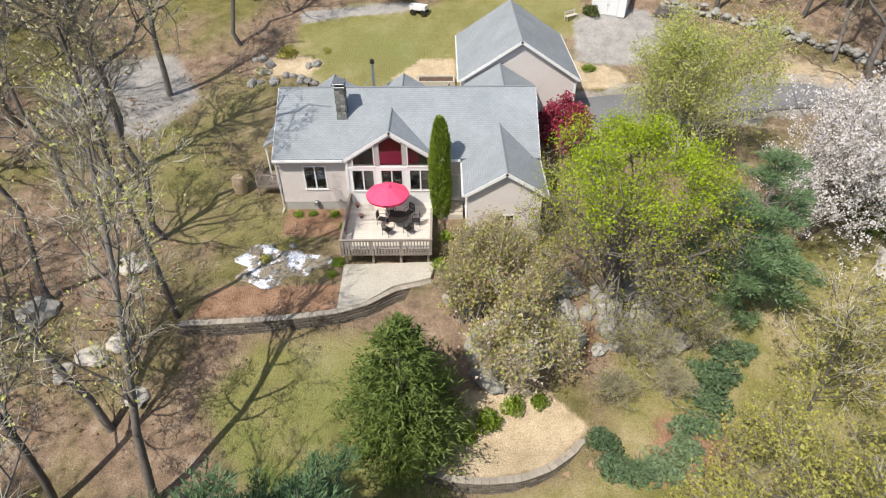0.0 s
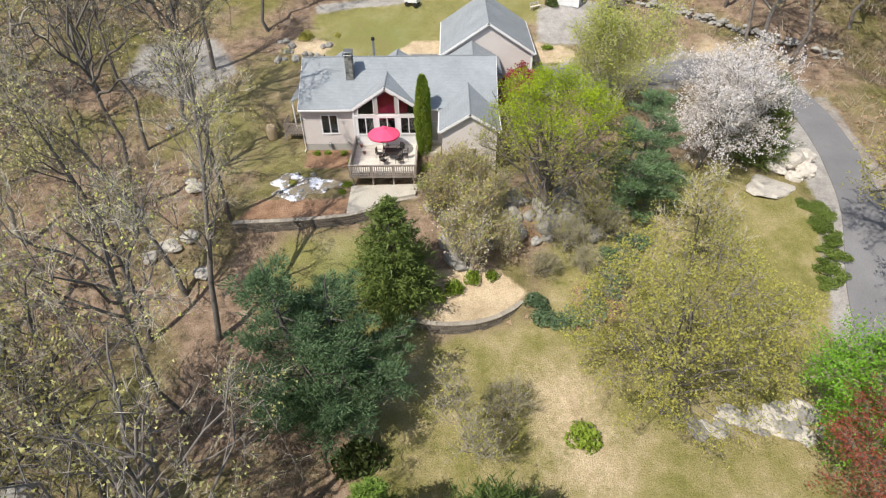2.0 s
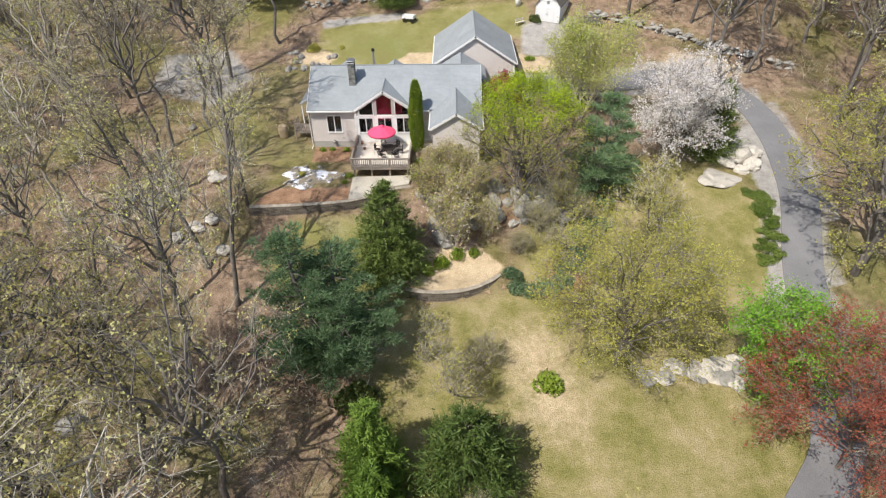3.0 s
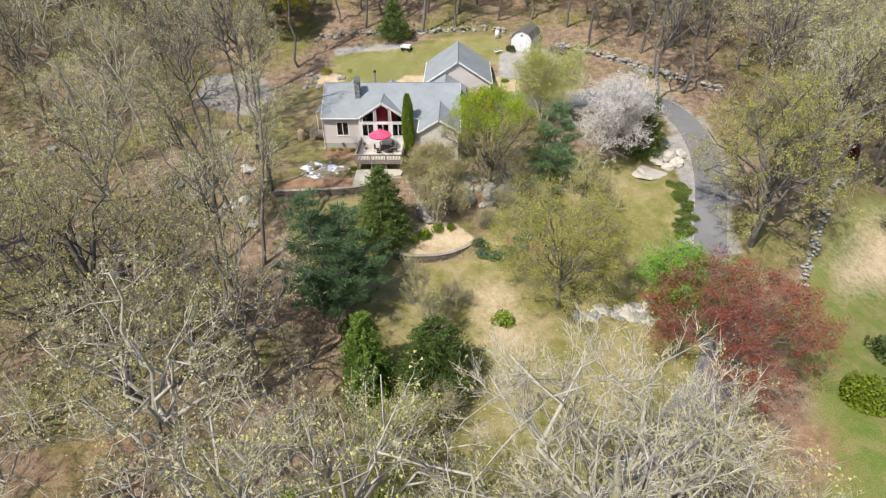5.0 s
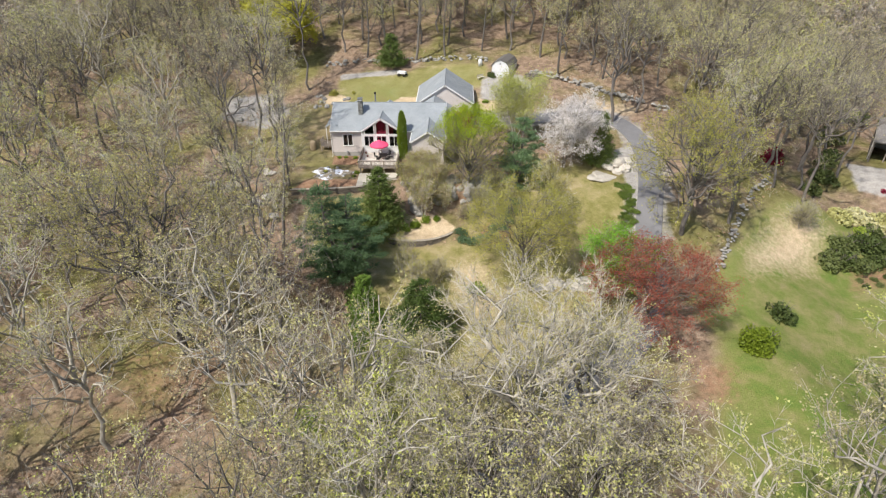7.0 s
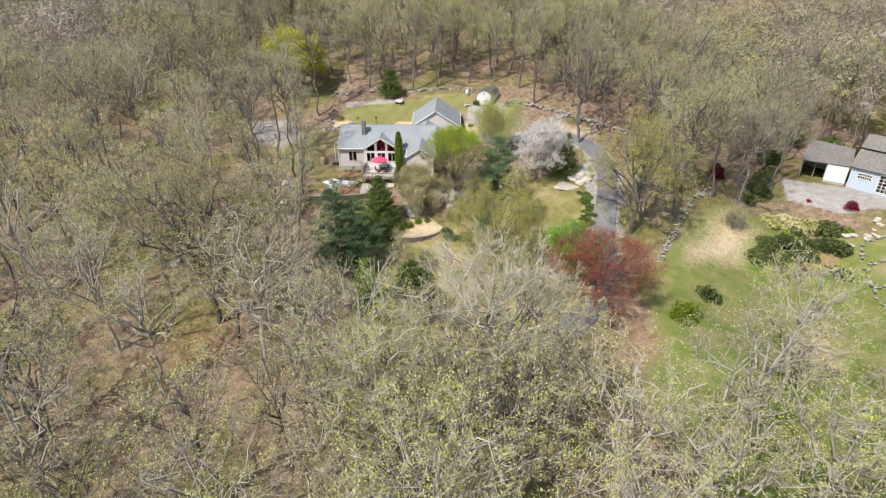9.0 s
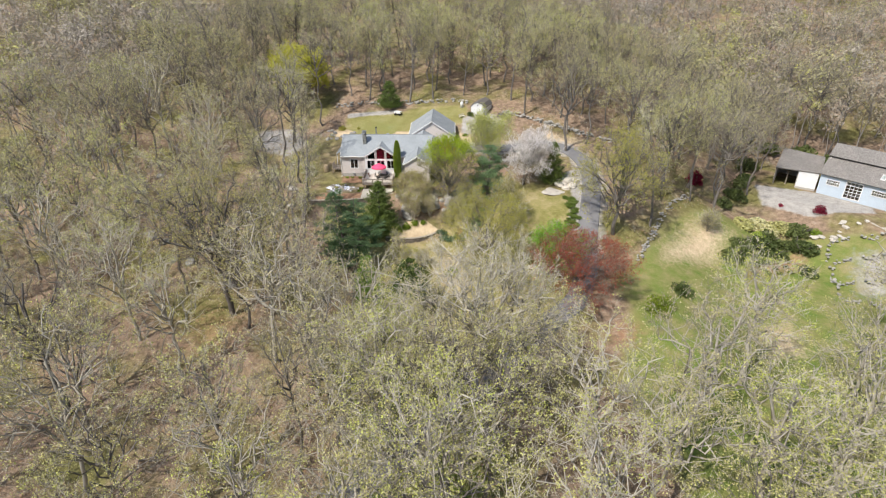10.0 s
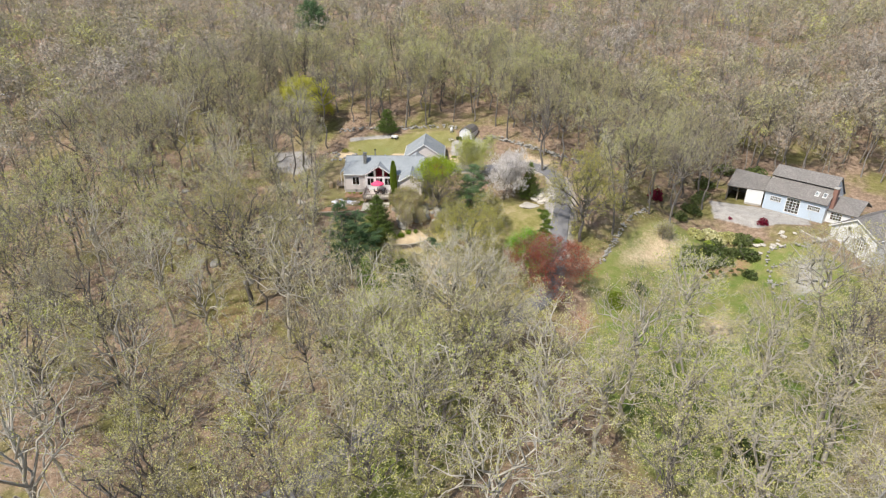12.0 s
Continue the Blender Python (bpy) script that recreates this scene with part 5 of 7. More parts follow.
def build_gravel_bed():
    """The pale gravel garden beside the patio, with a brown mound in the middle."""
    rng = random.Random(5)
    b = Build()
    poly = []
    for k in range(40):
        a = 2 * math.pi * k / 40
        r = 1 + 0.22 * math.sin(3 * a + 1) + 0.14 * math.sin(7 * a)
        poly.append((0.3 + math.cos(a) * 2.9 * r, -5.1 + math.sin(a) * 1.75 * r))
    rings = [1.0, 0.92, 0.6, 0.3]
    rows = [[(0.3 + (x - 0.3) * s, -5.1 + (y + 5.1) * s) for x, y in poly] for s in rings]
    rows = [[(x, y, float(land(x, y)) + (-0.08 if i == 0 else 0.07)) for x, y in row] for i, row in enumerate(rows)]
    for r0, r1 in zip(rows, rows[1:]):
        for k in range(40):
            j = (k + 1) % 40
            b.face([r0[k], r0[j], r1[j], r1[k]])
    b.face(rows[-1])
    whole("gravel", b, WHITEGRAVEL, "irregular bed of white and bluish gravel beside the patio", "gravel bed", kind="structure", smooth=True)
    for k in range(12):
        a, r = rng.uniform(0, 6.28), math.sqrt(rng.random())
        x, y = 0.3 + math.cos(a) * 2.9 * r, -5.1 + math.sin(a) * 1.8 * r
        place_rock(ROCKS[k % 5], x, y, rng.uniform(0.14, 0.3), rng.uniform(0, 6), "small grey stone lying in the gravel bed", "stones in the gravel bed", 0.2)


build_gravel_bed()

# ---- the neighbour's barn house ----


def build_barn():
    barn = thing("barn_house", "pale blue barn house with brown-grey roof and gridded windows", "house", (90.8, -4.5, 0))
    barn.rotation_euler, barn.scale = (0, 0, radians(-48)), (0.84, 1.0, 1.0)
    enlarge(barn)
    L, D, base = 14.0, 9.5, -4.2
    fl = -2.45
    ops = [(1.5, 3.9, -0.35, 0.55), (5.3, 8.3, fl + 0.5, 0.95), (10.2, 12.8, -0.35, 0.55)]
    wall(barn, (0, 0), (L, 0), base, flat_top(1.7), BLUEWALL, ops, foundation=fl, board=0.2)
    window(barn, (0, 0), (1, 0), *ops[0], 1, 0.1, muntins=(6, 2))
    window(barn, (0, 0), (1, 0), *ops[1], 1, 0.14, muntins=(4, 5))
    window(barn, (0, 0), (1, 0), *ops[2], 1, 0.1, muntins=(6, 2))
    arch = Build()
    pts = [(6.8 + math.cos(a) * 1.65, -0.06, 0.75 + math.sin(a) * 0.62) for a in np.linspace(0, math.pi, 15)]
    arch.tube(pts, 0.09, 6)
    part("window_arch", arch, TRIM, barn)
    wall(barn, (L, 0), (L, D), base, gable_top(4.75, 6.0, 0.94), WHITEWALL, foundation=fl, board=0.2)
    wall(barn, (L, D), (0, D), base, flat_top(1.7), BLUEWALL, foundation=fl, board=0.2)
    wall(barn, (0, D), (0, 0), base, gable_top(4.75, 6.0, 0.94), WHITEWALL, foundation=fl, board=0.2)
    roof_plane(barn, (-0.35, -0.55, 1.5), (L + 0.3, -0.55, 1.5), (L + 0.3, 2.75, 4.05), (-0.35, 2.75, 4.05), BARNROOF, 0.2)
    step = Build()
    step.box(0.0, L - 0.1, 2.72, 2.85, 3.8, 4.62)
    part("clerestory", step, DARKMETAL, barn, "dark clerestory slot in the roof")
    roof_plane(barn, (-0.35, 2.3, 4.35), (L + 0.3, 2.3, 4.35), (L + 0.3, 4.75, 6.25), (-0.35, 4.75, 6.25), BARNROOF, 0.2)
    roof_plane(barn, (L + 0.3, D + 0.4, 1.6), (-0.35, D + 0.4, 1.6), (-0.35, 4.75, 6.25), (L + 0.3, 4.75, 6.25), BARNROOF, 0.2)
    for x in (10.6, 12.3):
        s = Build()
        q = [(x, 0.7), (x + 0.9, 0.7), (x + 0.9, 1.6), (x, 1.6)]
        s.solid([(a, b_, 1.5 + (b_ + 0.55) * 0.773 + 0.0) for a, b_ in q], [(a, b_, 1.5 + (b_ + 0.55) * 0.773 + 0.1) for a, b_ in q])
        sk = part("skylight", s, TRIM, barn)
        g = Build()
        q = [(x + 0.1, 0.8), (x + 0.8, 0.8), (x + 0.8, 1.5), (x + 0.1, 1.5)]
        g.solid([(a, b_, 1.5 + (b_ + 0.55) * 0.773 + 0.1) for a, b_ in q], [(a, b_, 1.5 + (b_ + 0.55) * 0.773 + 0.112) for a, b_ in q])
        part("pane", g, GLASS, sk)
    c = Build()
    c.box(L + 0.02, L + 0.95, 1.6, 3.0, -3, 4.5, 0.02)
    ch = part("chimney", c, BRICK, barn, "broad red brown brick chimney")
    c = Build()
    c.box(L - 0.05, L + 1.05, 1.5, 3.1, 4.5, 4.65, 0.02)
    part("chimney_cap", c, FOUND, ch)
    # lower link to the south wing
    wall(barn, (L, 1.6), (L + 5.0, 1.6), base, flat_top(0.2), WHITEWALL, [(0.9, 3.2, -1.7, -0.2)], foundation=fl, board=0.2)
    window(barn, (L, 1.6), (1, 0), 0.9, 3.2, -1.7, -0.2, 1, 0.1, muntins=(4, 3))
    roof_plane(barn, (L - 0.1, 1.1, 0.15), (L + 6.5, 1.1, 0.15), (L + 6.5, 5.6, 2.3), (L - 0.1, 5.6, 2.3), BARNROOF, 0.18)
    roof_plane(barn, (L + 6.5, 10, 0.15), (L - 0.1, 10, 0.15), (L - 0.1, 5.6, 2.3), (L + 6.5, 5.6, 2.3), BARNROOF, 0.18)
    # carport lean-to on the north end
    cp = thing("carport", "open-fronted carport with white side wall and a low grey roof", "carport")
    enlarge(cp)
    roof_plane(cp, (84.7, 0.2, 0.95), (91.2, -3.9, 1.1), (94.6, 1.6, 2.5), (89.6, 7.6, 2.5), BARNROOF, 0.18)
    wall(cp, (88.2, -1.85), (91.0, -3.6), -3.6, flat_top(0.9), WHITEWALL, foundation=-2.2, board=0.2)
    wall(cp, (89.4, 7.2), (85.6, 1.6), -3.0, flat_top(1.0), BARK, foundation=-2.2, board=0.2)
    wall(cp, (94.5, 1.6), (89.6, 7.4), -3.0, flat_top(2.2), BARK, foundation=-2.2, board=0.2)
    # inner wall in the same near black as the house interior
    wall(cp, (88.4, -1.6), (91.6, 2.4), -3.6, flat_top(1.2), DARKIN, foundation=-2.2, board=0.2)
    for x, y in ((85.2, 0.6), (87.4, 0.3)):
        b = Build()
        b.box(x - 0.08, x + 0.08, y - 0.08, y + 0.08, -3.0, 0.85, 0.01)
        part("post", b, RAILWOOD, cp)
    # south wing with its gable to the garden
    wing = thing("south_wing", "white gabled house wing with a brown-grey roof and an arched window", "house", (97.2, -18.6, 0))
    wing.rotation_euler = (0, 0, radians(-62))
    enlarge(wing)
    W, dz = 8.4, -8.4
    gt = gable_top(W / 2, 2.1, 0.62)
    wop = [(5.0, 6.6, -3.4, -1.7), (1.0, 1.6, -1.9, -1.3), (2.9, 3.5, -0.6, 0.2)]
    wall(wing, (0, 0), (W, 0), dz, gt, WHITEWALL, wop, foundation=-6.4, board=0.2)
    window(wing, (0, 0), (1, 0), *wop[0], 1, 0.1, muntins=(4, 3))
    window(wing, (0, 0), (1, 0), *wop[1], 1, 0.07, muntins=(3, 2))
    window(wing, (0, 0), (1, 0), *wop[2], 1, 0.07)
    arch = Build()
    arch.tube([(5.8 + math.cos(a) * 0.95, -0.06, -1.75 + math.sin(a) * 0.8) for a in np.linspace(0, math.pi, 13)], 0.08, 6)
    part("window_arch", arch, TRIM, wing)
    for s in (-1, 1):
        board_between(wing, (5.8 + s * 2.0, -0.25, -2.0), (5.8, -0.25, -0.4), 0.2, 0.4, TRIM, "porch_gable", (0, 1, 0))
        c = Build()
        c.box(5.8 + s * 1.8 - 0.09, 5.8 + s * 1.8 + 0.09, -0.4, -0.22, -6.0, -2.0, 0.01)
        part("porch_post", c, TRIM, wing)
    wall(wing, (W, 0), (W, 14), dz, flat_top(-0.5), WHITEWALL, foundation=-6.4, board=0.2)
    wall(wing, (0, 14), (0, 0), dz, flat_top(-0.5), WHITEWALL, foundation=-6.4, board=0.2)
    gable_roof(wing, W / 2, W / 2, -0.4, 14.3, 2.25, 0.62, BARNROOF, 0.35)
    enlarge(slab("pavement", [(92.4, -15.8), (94.0, -21.6), (98.6, -19.5), (97.0, -12.2)], -2.62, PATIO, "pale flagstone terrace before the barn house", "terrace", 2.2))


build_barn()
for k, (a, b_) in enumerate((((85.7, -19.6), (96.5, -22.8)), ((84.0, -24.2), (94.5, -26.6)), ((82.4, -28.8), (92.5, -31.0)), ((80.8, -33.6), (90.3, -36)), ((85.2, -20.0), (80.8, -33.4)))):
    build_stone_wall(east_all([a, b_]), "low terrace wall of pale tumbled stones in the neighbour's garden", 30, 0.32)
for k in range(14):
    place_rock(PALEROCKS[k % 3], *east(84 + rng.uniform(0, 9), -19 + rng.uniform(-1, 3)), rng.uniform(0.4, 0.9), rng.uniform(0, 6), "pale rock in the neighbour's terrace garden", "terrace rocks", 0.25, 0.7)


def build_car(x, y, turn):
    """A small white car parked in a clearing."""
    c = thing("parked_car", "white parked car in a distant clearing", "car", (x, y, float(land(x, y))))
    c.rotation_euler = (0, 0, turn)
    b = Build()
    prof = [(-2.1, 0.35), (2.1, 0.35), (2.15, 0.75), (1.2, 0.95), (0.6, 1.42), (-1.2, 1.45), (-1.9, 1.0), (-2.15, 0.85)]
    b.solid([(px, 0.82, pz) for px, pz in prof], [(px, -0.82, pz) for px, pz in prof])
    part("body", b, WHITEWALL, c)
    g = Build()
    g.solid([(-1.1, 0.835, 1.0), (0.95, 0.835, 1.0), (0.5, 0.835, 1.36), (-1.05, 0.835, 1.38)], [(-1.1, -0.835, 1.0), (0.95, -0.835, 1.0), (0.5, -0.835, 1.36), (-1.05, -0.835, 1.38)])
    part("window", g, DARKMETAL, c)
    for wx in (-1.3, 1.3):
        for wy in (-0.75, 0.75):
            w = Build()
            w.tube([(wx, wy - 0.1, 0.33), (wx, wy + 0.1, 0.33)], 0.33, 14)
            part("wheel", w, DARKMETAL, c)


build_car(-108.5, 47.0, 0.3)

# ---- trees and shrubs ----
UP = np.array((0.0, 0.0, 1.0))


def unit(v):
    return v / (np.linalg.norm(v, axis=-1, keepdims=True) + 1e-9)


class Cloud:
    """Gathers triangles by material slot in arrays."""

    def __init__(self):
        self.v, self.t, self.m, self.n = [], [], [], 0

    def add(self, verts, tris, slot=0):
        self.v.append(verts.reshape(-1, 3))
        self.t.append(tris.reshape(-1, 3) + self.n)
        self.m.append(np.full(len(tris.reshape(-1, 3)), slot))
        self.n += len(verts.reshape(-1, 3))

    def loose(self, tri, slot=0):
        """tri: (n, 3, 3) corners of separate triangles."""
        self.add(tri.reshape(-1, 3), np.arange(len(tri) * 3).reshape(-1, 3), slot)

    def tube(self, pts, rad, sides, slot=0):
        pts, rad = np.asarray(pts), np.asarray(rad)
        d = unit(np.gradient(pts, axis=0))
        ref = np.array((0.31, 0.94, 0.11)) if abs(d[0][2]) > 0.9 else UP
        u = unit(np.cross(d, ref))
        w = np.cross(d, u)
        a = np.arange(sides) * 2 * math.pi / sides
        ring = pts[:, None] + (u[:, None] * np.cos(a)[None, :, None] + w[:, None] * np.sin(a)[None, :, None]) * rad[:, None, None]
        k = len(pts)
        i = np.arange(k - 1)[:, None] * sides + np.arange(sides)[None]
        j = np.arange(k - 1)[:, None] * sides + (np.arange(sides)[None] + 1) % sides
        tris = np.concatenate([np.stack([i, j, j + sides], -1).reshape(-1, 3), np.stack([i, j + sides, i + sides], -1).reshape(-1, 3)])
        self.add(ring.reshape(-1, 3), tris, slot)

    def mesh(self, name, mats, smooth=False):
        v, t, m = np.concatenate(self.v), np.concatenate(self.t), np.concatenate(self.m)
        me = bpy.data.meshes.new(name)
        me.vertices.add(len(v))
        me.vertices.foreach_set("co", v.astype(np.float32).ravel())
        me.loops.add(len(t) * 3)
        me.loops.foreach_set("vertex_index", t.astype(np.int32).ravel())
        me.polygons.add(len(t))
        me.polygons.foreach_set("loop_start", np.arange(0, len(t) * 3, 3, dtype=np.int32))
        for x in mats:
            me.materials.append(x)
        me.polygons.foreach_set("material_index", m.astype(np.int32))
        if smooth:
            me.polygons.foreach_set("use_smooth", np.ones(len(t), bool))
        me.update(calc_edges=True)
        return me


def slivers(rng, base, way, length, width):
    """Thin twigs: one long triangle each."""
    side = unit(np.cross(way, unit(rng.normal(size=base.shape))))
    w = np.broadcast_to(np.asarray(width), (len(base),))[:, None]
    return np.stack([base - side * w / 2, base + side * w / 2, base + way * np.asarray(length)[:, None]], 1)


def flakes(rng, at, size, flat=0.0, face=None):
    """Leaves or buds: small triangles turned at random; flat: how much they lie level."""
    n = len(at)
    a = unit(rng.normal(size=(n, 3)) * np.array((1, 1, 1 - flat)))
    b = unit(np.cross(a, unit(rng.normal(size=(n, 3)) + UP * flat * 2)))
    if face is not None:
        face = unit(face + rng.normal(0, 0.45, (n, 3)))
        a = unit(np.cross(face, a))
        b = np.cross(face, a)
    s = (size * rng.uniform(0.6, 1.3, n))[:, None]
    return np.stack([at - a * s * 0.5 - b * s * 0.4, at + a * s * 0.6, at + b * s * 0.5 - a * s * 0.2], 1)


def grow(rng, height, spread, kids, lift=0.25, first=0.3, lean=0.05, wob=0.16, thick=None, stems=1, trunk=0.8):
    """A branching skeleton: list of (level, points, radii)."""
    out = []

    def branch(base, d, length, r, level):
        n = (7, 5, 3, 2)[min(level, 3)]
        pts, way = [base], d
        up = (0.06, lift, lift * 0.8, lift * 0.5)[min(level, 3)]
        for _ in range(n):
            way = unit(way + rng.normal(0, wob * (0.5 if level == 0 else 1.0), 3) + UP * up * 0.5)
            pts.append(pts[-1] + way * length / n)
        pts = np.array(pts)
        taper = np.linspace(1.0, 0.35 if level == 0 else 0.25, n + 1)
        out.append((level, pts, r * taper))
        if level < len(kids):
            low = first if level == 0 else 0.25
            for k in range(kids[level]):
                s = low + (1 - low) * (k + rng.random()) / kids[level]
                i = min(int(s * n), n - 1)
                p = pts[i] + (pts[i + 1] - pts[i]) * (s * n - i)
                axis = unit(pts[i + 1] - pts[i])
                turn = k * 2.4 + rng.uniform(-0.5, 0.5)
                u = unit(np.cross(axis, UP + rng.normal(0, 0.3, 3)))
                side = u * math.cos(turn) + np.cross(axis, u) * math.sin(turn)
                open_ = rng.uniform(0.7, 1.25) if level == 0 else rng.uniform(0.5, 1.0)
                way2 = unit(axis * math.cos(open_) + side * math.sin(open_))
                ln = spread * rng.uniform(0.75, 1.15) * (1.15 - 0.55 * s) if level == 0 else length * rng.uniform(0.38, 0.62)
                branch(p, way2, ln, r * taper[i] * (0.5 if level == 0 else 0.55), level + 1)
    r0 = thick or height * 0.0125
    for k in range(stems):
        d = unit(np.array((rng.normal(0, lean + 0.12 * (stems > 1)), rng.normal(0, lean + 0.12 * (stems > 1)), 1.0)))
        branch(np.array((0.12 * k, 0.07 * k, -0.3)), d, height * (trunk if stems == 1 else rng.uniform(0.6, 0.8)), r0 / stems ** 0.5, 0)
    return out


def arc(rng, p0, p1, p2, n, knot):
    """A bent and gnarled limb from p0 towards p1 and on to p2."""
    s = np.linspace(0, 1, n + 1)[:, None]
    pts = p0 * (1 - s) ** 2 + 2 * p1 * s * (1 - s) + p2 * s ** 2
    off = rng.normal(0, knot * np.linalg.norm(p2 - p0) / n, (n + 1, 3))
    off[0] = 0
    return pts + off


def vault(rng, height, spread, kids, fork=0.4, thick=None, knot=0.22, flat=0.4, reach=0.5):
    """A skeleton whose limbs fan out from a short trunk and fill the shell of a dome."""
    r0 = thick or height * 0.0125
    hub = np.array((rng.normal(0, 0.3), rng.normal(0, 0.3), height * (1 - flat)))
    size = np.array((spread, spread, height * flat))
    stem = arc(rng, np.array((0, 0, -0.3)), np.array((rng.normal(0, 0.3), rng.normal(0, 0.3), height * 0.35)), np.array((hub[0], hub[1], height * 0.8)), 7, 0.12)
    out = [(0, stem, r0 * np.linspace(1.0, 0.3, 8))]
    for i in range(kids[0]):
        u = (i + 0.5 * rng.random()) / kids[0]
        el, az = math.asin(min(0.02 + 0.95 * u, 1.0)), i * 2.4 + rng.uniform(-0.4, 0.4)
        aim = hub + size * np.array((math.cos(el) * math.cos(az), math.cos(el) * math.sin(az), math.sin(el))) * rng.uniform(0.8, 1.08)
        k = (fork + 0.3 * u * (1 - fork)) / 0.8 * 7
        j = min(int(k), 6)
        p0 = stem[j] + (stem[j + 1] - stem[j]) * (k - j)
        limb = arc(rng, p0, p0 + (aim - p0) * np.array((0.42, 0.42, 0.62)), aim, 7, knot)
        lr = r0 * 0.56 * rng.uniform(0.75, 1.1) * np.linspace(1.0, 0.22, 8)
        out.append((1, limb, lr))
        for m in range(kids[1]):
            s = (0.28 + 0.7 * (m + rng.random()) / kids[1]) * 7
            j = min(int(s), 6)
            p = limb[j] + (limb[j + 1] - limb[j]) * (s - j)
            way = unit(unit((p - hub) / size + np.array((0, 0, 0.15))) + rng.normal(0, 0.42, 3))
            aim2 = hub + size * way * rng.uniform(0.85, 1.05)
            v = aim2 - p
            v = v * min(1.0, reach * spread / (np.linalg.norm(v) + 1e-6))
            if np.linalg.norm(v) < 0.14 * spread:
                v = unit(v + rng.normal(0, 0.3, 3)) * 0.16 * spread
            sub = arc(rng, p, p + v * 0.5 + rng.normal(0, 0.07 * spread, 3), p + v, 4, knot)
            sr = lr[j] * 0.62 * np.linspace(1.0, 0.3, 5)
            out.append((2, sub, sr))
            if len(kids) < 3:
                continue
            for q in range(kids[2]):
                t = (0.3 + 0.7 * (q + rng.random()) / kids[2]) * 4
                j2 = min(int(t), 3)
                b = sub[j2] + (sub[j2 + 1] - sub[j2]) * (t - j2)
                d = unit(unit(v) * 0.5 + rng.normal(0, 0.6, 3) + unit((b - hub) / size) * 0.5)
                ln = spread * 0.17 * rng.uniform(0.55, 1.3)
                mid = b + d * ln * 0.5 + rng.normal(0, 0.06 * ln, 3)
                out.append((3, np.array((b, mid, b + unit(d + UP * 0.25) * ln)), sr[j2] * 0.6 * np.array((1.0, 0.7, 0.4))))
    return out


def tips(rng, skel, level, per):
    """Points and ways along the branches of the last levels."""
    base, way = [], []
    for lv, pts, _ in skel:
        if lv < level:
            continue
        n = len(pts) - 1
        s = rng.uniform(0.15, 1.0, per) * n
        i = np.minimum(s.astype(int), n - 1)
        base.append(pts[i] + (pts[i + 1] - pts[i]) * (s - i)[:, None])
        way.append(unit(pts[i + 1] - pts[i]))
    return np.concatenate(base), np.concatenate(way)


def broadleaf(seed, height, spread, kids, bark, twig, leaf, twigs=8, twig_len=0.8, twig_w=0.028, leaves=1.0, leaf_size=0.11, scatter=0.12, lift=0.25, first=0.3, wob=0.16, stems=1, droop=0.0, thick=None, lower=None, line=0.6, trunk=0.8, clump=1, dome=0.0):
    """Two meshes: trunk with limbs, and crown of twigs with buds, leaves or blossom."""
    rng = np.random.default_rng(seed)
    if dome:
        skel = vault(rng, height, spread, kids, first, thick, wob, dome)
    else:
        skel = grow(rng, height, spread, kids, lift, first, wob=wob, stems=stems, thick=thick, trunk=trunk)
    trunk, crown = Cloud(), Cloud()
    last = len(kids)
    for lv, pts, rad in skel:
        if lv < last:
            if lv == 2 and len(pts) == 5:
                pts, rad = pts[::2], rad[::2]
            trunk.tube(pts, np.maximum(rad, 0.016), (7, 4, 3)[min(lv, 2)])
        else:
            a, b = pts[:-1], pts[1:]
            w = np.maximum(rad[:-1], 0.014)
            d = unit(b - a)
            side = unit(np.cross(d, rng.normal(size=d.shape)))
            trunk.loose(np.stack([a - side * w[:, None], a + side * w[:, None], b + d * 0.05], 1))
    base, way = tips(rng, skel, last, twigs)
    tw = unit(way + rng.normal(0, 0.55, way.shape) + UP * (0.15 - droop))
    ln = twig_len * rng.uniform(0.45, 1.2, len(base))
    crown.loose(slivers(rng, base, tw, ln, twig_w), 0)
    n = int(len(base) * leaves)
    if n:
        pick = rng.integers(0, len(base), n)
        if clump > 1:
            pick = np.repeat(pick[:n // clump + 1], clump)[:n]
            spot = np.repeat(rng.uniform(0.3, 1.05, n // clump + 1), clump)[:n]
            at = base[pick] + tw[pick] * (ln[pick] * spot)[:, None] + rng.normal(0, scatter, (n, 3))
        else:
            at = base[pick] + tw[pick] * (ln[pick] * rng.uniform(0.3, 1.05, n))[:, None] + rng.normal(0, scatter, (n, 3))
        f = flakes(rng, at, leaf_size)
        if lower:
            top = at[:, 2].max()
            high = at[:, 2] + rng.normal(0, 0.07 * top, n) > top * line
            keep = high | (rng.random(n) < 0.17)
            f, high = f[keep], high[keep]
            crown.loose(f[high], 1)
            crown.loose(f[~high], 2)
        else:
            crown.loose(f, 1)
    return trunk.mesh("trunk", [bark], True), crown.mesh("crown", [twig, leaf] + ([lower] if lower else []))


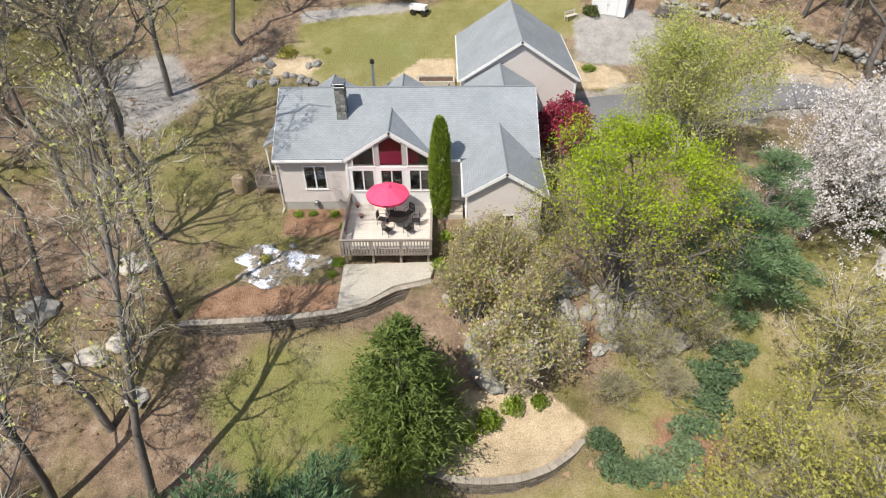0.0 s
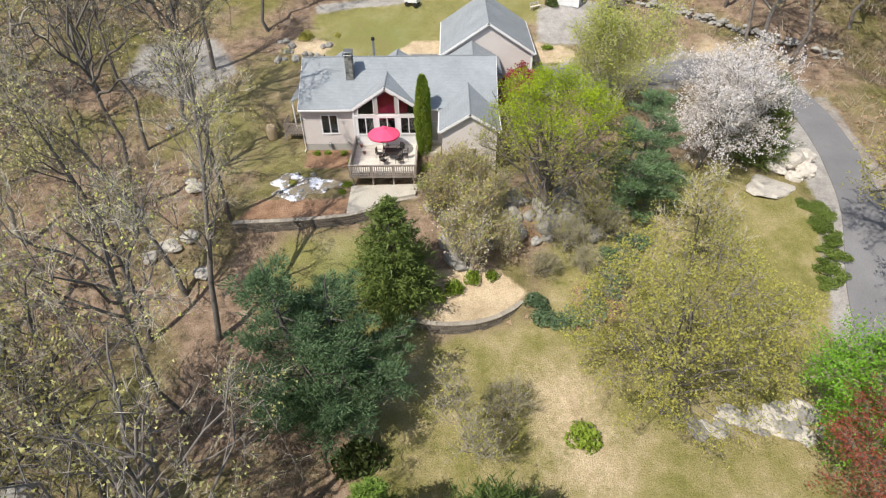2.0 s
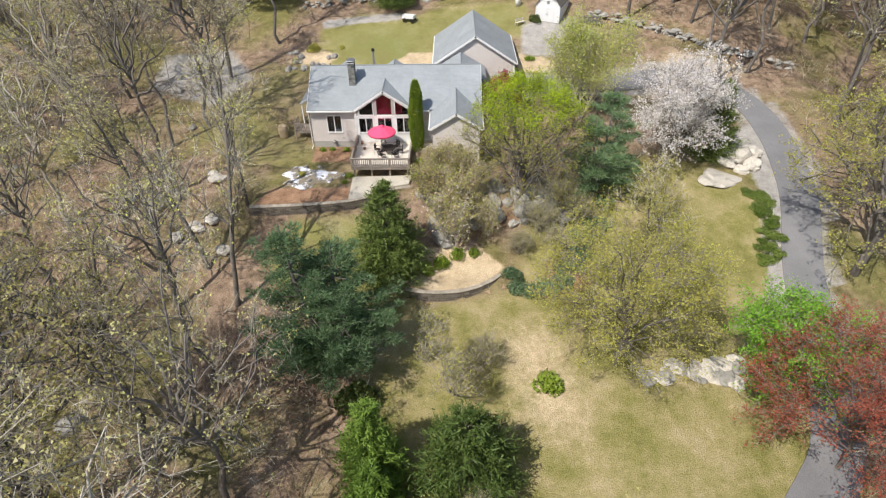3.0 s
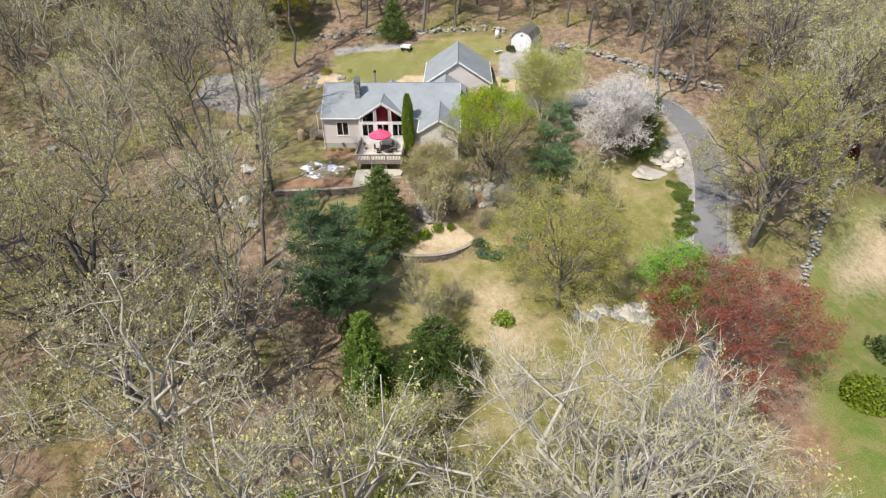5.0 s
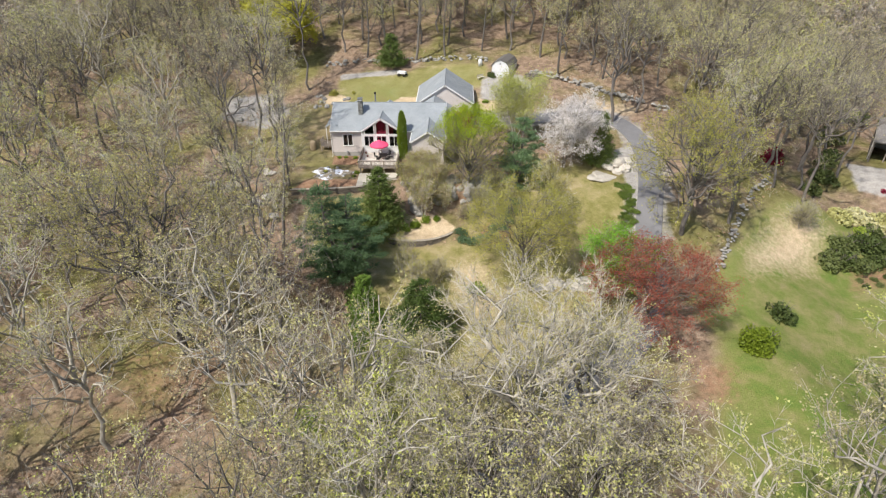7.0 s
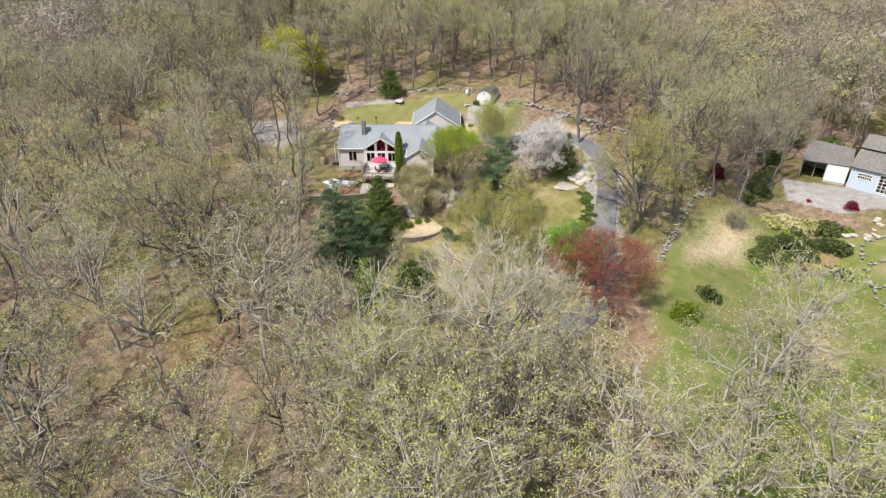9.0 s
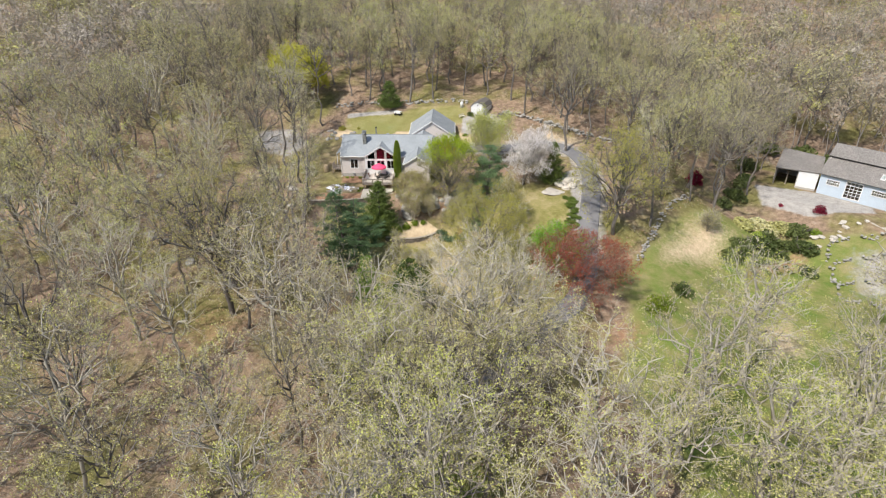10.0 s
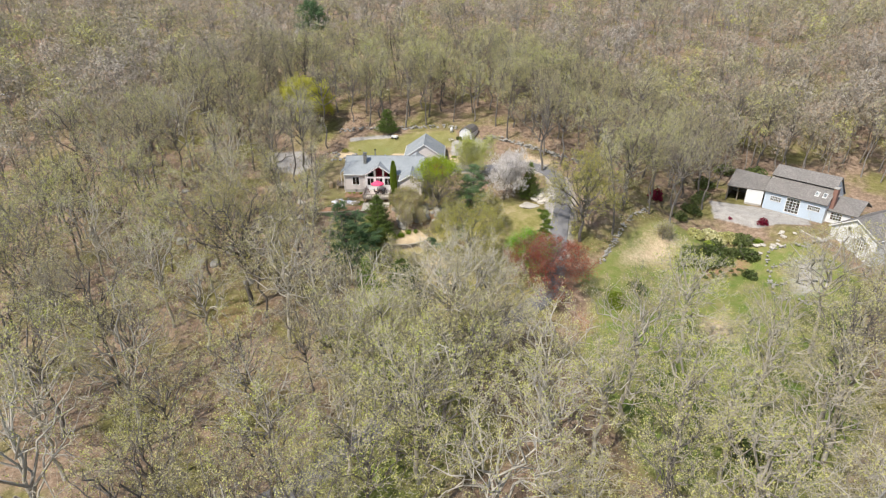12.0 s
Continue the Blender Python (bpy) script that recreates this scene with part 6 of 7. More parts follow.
def conifer(seed, height, radius, leaf, layers=26, per=7, spray=0.55, needles=14, droop=0.25, first=0.06, power=0.9, gap=0.0, size=0.16):
    """Trunk, and a crown of whorled boughs set with needle sprays."""
    rng = np.random.default_rng(seed)
    trunk, crown = Cloud(), Cloud()
    trunk.tube([(0, 0, -0.3), (0, 0, height * 0.5), (0, 0, height * 0.97)], [height * 0.018, height * 0.011, 0.02], 7)
    for k in range(layers):
        s = first + (1 - first) * (k + rng.uniform(-0.3, 0.3)) / layers
        s = min(max(s, first * 0.5), 0.985)
        z = height * s
        reach = radius * (1 - s) ** power * rng.uniform(0.85, 1.1) + 0.12
        m = max(4, int(per * (0.5 + 0.7 * (1 - s))))
        for j in range(m):
            if rng.random() < gap:
                continue
            a = 2 * math.pi * (j + rng.random() * 0.8) / m + k * 1.3
            r = reach * rng.uniform(0.65, 1.12)
            out = np.array((math.cos(a), math.sin(a), 0.25 - droop * rng.uniform(0.4, 1.3)))
            i = np.linspace(0, 1, 4)
            pts = np.array((0, 0, z)) + out * r * i[:, None] + UP * (0.12 * r * i ** 2)[:, None]
            trunk.loose(np.stack([pts[:1] - UP * 0.03, pts[:1] + UP * 0.03, pts[-1:]], 1))
            n = max(5, int(needles * 1.7 * (0.35 + 1.1 * r / radius)))
            q = rng.uniform(0.2, 1.0, n) ** 0.7
            at = np.array((0, 0, z)) + out * (r * q)[:, None] + UP * (0.12 * r * q ** 2)[:, None] + rng.normal(0, 0.08 + 0.07 * r, (n, 3)) * np.array((1, 1, 0.6))
            way = unit(out + rng.normal(0, 0.75, (n, 3)) + np.array((0, 0, 0.15)))
            crown.loose(slivers(rng, at - way * spray * 0.3, way, spray * rng.uniform(0.5, 1.1, n), size * 0.62 * rng.uniform(0.6, 1.3, n)), 0)
    q = rng.uniform(0, 1, 30)
    at = np.stack([rng.normal(0, 0.05, 30), rng.normal(0, 0.05, 30), height * (0.9 + 0.1 * q)], -1)
    crown.loose(slivers(rng, at, unit(rng.normal(0, 0.5, (30, 3)) + UP), np.full(30, spray * 0.7), size * 0.7), 0)
    return trunk.mesh("trunk", [BARK], True), crown.mesh("crown", [leaf])


def white_pine(seed, height, radius, leaf, leaders):
    """An open pine: several leaders, long uneven boughs, and needles in flat tufts with gaps between."""
    rng = np.random.default_rng(seed)
    trunk, crown = Cloud(), Cloud()
    for dx, dy, tall in leaders:
        tip = np.array((dx, dy, height * tall))
        stem = np.array(((0, 0, -0.3), (dx * 0.25, dy * 0.25, height * tall * 0.25), (dx * 0.8, dy * 0.8, height * tall * 0.6), tip))
        trunk.tube(stem, np.array((1.0, 0.75, 0.45, 0.1)) * height * 0.02, 7)
        whorls = int(height * tall / 0.85)
        for k in range(whorls):
            s = 0.1 + 0.88 * (k + rng.uniform(-0.3, 0.3)) / whorls
            root = np.array([np.interp(s, (0, 0.25, 0.6, 1.0), stem[:, a]) for a in range(3)])
            for j in range(5):
                if rng.random() < 0.2:
                    continue
                a = 2 * math.pi * (j + rng.random()) / 5 + k
                r = radius * (0.22 + 0.78 * math.sin(math.pi * min(0.2 + 0.85 * s, 1.0)) ** 0.8) * rng.uniform(0.45, 1.05) * (1 - 0.55 * max(s - 0.6, 0) / 0.4) * (0.75 + 0.25 * tall)
                out = np.array((math.cos(a), math.sin(a), rng.uniform(-0.12, 0.25)))
                u = np.linspace(0, 1, 4)[:, None]
                bough = root + out * r * u + UP * 0.16 * r * u ** 2
                trunk.tube(bough, 0.05 * (1.2 - 0.9 * u[:, 0]), 3)
                for _ in range(max(3, int(r * 2.3))):
                    q = rng.uniform(0.35, 1.0)
                    at = root + out * r * q + UP * 0.16 * r * q * q + rng.normal(0, 0.26, 3) * np.array((1, 1, 0.35))
                    n = 54
                    size = rng.uniform(0.4, 0.72)
                    spot = at + unit(rng.normal(size=(n, 3))) * rng.uniform(0, 1, (n, 1)) ** 0.5 * size * np.array((1, 1, 0.34))
                    way = unit((spot - at) * 1.2 + out * 0.35 + rng.normal(0, 0.3, (n, 3)) + UP * 0.35)
                    crown.loose(slivers(rng, spot, way, rng.uniform(0.18, 0.38, n), rng.uniform(0.05, 0.1, n)), 0)
    return trunk.mesh("trunk", [BARK], True), crown.mesh("crown", [leaf])


def column_conifer(seed, height, radius, leaf, n=9000):
    """A narrow column of upright flat sprays, rounded at the top."""
    rng = np.random.default_rng(seed)
    trunk, crown = Cloud(), Cloud()
    trunk.tube([(0, 0, -0.3), (0, 0, height * 0.9)], [0.12, 0.03], 7)
    z, a = rng.uniform(0.02, 1.0, n) ** 0.85, rng.uniform(0, 2 * math.pi, n)
    r = radius * np.minimum(1.0, 0.78 + 0.9 * z) * np.sqrt(np.maximum(0, 1 - np.maximum(0, (z - 0.45) / 0.56) ** 2.2))
    r = r * (0.9 + 0.1 * np.sin(a * 3 + z * 9) + 0.06 * np.sin(a * 7 - z * 23)) * rng.uniform(0.72, 1.0, n) ** 0.5
    at = np.stack([np.cos(a) * r, np.sin(a) * r, z * height], -1)
    way = unit(np.stack([np.cos(a) * 0.45, np.sin(a) * 0.45, np.full(n, 1.0)], -1) + rng.normal(0, 0.25, (n, 3)))
    crown.loose(slivers(rng, at - way * 0.1, way, rng.uniform(0.16, 0.34, n), rng.uniform(0.06, 0.13, n)), 0)
    return trunk.mesh("trunk", [BARK], True), crown.mesh("crown", [leaf])


def shrub_mesh(seed, rx, ry, rz, leaf, n=900, size=0.13, stems=9, lumps=9):
    """Stems and an uneven mass of leaves made of overlapping lumps."""
    rng = np.random.default_rng(seed)
    stem, crown = Cloud(), Cloud()
    for k in range(stems):
        a = rng.uniform(0, 6.28)
        tip = np.array((math.cos(a) * rx * 0.6, math.sin(a) * ry * 0.6, rz * rng.uniform(0.6, 0.95)))
        stem.tube([(0.1 * math.cos(a), 0.1 * math.sin(a), -0.15), tip * 0.5 + rng.normal(0, 0.05, 3), tip], [0.03, 0.02, 0.008], 4)
    c = unit(rng.normal(size=(lumps, 3))) * rng.uniform(0.25, 0.62, (lumps, 1))
    c[:, 2] = np.abs(c[:, 2]) * 0.9
    i = rng.integers(0, lumps, n)
    p = c[i] + unit(rng.normal(size=(n, 3))) * (rng.uniform(0.5, 1.0, (n, 1)) ** 0.4) * 0.42
    p = p * np.array((rx, ry, rz)) * 1.05
    p[:, 2] = np.abs(p[:, 2]) + 0.02
    crown.loose(flakes(rng, p, size), 0)
    return stem.mesh("stem", [BARK], True), crown.mesh("foliage", [leaf])


PLANTS = {}


def plant(key, meshes, x, y, label, category="tree", scale=1.0, turn=0.0, group="", name="tree", stretch=1.0, z=None, parts=("trunk", "crown")):
    """Stands a copy of a kind of plant on the ground; copies share their meshes."""
    o = thing(name, label, category, (x, y, (float(land(x, y)) if z is None else z) - 0.03), group)
    o.rotation_euler, o.scale = (0, 0, turn), (scale, scale, scale * stretch)
    for nm, me in zip(parts, meshes):
        part(nm, me, None, o)
    PLANTS.setdefault(key, []).append((x, y))
    return o


# single garden trees
BIGSPRUCE = conifer(1, 9.9, 3.7, SPRUCE, 34, 11, 0.5, 36, 0.15, 0.02, 0.62, 0.1, 0.16)
plant("conifer", BIGSPRUCE, 9.0, -15.6, "dense dark green spruce beside the straw bed", "spruce", name="spruce_tree")
SHAGPINE = white_pine(2, 14.2, 5.5, PINE, ((-1.6, -0.4, 1.0), (1.3, 0.8, 0.86), (2.4, -1.6, 0.66)))
plant("conifer", SHAGPINE, 4.9, -24.5, "broad shaggy blue-green pine at the lawn edge", "pine", name="pine_tree")
EASTPINE = white_pine(3, 10.6, 4.1, PINE, ((0.2, 0.2, 1.0), (-1.3, -0.7, 0.8)))
plant("conifer", EASTPINE, 28.3, -8.2, "blue-green pine beside the yellow-green maple", "pine", name="pine_tree")
LOWSPRUCE = conifer(4, 8.4, 4.1, SPRUCE, 26, 10, 0.6, 38, 0.15, 0.03, 0.6, 0.22, 0.17)
plant("conifer", LOWSPRUCE, 15.4, -34.0, "dark green spruce with broad boughs at the lower lawn", "spruce", name="spruce_tree")
plant("conifer", conifer(5, 8.2, 2.3, CEDAR, 26, 9, 0.5, 34, 0.1, 0.02, 0.5, 0.1), 9.2, -33.4, "narrow bright green cedar at the wood edge", "cedar", name="cedar_tree")
plant("conifer", conifer(15, 6.0, 2.0, CEDAR, 22, 9, 0.5, 30, 0.1, 0.02, 0.5, 0.1), 9.6, -36.2, "short bright green cedar at the wood edge", "cedar", name="cedar_tree")
plant("conifer", conifer(6, 8.2, 2.7, SPRUCE, 24, 9, 0.5, 26, 0.15, 0.02, 0.7), 41.0, -1.8, "dark conifer behind the blossom tree", "spruce", name="spruce_tree")
plant("conifer", conifer(7, 6.3, 3.1, SPRUCE, 22, 9, 0.5, 30, 0.15, 0.02, 0.55, 0.15), 6.6, 29.4, "dark green conifer at the back of the lawn", "spruce", name="spruce_tree")
plant("conifer", column_conifer(8, 7.7, 0.78, ARBOR), 10.95, -0.55, "tall narrow bright green arborvitae beside the deck", "arborvitae", name="arborvitae")
plant("conifer", conifer(9, 18.0, 7.5, PINE, 18, 9, 1.0, 40, -0.1, 0.5, 0.45, 0.15, 0.36), -23.0, 80, "tall dark pine rising above the back woods", "pine", name="pine_tree", scale=1.1)

MAPLE = broadleaf(31, 12.6, 6.1, (18, 9, 7), BARK, TWIG, LIME, 8, 0.65, 0.026, 9.0, 0.12, 0.25, first=0.1, lower=OLIVE, line=0.75, dome=0.52, thick=0.24)
plant("leafy", MAPLE, 20.9, -8.8, "multi-stemmed maple with lime green young leaves", "maple", name="maple_tree", scale=0.95)
FRESHTREE = broadleaf(32, 13.0, 4.6, (13, 7, 5), PALEBARK, TWIG, FRESH, 5, 0.7, 0.024, 4.2, 0.13, 0.28, lift=0.6, first=0.12, stems=3)
plant("leafy", FRESHTREE, 28.6, 4.2, "upright tree with thin fresh green leaves by the drive", "tree", scale=1.0)
BLOOM = broadleaf(33, 11.0, 4.9, (10, 7, 5), BARK, TWIG, BLOSSOM, 6, 0.75, 0.03, 4.4, 0.12, 0.1, lift=0.35, first=0.12, stems=4, wob=0.2)
plant("leafy", BLOOM, 35.2, -3.0, "white blossoming cherry tree beside the driveway", "cherry tree", name="cherry_tree", scale=1.0)
REDMAPLE = broadleaf(34, 4.0, 1.7, (10, 6, 5), BARK, TWIG, MAROON, 8, 0.35, 0.03, 2.2, 0.17, 0.1, lift=0.2, first=0.1, stems=2)
plant("leafy", REDMAPLE, 20.7, 7.2, "small maroon-leaved japanese maple by the garage", "maple", name="maple_tree", scale=1.15)
OLIVETREE = broadleaf(35, 13.5, 6.4, (14, 9, 6), BARK, TWIG, OLIVE, 8, 0.8, 0.024, 4.6, 0.12, 0.24, first=0.15, dome=0.55)
plant("leafy", OLIVETREE, 27.5, -24.4, "wide tree hazy with olive yellow buds on the lawn", "tree", scale=1.05)
plant("leafy", broadleaf(45, 8.6, 3.4, (11, 6, 5), BARK, TWIG, RUSSETBUD, 8, 0.7, 0.026, 1.6, 0.12, 0.2, lift=0.4, first=0.15), 31.8, -14.0, "young tree with russet and olive buds", "tree", scale=1.1)
YOUNG = broadleaf(36, 8.6, 2.2, (12, 5, 4), PALEBARK, TWIG, OLIVE, 5, 0.6, 0.022, 1.0, 0.1, 0.12, lift=0.7, first=0.15, stems=2)
plant("leafy", YOUNG, 14.4, -26.8, "slender young tree with sparse yellow buds on the lawn", "tree", scale=1.1)
VIVIDTREE = broadleaf(37, 10.5, 4.2, (12, 7, 5), BARK, TWIG, VIVID, 8, 0.6, 0.03, 3.6, 0.15, 0.22, lift=0.25, first=0.1, stems=2)
plant("leafy", VIVIDTREE, 39.2, -25.8, "vivid green leafy tree beside the ledge rocks", "tree", scale=0.98)
RUSTTREE = broadleaf(38, 12.5, 7.4, (16, 9, 7), BARK, TWIG, RUST, 8, 0.7, 0.024, 3.8, 0.13, 0.2, first=0.2, dome=0.5)
plant("leafy", RUSTTREE, 40.9, -32.6, "wide red maple covered in rust red flowers", "maple", name="maple_tree", scale=1.04, stretch=0.86)
WILLOW = broadleaf(39, 8.0, 3.6, (11, 6, 5), PALEBARK, TWIG, FRESH, 9, 1.2, 0.02, 2.0, 0.13, 0.12, lift=0.0, first=0.2, stems=2, droop=0.9)
plant("leafy", WILLOW, 12.0, -42.0, "pale green drooping willow in the glade", "willow", name="willow_tree", scale=0.95)
YELLOWTREE = broadleaf(40, 10.5, 6.6, (14, 8, 6), BARK, TWIG, YELLOWBUD, 5, 0.6, 0.03, 9.0, 0.26, 0.3, first=0.25, dome=0.45)
plant("leafy", YELLOWTREE, -15.4, 33.0, "tree with a bright yellow-green crown in the back woods", "tree", scale=1.15)

# forsythia-like thickets below the deck, with last year's leaves
THICKET = broadleaf(41, 5.6, 1.7, (8, 5), PALEBARK, PALETWIG, RUSSET, 5, 0.9, 0.022, 1.7, 0.14, 0.14, lift=0.9, first=0.15, stems=10, thick=0.13)
for x, y, s, t in ((12.4, -6.4, 0.85, 0.2), (14.2, -6.8, 0.9, 1.2), (16.2, -6.6, 0.85, 2.1), (13.2, -9.2, 0.95, 3.0), (15.2, -10.6, 1.15, 4.2), (13.8, -12.6, 1.2, 5.1), (17.0, -9.0, 0.8, 0.9), (17.8, -12.2, 0.85, 1.9)):
    plant("thicket", THICKET, x, y, "dense thicket of thin stems with russet and yellow-green leaves", "shrub", s, t, "thickets below the house", "shrub", parts=("stem", "foliage"))
BARETHICK = broadleaf(42, 4.0, 2.4, (9, 5), BARK, TWIG, OLIVE, 12, 0.8, 0.022, 0.5, 0.1, 0.12, lift=0.4, first=0.08, stems=7, thick=0.12)
for x, y, s, t in ((22.3, -11.8, 0.8, 0.0), (21.0, -13.6, 0.6, 2.7), (24.8, -9.6, 0.85, 1.0), (24.2, -13.4, 0.6, 2.2), (26.4, -10.6, 0.7, 3.3), (17.0, -24.3, 0.8, 4.0), (4.6, -21.5, 0.6, 1.0), (16.4, -37.2, 0.9, 2.0)):
    plant("thicket", BARETHICK, x, y, "bare brown twiggy shrub on the lawn", "shrub", s, t, "bare shrubs", "shrub", parts=("stem", "foliage"))

ROUND = [shrub_mesh(50 + k, 1, 1, 0.9, SHRUBGREEN, 1100, 0.15) for k in range(3)]
GREENROUND = shrub_mesh(55, 1, 1, 1.0, VIVID, 1100, 0.15)
BIGROUND = shrub_mesh(60, 1, 1, 1.0, YELLOWGREEN, 3200, 0.1, 9, 16)
CREAMROUND = shrub_mesh(56, 1, 1, 0.8, CREAM, 1300, 0.16)
MAROONROUND = shrub_mesh(57, 1, 1, 0.9, MAROON, 800, 0.15)
ARBROUND = shrub_mesh(58, 1, 1, 0.9, ARBOR, 1000, 0.15)
OLIVEROUND = shrub_mesh(59, 1, 1, 0.9, OLIVE, 900, 0.13)


def shrub(mesh, x, y, s, label, group="", turn=0.0, stretch=1.0):
    if x > 60:
        (x, y), s = east(x, y), s * 1.1
    return plant("shrub", mesh, x, y, label, "shrub", s, turn, group, "shrub", stretch, parts=("stem", "foliage"))


shrub(BIGROUND, 53.2, -34.6, 2.9, "large rounded bright green shrub on the east lawn", turn=0.5)
shrub(ROUND[0], 58.8, -28.2, 2.2, "rounded dark green rhododendron on the east lawn", turn=1.2)
shrub(ARBROUND, 22.0, -26.2, 1.5, "rounded green shrub on the lower lawn", turn=0.3)
shrub(ROUND[1], 7.3, -27.6, 2.0, "green shrub at the wood edge beside the pine", turn=2.1, stretch=1.5)
shrub(ROUND[2], 62.5, -66.5, 2.6, "broad yellow-green shrub under the trees", turn=0.4)
shrub(ARBROUND, 5.0, -45.4, 2.6, "broad yellow-green shrub in the mossy glade", turn=0.8, stretch=0.7)
shrub(OLIVEROUND, -0.6, -4.7, 0.7, "brown withered low shrub in the gravel bed", turn=0.8, stretch=0.6)
shrub(OLIVEROUND, 8.2, -44.0, 2.0, "olive yellow shrub in the mossy glade", turn=1.8, stretch=0.7)
shrub(GREENROUND, 64.5, -65.0, 1.6, "bright green shrub under the trees", turn=1.4)
JUNIPERS = [shrub_mesh(70 + k, 1, 1, 0.62, JUNIPER, 1100, 0.15, 6, 12) for k in range(3)]
for k, (x, y, s) in enumerate(((19.9, -15.6, 1.0), (20.4, -16.6, 1.1), (21.7, -17.0, 1.2), (23.1, -16.8, 1.2), (24.3, -16.0, 1.2), (25.2, -14.8, 1.3), (26.2, -13.6, 1.3), (27.0, -12.2, 1.4), (27.9, -11.0, 1.3), (26.0, -12.0, 1.0))):
    shrub(JUNIPERS[k % 3], x, y, s * 1.25, "low spreading blue-green juniper round the mulched bed", "junipers", k, 0.8)
COVER = shrub_mesh(75, 1, 1, 0.6, GROUNDGREEN, 1500, 0.13, 6, 14)
rng = random.Random(31)
for k in range(26):
    shrub(COVER, 43.6 + rng.uniform(-0.9, 1.0) - 0.02 * k, -7.4 - 0.28 * k, rng.uniform(0.6, 1.1), "low dense green ground cover beside the driveway", "ground cover by the drive", k, rng.uniform(0.45, 0.8))
for k, (x, y, s) in enumerate(((-3.5, 20.0, 1.2), (0.2, 20.4, 0.6), (-5.2, 17.2, 0.8))):
    shrub(OLIVEROUND, x, y, s, "olive green shrub in the rock garden", "rock garden shrubs", k)
for k, (x, y, s) in enumerate(((0.9, -0.2, 0.5), (1.9, -0.1, 0.45), (3.4, -0.2, 0.5), (4.2, -1.5, 0.5), (4.3, -5.0, 0.6), (4.0, -6.0, 0.45), (10.9, -5.2, 0.8), (11.3, -2.6, 0.7))):
    shrub(ARBROUND, x, y, s, "small yellow-green border plant by the house", "border plants", k, 0.9)
for k, (x, y, s) in enumerate(((12.3, -15.2, 0.9), (13.6, -14.6, 1.0), (15.0, -13.8, 0.9), (16.5, -13.6, 0.7))):
    shrub(ARBROUND, x, y, s, "wispy yellow-green shrub in the straw bed", "shrubs in the straw bed", k, 1.3)
shrub(ROUND[1], 25.8, 25.2, 1.0, "round green shrub beside the white shed", turn=1.0, stretch=1.3)
shrub(ARBROUND, 24.4, 17.6, 0.9, "small green shrub beside the garage", turn=1.0, stretch=0.6)
# the neighbour's shrub border
for k in range(13):
    a = k / 12
    shrub(ROUND[k % 3], 69.5 + 13 * a + 1.2 * math.sin(k * 2.1), -20.5 + 1.8 * math.sin(k * 1.7) + 2.5 * a, 2.3 + 0.45 * math.sin(k * 3.3), "dark green rhododendron in the neighbour's border", "rhododendron border", k)
for k in range(10):
    shrub(ROUND[k % 3], 72.2 + (k % 5) * 1.7, -23.4 - (k // 5) * 1.6 - 0.3 * math.sin(k), 0.65, "small clipped green shrub ball in bare soil", "clipped shrub balls", k)
shrub(ROUND[0], 80.0, -25.6, 1.9, "dark evergreen shrub at the border's end", turn=0.6)
for k, (x, y, s) in enumerate(((74.2, -13.0, 2.4), (77.0, -12.0, 2.7), (79.8, -13.8, 2.7), (77.6, -15.2, 2.2))):
    shrub(CREAMROUND, x, y, s, "cream and yellow flowering shrub by the terrace", "flowering shrubs", k)
shrub(ARBROUND, 84.8, -17.0, 1.2, "yellow-green shrub beside the terrace", turn=0.6)
shrub(ARBROUND, 75.4, -16.2, 1.4, "yellow-green shrub in the border", turn=2.6)
shrub(MAROONROUND, 87.6, -12.2, 1.5, "maroon japanese maple shrub on the stone terrace", turn=0.2)
shrub(MAROONROUND, 82.6, -8.4, 0.6, "small red shrub in a terrace bed", turn=0.9)
for k, (x, y, s) in enumerate(((79.5, 1.0, 2.4), (76.5, -3.2, 2.6), (84.0, 9.0, 3.0), (97.0, 14.0, 3.4), (90.0, 15.0, 3.0), (73.0, -6.0, 2.0), (81.5, 3.4, 2.2), (103.0, 11.0, 3.0))):
    shrub(ROUND[k % 3], x, y, s, "dark green rhododendron under the trees by the barn", "rhododendrons by the barn", k)
shrub(MAROONROUND, 70.0, 1.0, 2.2, "maroon shrub at the edge of the east wood", turn=0.2, stretch=1.3)
shrub(BARETHICK, 66.5, -15.5, 0.9, "bare brown shrub on the neighbour's slope", turn=0.2)

# ---- the woods ----
TREES = [broadleaf(100 + k, (22.5, 21.0, 21.5, 20.0, 22.5, 20.5, 23.0, 19.5)[k], (8.2, 7.8, 7.4, 7.0, 8.4, 6.8, 5.2, 6.6)[k], (11, 6, 5) if k != 6 else (10, 5, 5), PALEBARK if k in (1, 4) else BARK, TWIG, BUDS, 7, 1.0, 0.032,
                   (0.8, 1.0, 1.5, 1.3, 0.9, 1.5, 0.8, 1.3)[k], 0.16, 0.17, first=(0.34, 0.36, 0.42, 0.4, 0.3, 0.4, 0.5, 0.36)[k], wob=0.24, clump=3, thick=(0.3, 0.27, 0.25, 0.27, 0.32, 0.25, 0.21, 0.24)[k],
                   dome=(0.42, 0.4, 0.38, 0.42, 0.44, 0.4, 0.36, 0.44)[k]) for k in range(8)]
TREES += [broadleaf(140 + k, (22.0, 20.0)[k], (5.6, 6.2)[k], (10, 6, 5), BARK, TWIG, BUDS, 8, 1.0, 0.028, (0.45, 0.6)[k], 0.14, 0.2, first=(0.5, 0.45)[k], wob=0.2, clump=3, thick=(0.22, 0.25)[k], dome=0.42) for k in range(2)]
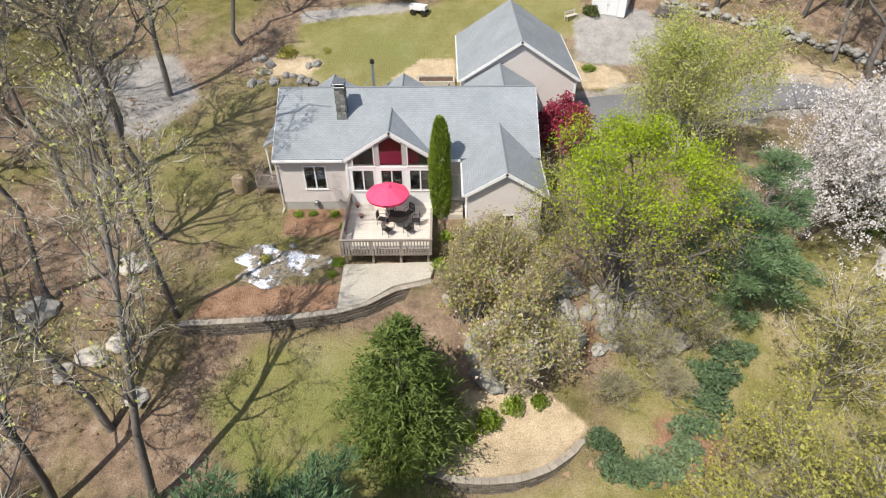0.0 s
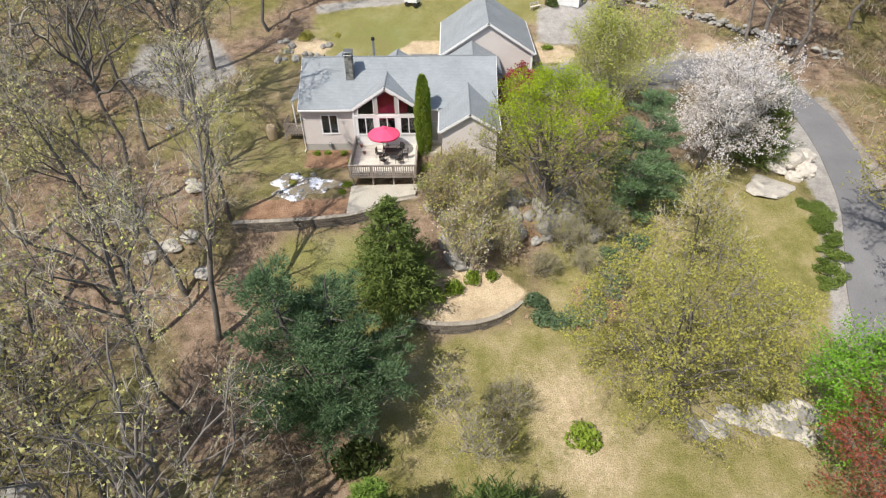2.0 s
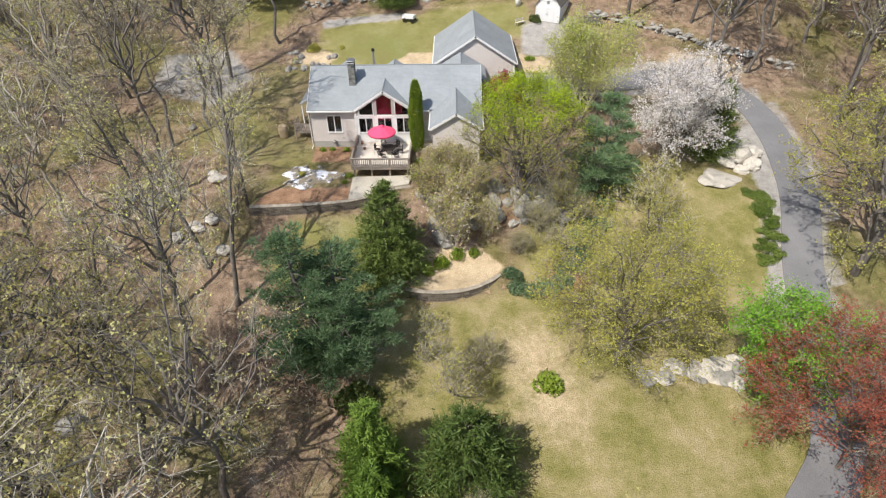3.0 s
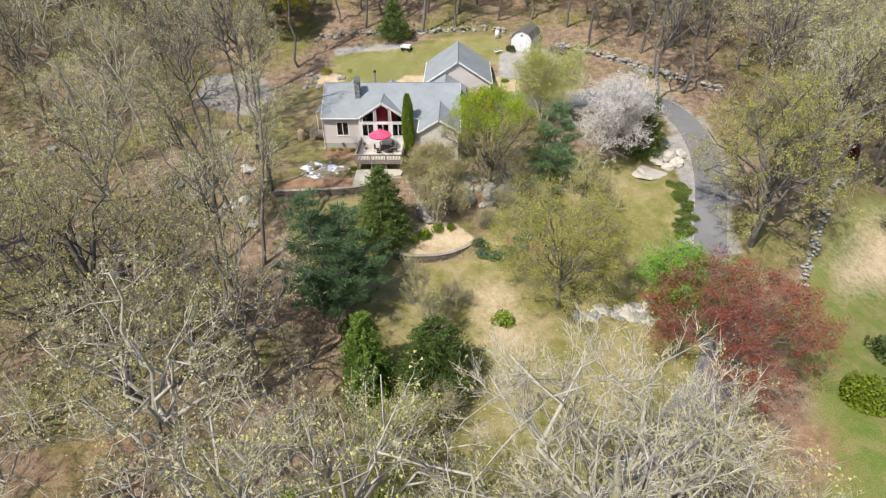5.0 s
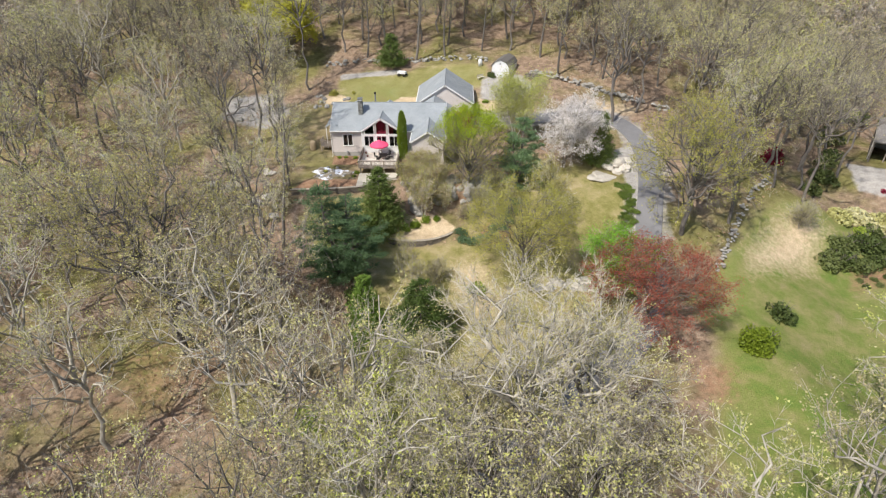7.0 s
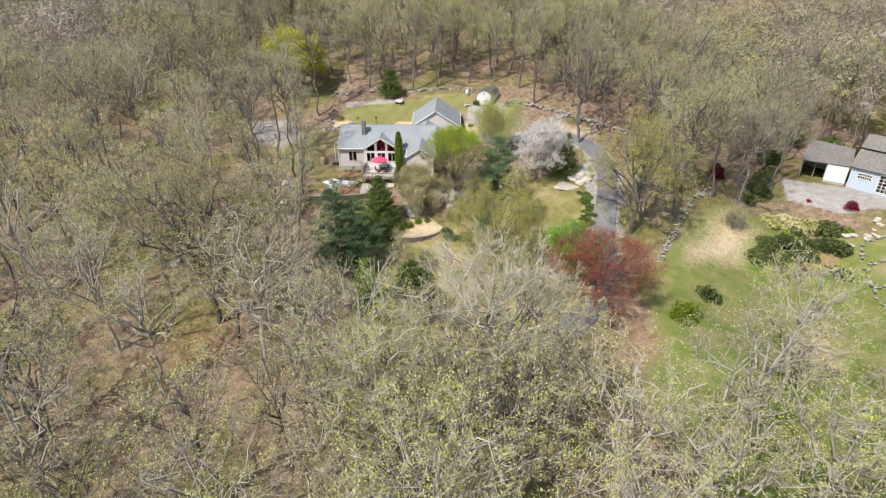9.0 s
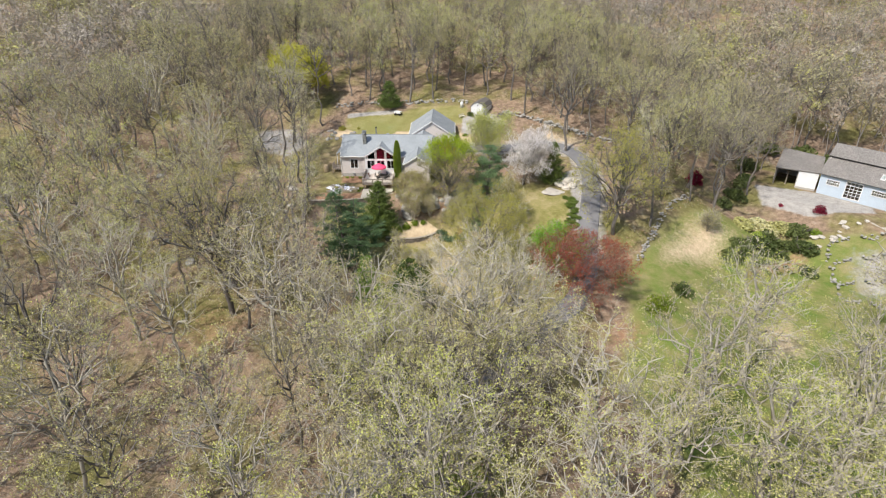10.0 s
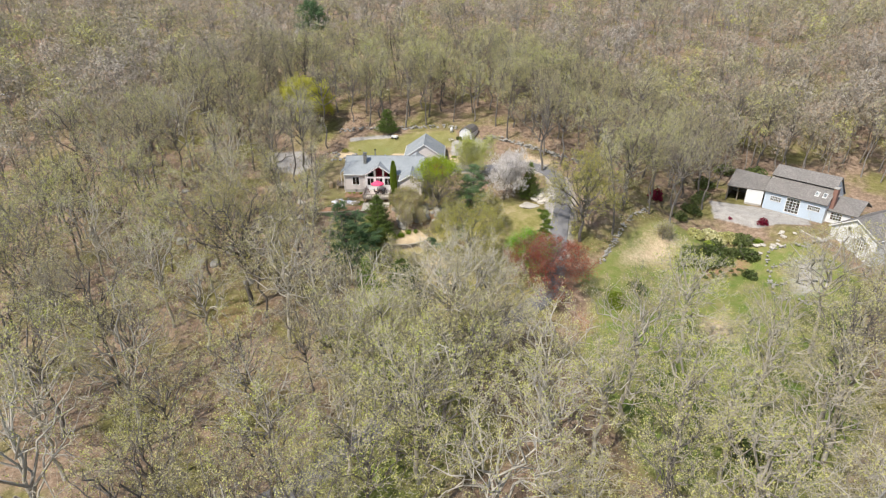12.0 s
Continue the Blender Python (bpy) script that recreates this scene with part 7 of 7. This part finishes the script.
# straight-stemmed trees with rising side branches
TREES += [broadleaf(150 + k, (23.0, 21.0, 22.0, 19.0)[k], (5.0, 5.6, 4.4, 4.8)[k], (15, 5, 4), BARK, TWIG, BUDS, 8, 0.95, 0.03, (0.4, 0.9, 0.6, 1.2)[k], 0.15, 0.18, lift=(0.5, 0.35, 0.6, 0.4)[k], first=(0.36, 0.3, 0.42, 0.3)[k], wob=0.13, clump=3,
                    thick=(0.26, 0.28, 0.2, 0.22)[k], trunk=0.92) for k in range(4)]
PALETREES = [broadleaf(120 + k, (21.5, 23.0, 20.5)[k], (7.4, 8.0, 6.8)[k], (11, 7, 5), PALEBARK, PALETWIG, BUDS, 7, 0.95, 0.032, 1.3, 0.16, 0.17, first=0.4, wob=0.36, thick=0.34, clump=3, dome=0.42) for k in range(3)]
GREATTREE = broadleaf(131, 21.5, 9.6, (17, 10, 8), PALEBARK, PALETWIG, OAKBUD, 11, 1.0, 0.03, 0.7, 0.13, 0.2, first=0.3, wob=0.32, thick=0.46, clump=3, dome=0.46)
plant("leafy", GREATTREE, 25.4, -53.2, "great spreading pale-barked tree with gnarled whitish limbs", "tree", 1.08, 0.4)
EASTTREE = broadleaf(133, 19.5, 8.0, (15, 8, 7), BARK, TWIG, OLIVE, 8, 0.9, 0.03, 2.2, 0.16, 0.18, first=0.25, wob=0.26, thick=0.36, clump=3, dome=0.5)
plant("leafy", EASTTREE, 50.2, -15.4, "large spreading tree with yellow-olive buds beside the driveway", "tree", 1.0, 1.4)
OAK = broadleaf(134, 23.0, 9.4, (14, 8, 7), BARK, TWIG, OAKBUD, 9, 1.0, 0.03, 1.6, 0.16, 0.18, first=0.3, wob=0.26, thick=0.46, clump=3, dome=0.45)
plant("leafy", OAK, -11.0, -36.4, "large dark-limbed oak with thin olive buds", "oak", name="oak_tree", scale=1.0, turn=0.5)
KNOWN = [(5.0, -52.4, 8), (12.3, -75.0, 8), (20.4, -72.4, 8), (35.0, -75.6, 8), (42.2, -68.4, 8), (5.4, -63.2, 9), (52.4, -68.6, 8), (-4.2, -18.4, 11), (-5.0, -9.0, 13), (-12.8, 14.4, 12), (-7.6, -14.8, 11), (-9.3, -18.6, 14), (-7.7, -39.5, 7), (14.6, -56.8, 8), (48.0, -60.8, 8), (64.0, -74.6, 8), (22.6, -56.6, 3), (21.6, -76.8, 5), (15.6, -81.0, 2), (9.4, -86.4, 5), (25.2, -66.6, 2), (17.4, -68.6, 5), (5.6, -80.0, 2), (28.2, -62.0, 5), (2.6, -87.0, 7), (11.4, -90.2, 2), (14.0, -61.0, 1), (3.0, -72.5, 1), (11.3, -64.2, 8), (63.4, -64.4, 8), (60.5, -7.0, 3), (36.0, -66.0, 8), (31.0, -52.6, 3), (18.4, -63.4, 3), (9.0, -59.6, 7), (23.0, -62.6, 5), (-8.3, -30.1, 3), (-15.4, 0.6, 6), (45.7, 11.0, 0), (-4.6, -25.2, 9), (-13.0, -8.0, 9), (-12.4, 4.2, 9), (-8.0, 21.5, 9), (71.0, -6.0, 9), (73.5, -1.0, 0), (76.0, 3.0, 9), (78.5, -3.5, 10), (81.0, 5.0, 0), (74.5, 7.0, 3), (79.0, 10.5, 9), (84.0, 13.5, 10), (88.0, 19.5, 0), (93.5, 18.5, 9), (99.5, 17.0, 10), (69.5, -10.5, 10), (104.5, 14.0, 9), (86.5, 8.5, 9), (66.0, -7.5, 9),
         (61.5, -4.0, 7), (56.0, 2.5, 2), (63.0, 3.0, 5), (67.5, -1.5, 3), (11.5, -53.0, 8), (47.0, 18.5, 6), (50.5, 14.5, 2), (57.2, -71.1, 8), (59.7, -48.5, 8), (70.0, -54.0, 1), (71.5, -68.1, 8),
         (82.0, -45.0, 8), (93.2, -39.5, 1), (98.0, -46.0, 8), (90.0, -55.0, 4), (-1.7, -46.3, 8), (-19.6, -59.1, 5), (29.0, -84.0, 8), (55.0, -82.0, 8), (76.0, -60.0, 5)]
rng = np.random.default_rng(77)
for x, y, k in KNOWN:
    pale = k == 8
    x, y = east(x, y)
    plant("wood", PALETREES[int(rng.integers(0, 3))] if pale else TREES[k if k < 8 else k - 1], x, y,
          "tall pale-barked tree with gnarled bare limbs and few buds" if pale else ("tall grey tree hazy with olive spring buds" if k in (2, 3, 5, 7) else "tall grey-brown bare woodland tree"),
          "tree", rng.uniform(0.9, 1.04), rng.uniform(0, 6.28), "woodland trees")


def wooded(x, y, margin=2.0):
    """True where the wood may stand."""
    ok = near_drive(x, y) > np.where(y < -30, 2.2, 3.2)
    for poly, m in [(FRONT_LAWN, 0), (BACK_LAWN, 1.5)] + [(p, margin) for p in CLEARED]:
        ok &= inside(x, y, poly) < -m
    ok &= inside(x, y, [(20, -24), (40, -20), (54, -28), (53, -40), (44, -45), (32, -49), (20, -49)]) < 0
    ok &= inside(x, y, [(6, -30), (24, -30), (22, -46), (8, -50), (2, -44)]) < 0
    ok &= inside(x, y, [(34, -44), (50, -44), (52, -66), (42, -62), (34, -54)]) < 0
    ok &= inside(x, y, [(46, -30), (80, -30), (74, -50), (68, -66), (52, -66), (46, -50)]) < 0
    ok &= inside(x, y, [(-23, 14), (-9, 14), (-6, 40), (-24, 40)]) < 0
    return ok & ((inside(x, y, EAST_LAWN) < -1.0) | (y < -60) | ((y < -46) & (np.abs(x - 63) > 7)))


def scatter_trees(y0, y1, gap, seed, taken):
    """Points of the wood, at least gap apart, inside a wedge that opens to the north."""
    r = np.random.default_rng(seed)
    out, grid = [], {}
    for x, y in taken:
        grid.setdefault((int(x // gap), int(y // gap)), []).append((x, y))
    n = int((y1 - y0) * (0.85 * (y0 + y1 + 248) + 60) / gap ** 2 * 4)
    ys = r.uniform(y0, y1, n)
    half = 0.86 * (ys + 124) + 14
    xs = 26 + r.uniform(-1, 1, n) * half
    ok = wooded(xs, ys)
    for x, y in zip(xs[ok], ys[ok]):
        i, j = int(x // gap), int(y // gap)
        if all((x - a) ** 2 + (y - b) ** 2 > gap * gap for di in (-1, 0, 1) for dj in (-1, 0, 1) for a, b in grid.get((i + di, j + dj), ())):
            grid.setdefault((i, j), []).append((x, y))
            out.append((x, y))
    return out


TAKEN = [k[:2] for k in KNOWN] + PLANTS["conifer"] + PLANTS["leafy"]
NEAR = scatter_trees(-108, -46, 7.2, 15, TAKEN)
NEAR += scatter_trees(-46, 24, 6.4, 5, TAKEN + NEAR)
NEAR += scatter_trees(24, 62, 4.3, 9, TAKEN + NEAR)


def off_line(p):
    """Distance in plan from the line between the house and the south end of the woods."""
    t = min(max(((p[0] - 12) * 18 + (p[1] + 8) * -84) / (18 * 18 + 84 * 84), 0), 1)
    return math.hypot(p[0] - 12 - 18 * t, p[1] + 8 + 84 * t)


NEAR.sort(key=off_line)
LABELS = {0: "tall grey-brown bare woodland tree", 1: "tall pale-barked woodland tree with few buds", 2: "woodland tree hazy with yellow-green spring buds", 3: "grey woodland tree with thin olive buds",
          4: "tall pale-barked woodland tree with few buds", 5: "woodland tree hazy with yellow-green spring buds", 6: "slim grey woodland tree with sparse buds", 7: "grey woodland tree with olive spring buds", 8: "slim dark-barked woodland tree, almost bare", 9: "dark-barked woodland tree with fine bare twigs",
          10: "tall straight grey tree, almost bare", 11: "tall straight grey tree with thin buds", 12: "slim straight woodland tree with fine twigs", 13: "straight woodland tree with olive buds"}
rng = np.random.default_rng(12)
SINGLE = 196
for x, y in NEAR[:SINGLE]:
    k = int(rng.integers(0, 8))
    if -22 < y < 24 and -20 < x < 60:
        k = (10, 11, 13, 12, 9, 13, 10, 8)[k]
    elif y > 24:
        k = (11, 13, 2, 12, 13, 5, 10, 7)[k]
    pale = y < -44 and rng.random() < (0.4 if x > 8 else 0.12)
    plant("wood", PALETREES[k % 3] if pale else TREES[k], x, y, "tall pale-barked tree with gnarled limbs and thin buds" if pale else LABELS[k], "tree", rng.uniform(0.78, 1.06), rng.uniform(0, 6.28), "woodland trees", stretch=rng.uniform(0.92, 1.08))


def bulk_tree(r, detail):
    """One plain tree of the joined wood: verts, tris, slots."""
    c = Cloud()
    h, sp = r.uniform(16.5, 21.5), r.uniform(4.6, 6.6)
    skel = vault(r, h, sp, (9, 5) if detail else (7, 3), r.uniform(0.35, 0.5), None, 0.25, r.uniform(0.36, 0.44))
    for lv, pts, rad in skel:
        if lv == 0:
            c.tube(pts[::2], np.maximum(rad[::2] * 0.8, 0.07), 4, 0)
        else:
            pts, rad = (pts[::2], rad[::2]) if detail else (pts[::3], rad[::3])
            a, b = pts[:-1], pts[1:]
            d = unit(b - a)
            w = np.maximum(rad[:-1], 0.03)[:, None] * 1.2
            side = unit(np.cross(d, r.normal(size=d.shape)))
            c.loose(np.stack([a - side * w, a + side * w, b], 1), 0)
    base, way = tips(r, skel, 2, 9 if detail else 5)
    tw = unit(way + r.normal(0, 0.6, way.shape) + UP * 0.2)
    k = 1.5 if detail else 2.0
    c.loose(slivers(r, base, tw, k * r.uniform(0.5, 1.3, len(base)), 0.055 if detail else 0.11), 1)
    n, many = (290, 3) if detail else (150, 2)
    p = r.integers(0, len(base), n)
    at = base[p] + tw[p] * (k * r.uniform(0.3, 1.1, n))[:, None]
    at = np.repeat(at, many, 0) + r.normal(0, 0.2 if detail else 0.4, (n * many, 3))
    out = unit((at - np.array((0, 0, h * 0.55))) / np.array((sp, sp, h * 0.42)))
    f = flakes(r, at, 0.33 if detail else 0.62, face=out)
    cut = n * many // 3
    c.loose(f[:cut], 1)
    c.loose(f[cut:], 2)
    return np.concatenate(c.v), np.concatenate(c.t), np.concatenate(c.m)


def build_bulk(points, detail, seed, label):
    r = np.random.default_rng(seed)
    kinds = [bulk_tree(r, detail) for _ in range(14)]
    big = Cloud()
    tint, slots = [], []
    for x, y in points:
        v, t, m = kinds[int(r.integers(0, 14))]
        a, s = r.uniform(0, 6.28), r.uniform(0.75, 1.15)
        rot = np.array(((math.cos(a), -math.sin(a), 0), (math.sin(a), math.cos(a), 0), (0, 0, 1)))
        big.v.append(v @ rot.T * s + np.array((x, y, float(land(x, y)) - 0.1)))
        big.t.append(t + big.n)
        big.m.append(m)
        big.n += len(v)
        patch = 0.5 + 0.5 * math.sin(x * 0.06 + 1.7 * math.sin(y * 0.04))
        tint.append(np.full(len(v), min(max(0.25 * patch + 0.85 * r.random() - 0.05, 0), 1)))
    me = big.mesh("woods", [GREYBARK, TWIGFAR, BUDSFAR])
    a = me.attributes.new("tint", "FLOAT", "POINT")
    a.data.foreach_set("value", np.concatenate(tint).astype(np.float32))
    return tagged(new("woods", me), label, "woods", kind="stuff")


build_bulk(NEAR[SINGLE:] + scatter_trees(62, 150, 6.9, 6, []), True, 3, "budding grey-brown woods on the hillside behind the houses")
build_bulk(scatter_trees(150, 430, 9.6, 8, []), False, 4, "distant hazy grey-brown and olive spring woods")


def build_undergrowth():
    """Thin saplings, dead stems and drifts of dry leaves on the floor of the near wood."""
    r = np.random.default_rng(21)
    n = 60000
    x, y = r.uniform(-60, 72, n), r.uniform(-92, 36, n)
    ok = wooded(x, y, 0.5)
    x, y = x[ok], y[ok]
    keep = np.sin(x * 0.35 + 2 * np.sin(y * 0.21)) + np.sin(y * 0.4 + x * 0.13) + r.normal(0, 0.7, len(x)) > 0.1
    x, y = x[keep], y[keep]
    base = np.stack([x, y, land(x, y) - 0.05], -1)
    c = Cloud()
    k = len(x) // 2
    way = unit(r.normal(0, 0.55, (k, 3)) + UP)
    c.loose(slivers(r, base[:k], way, r.uniform(0.5, 2.2, k), 0.05), 0)
    c.loose(flakes(r, base[k:] + np.array((0, 0, 0.12)), 0.34, 0.8), 1)
    tagged(new("undergrowth", c.mesh("undergrowth", [TWIG, LITTER])), "thin dead stems and dry fallen leaves on the woodland floor", "undergrowth", kind="stuff")


build_undergrowth()
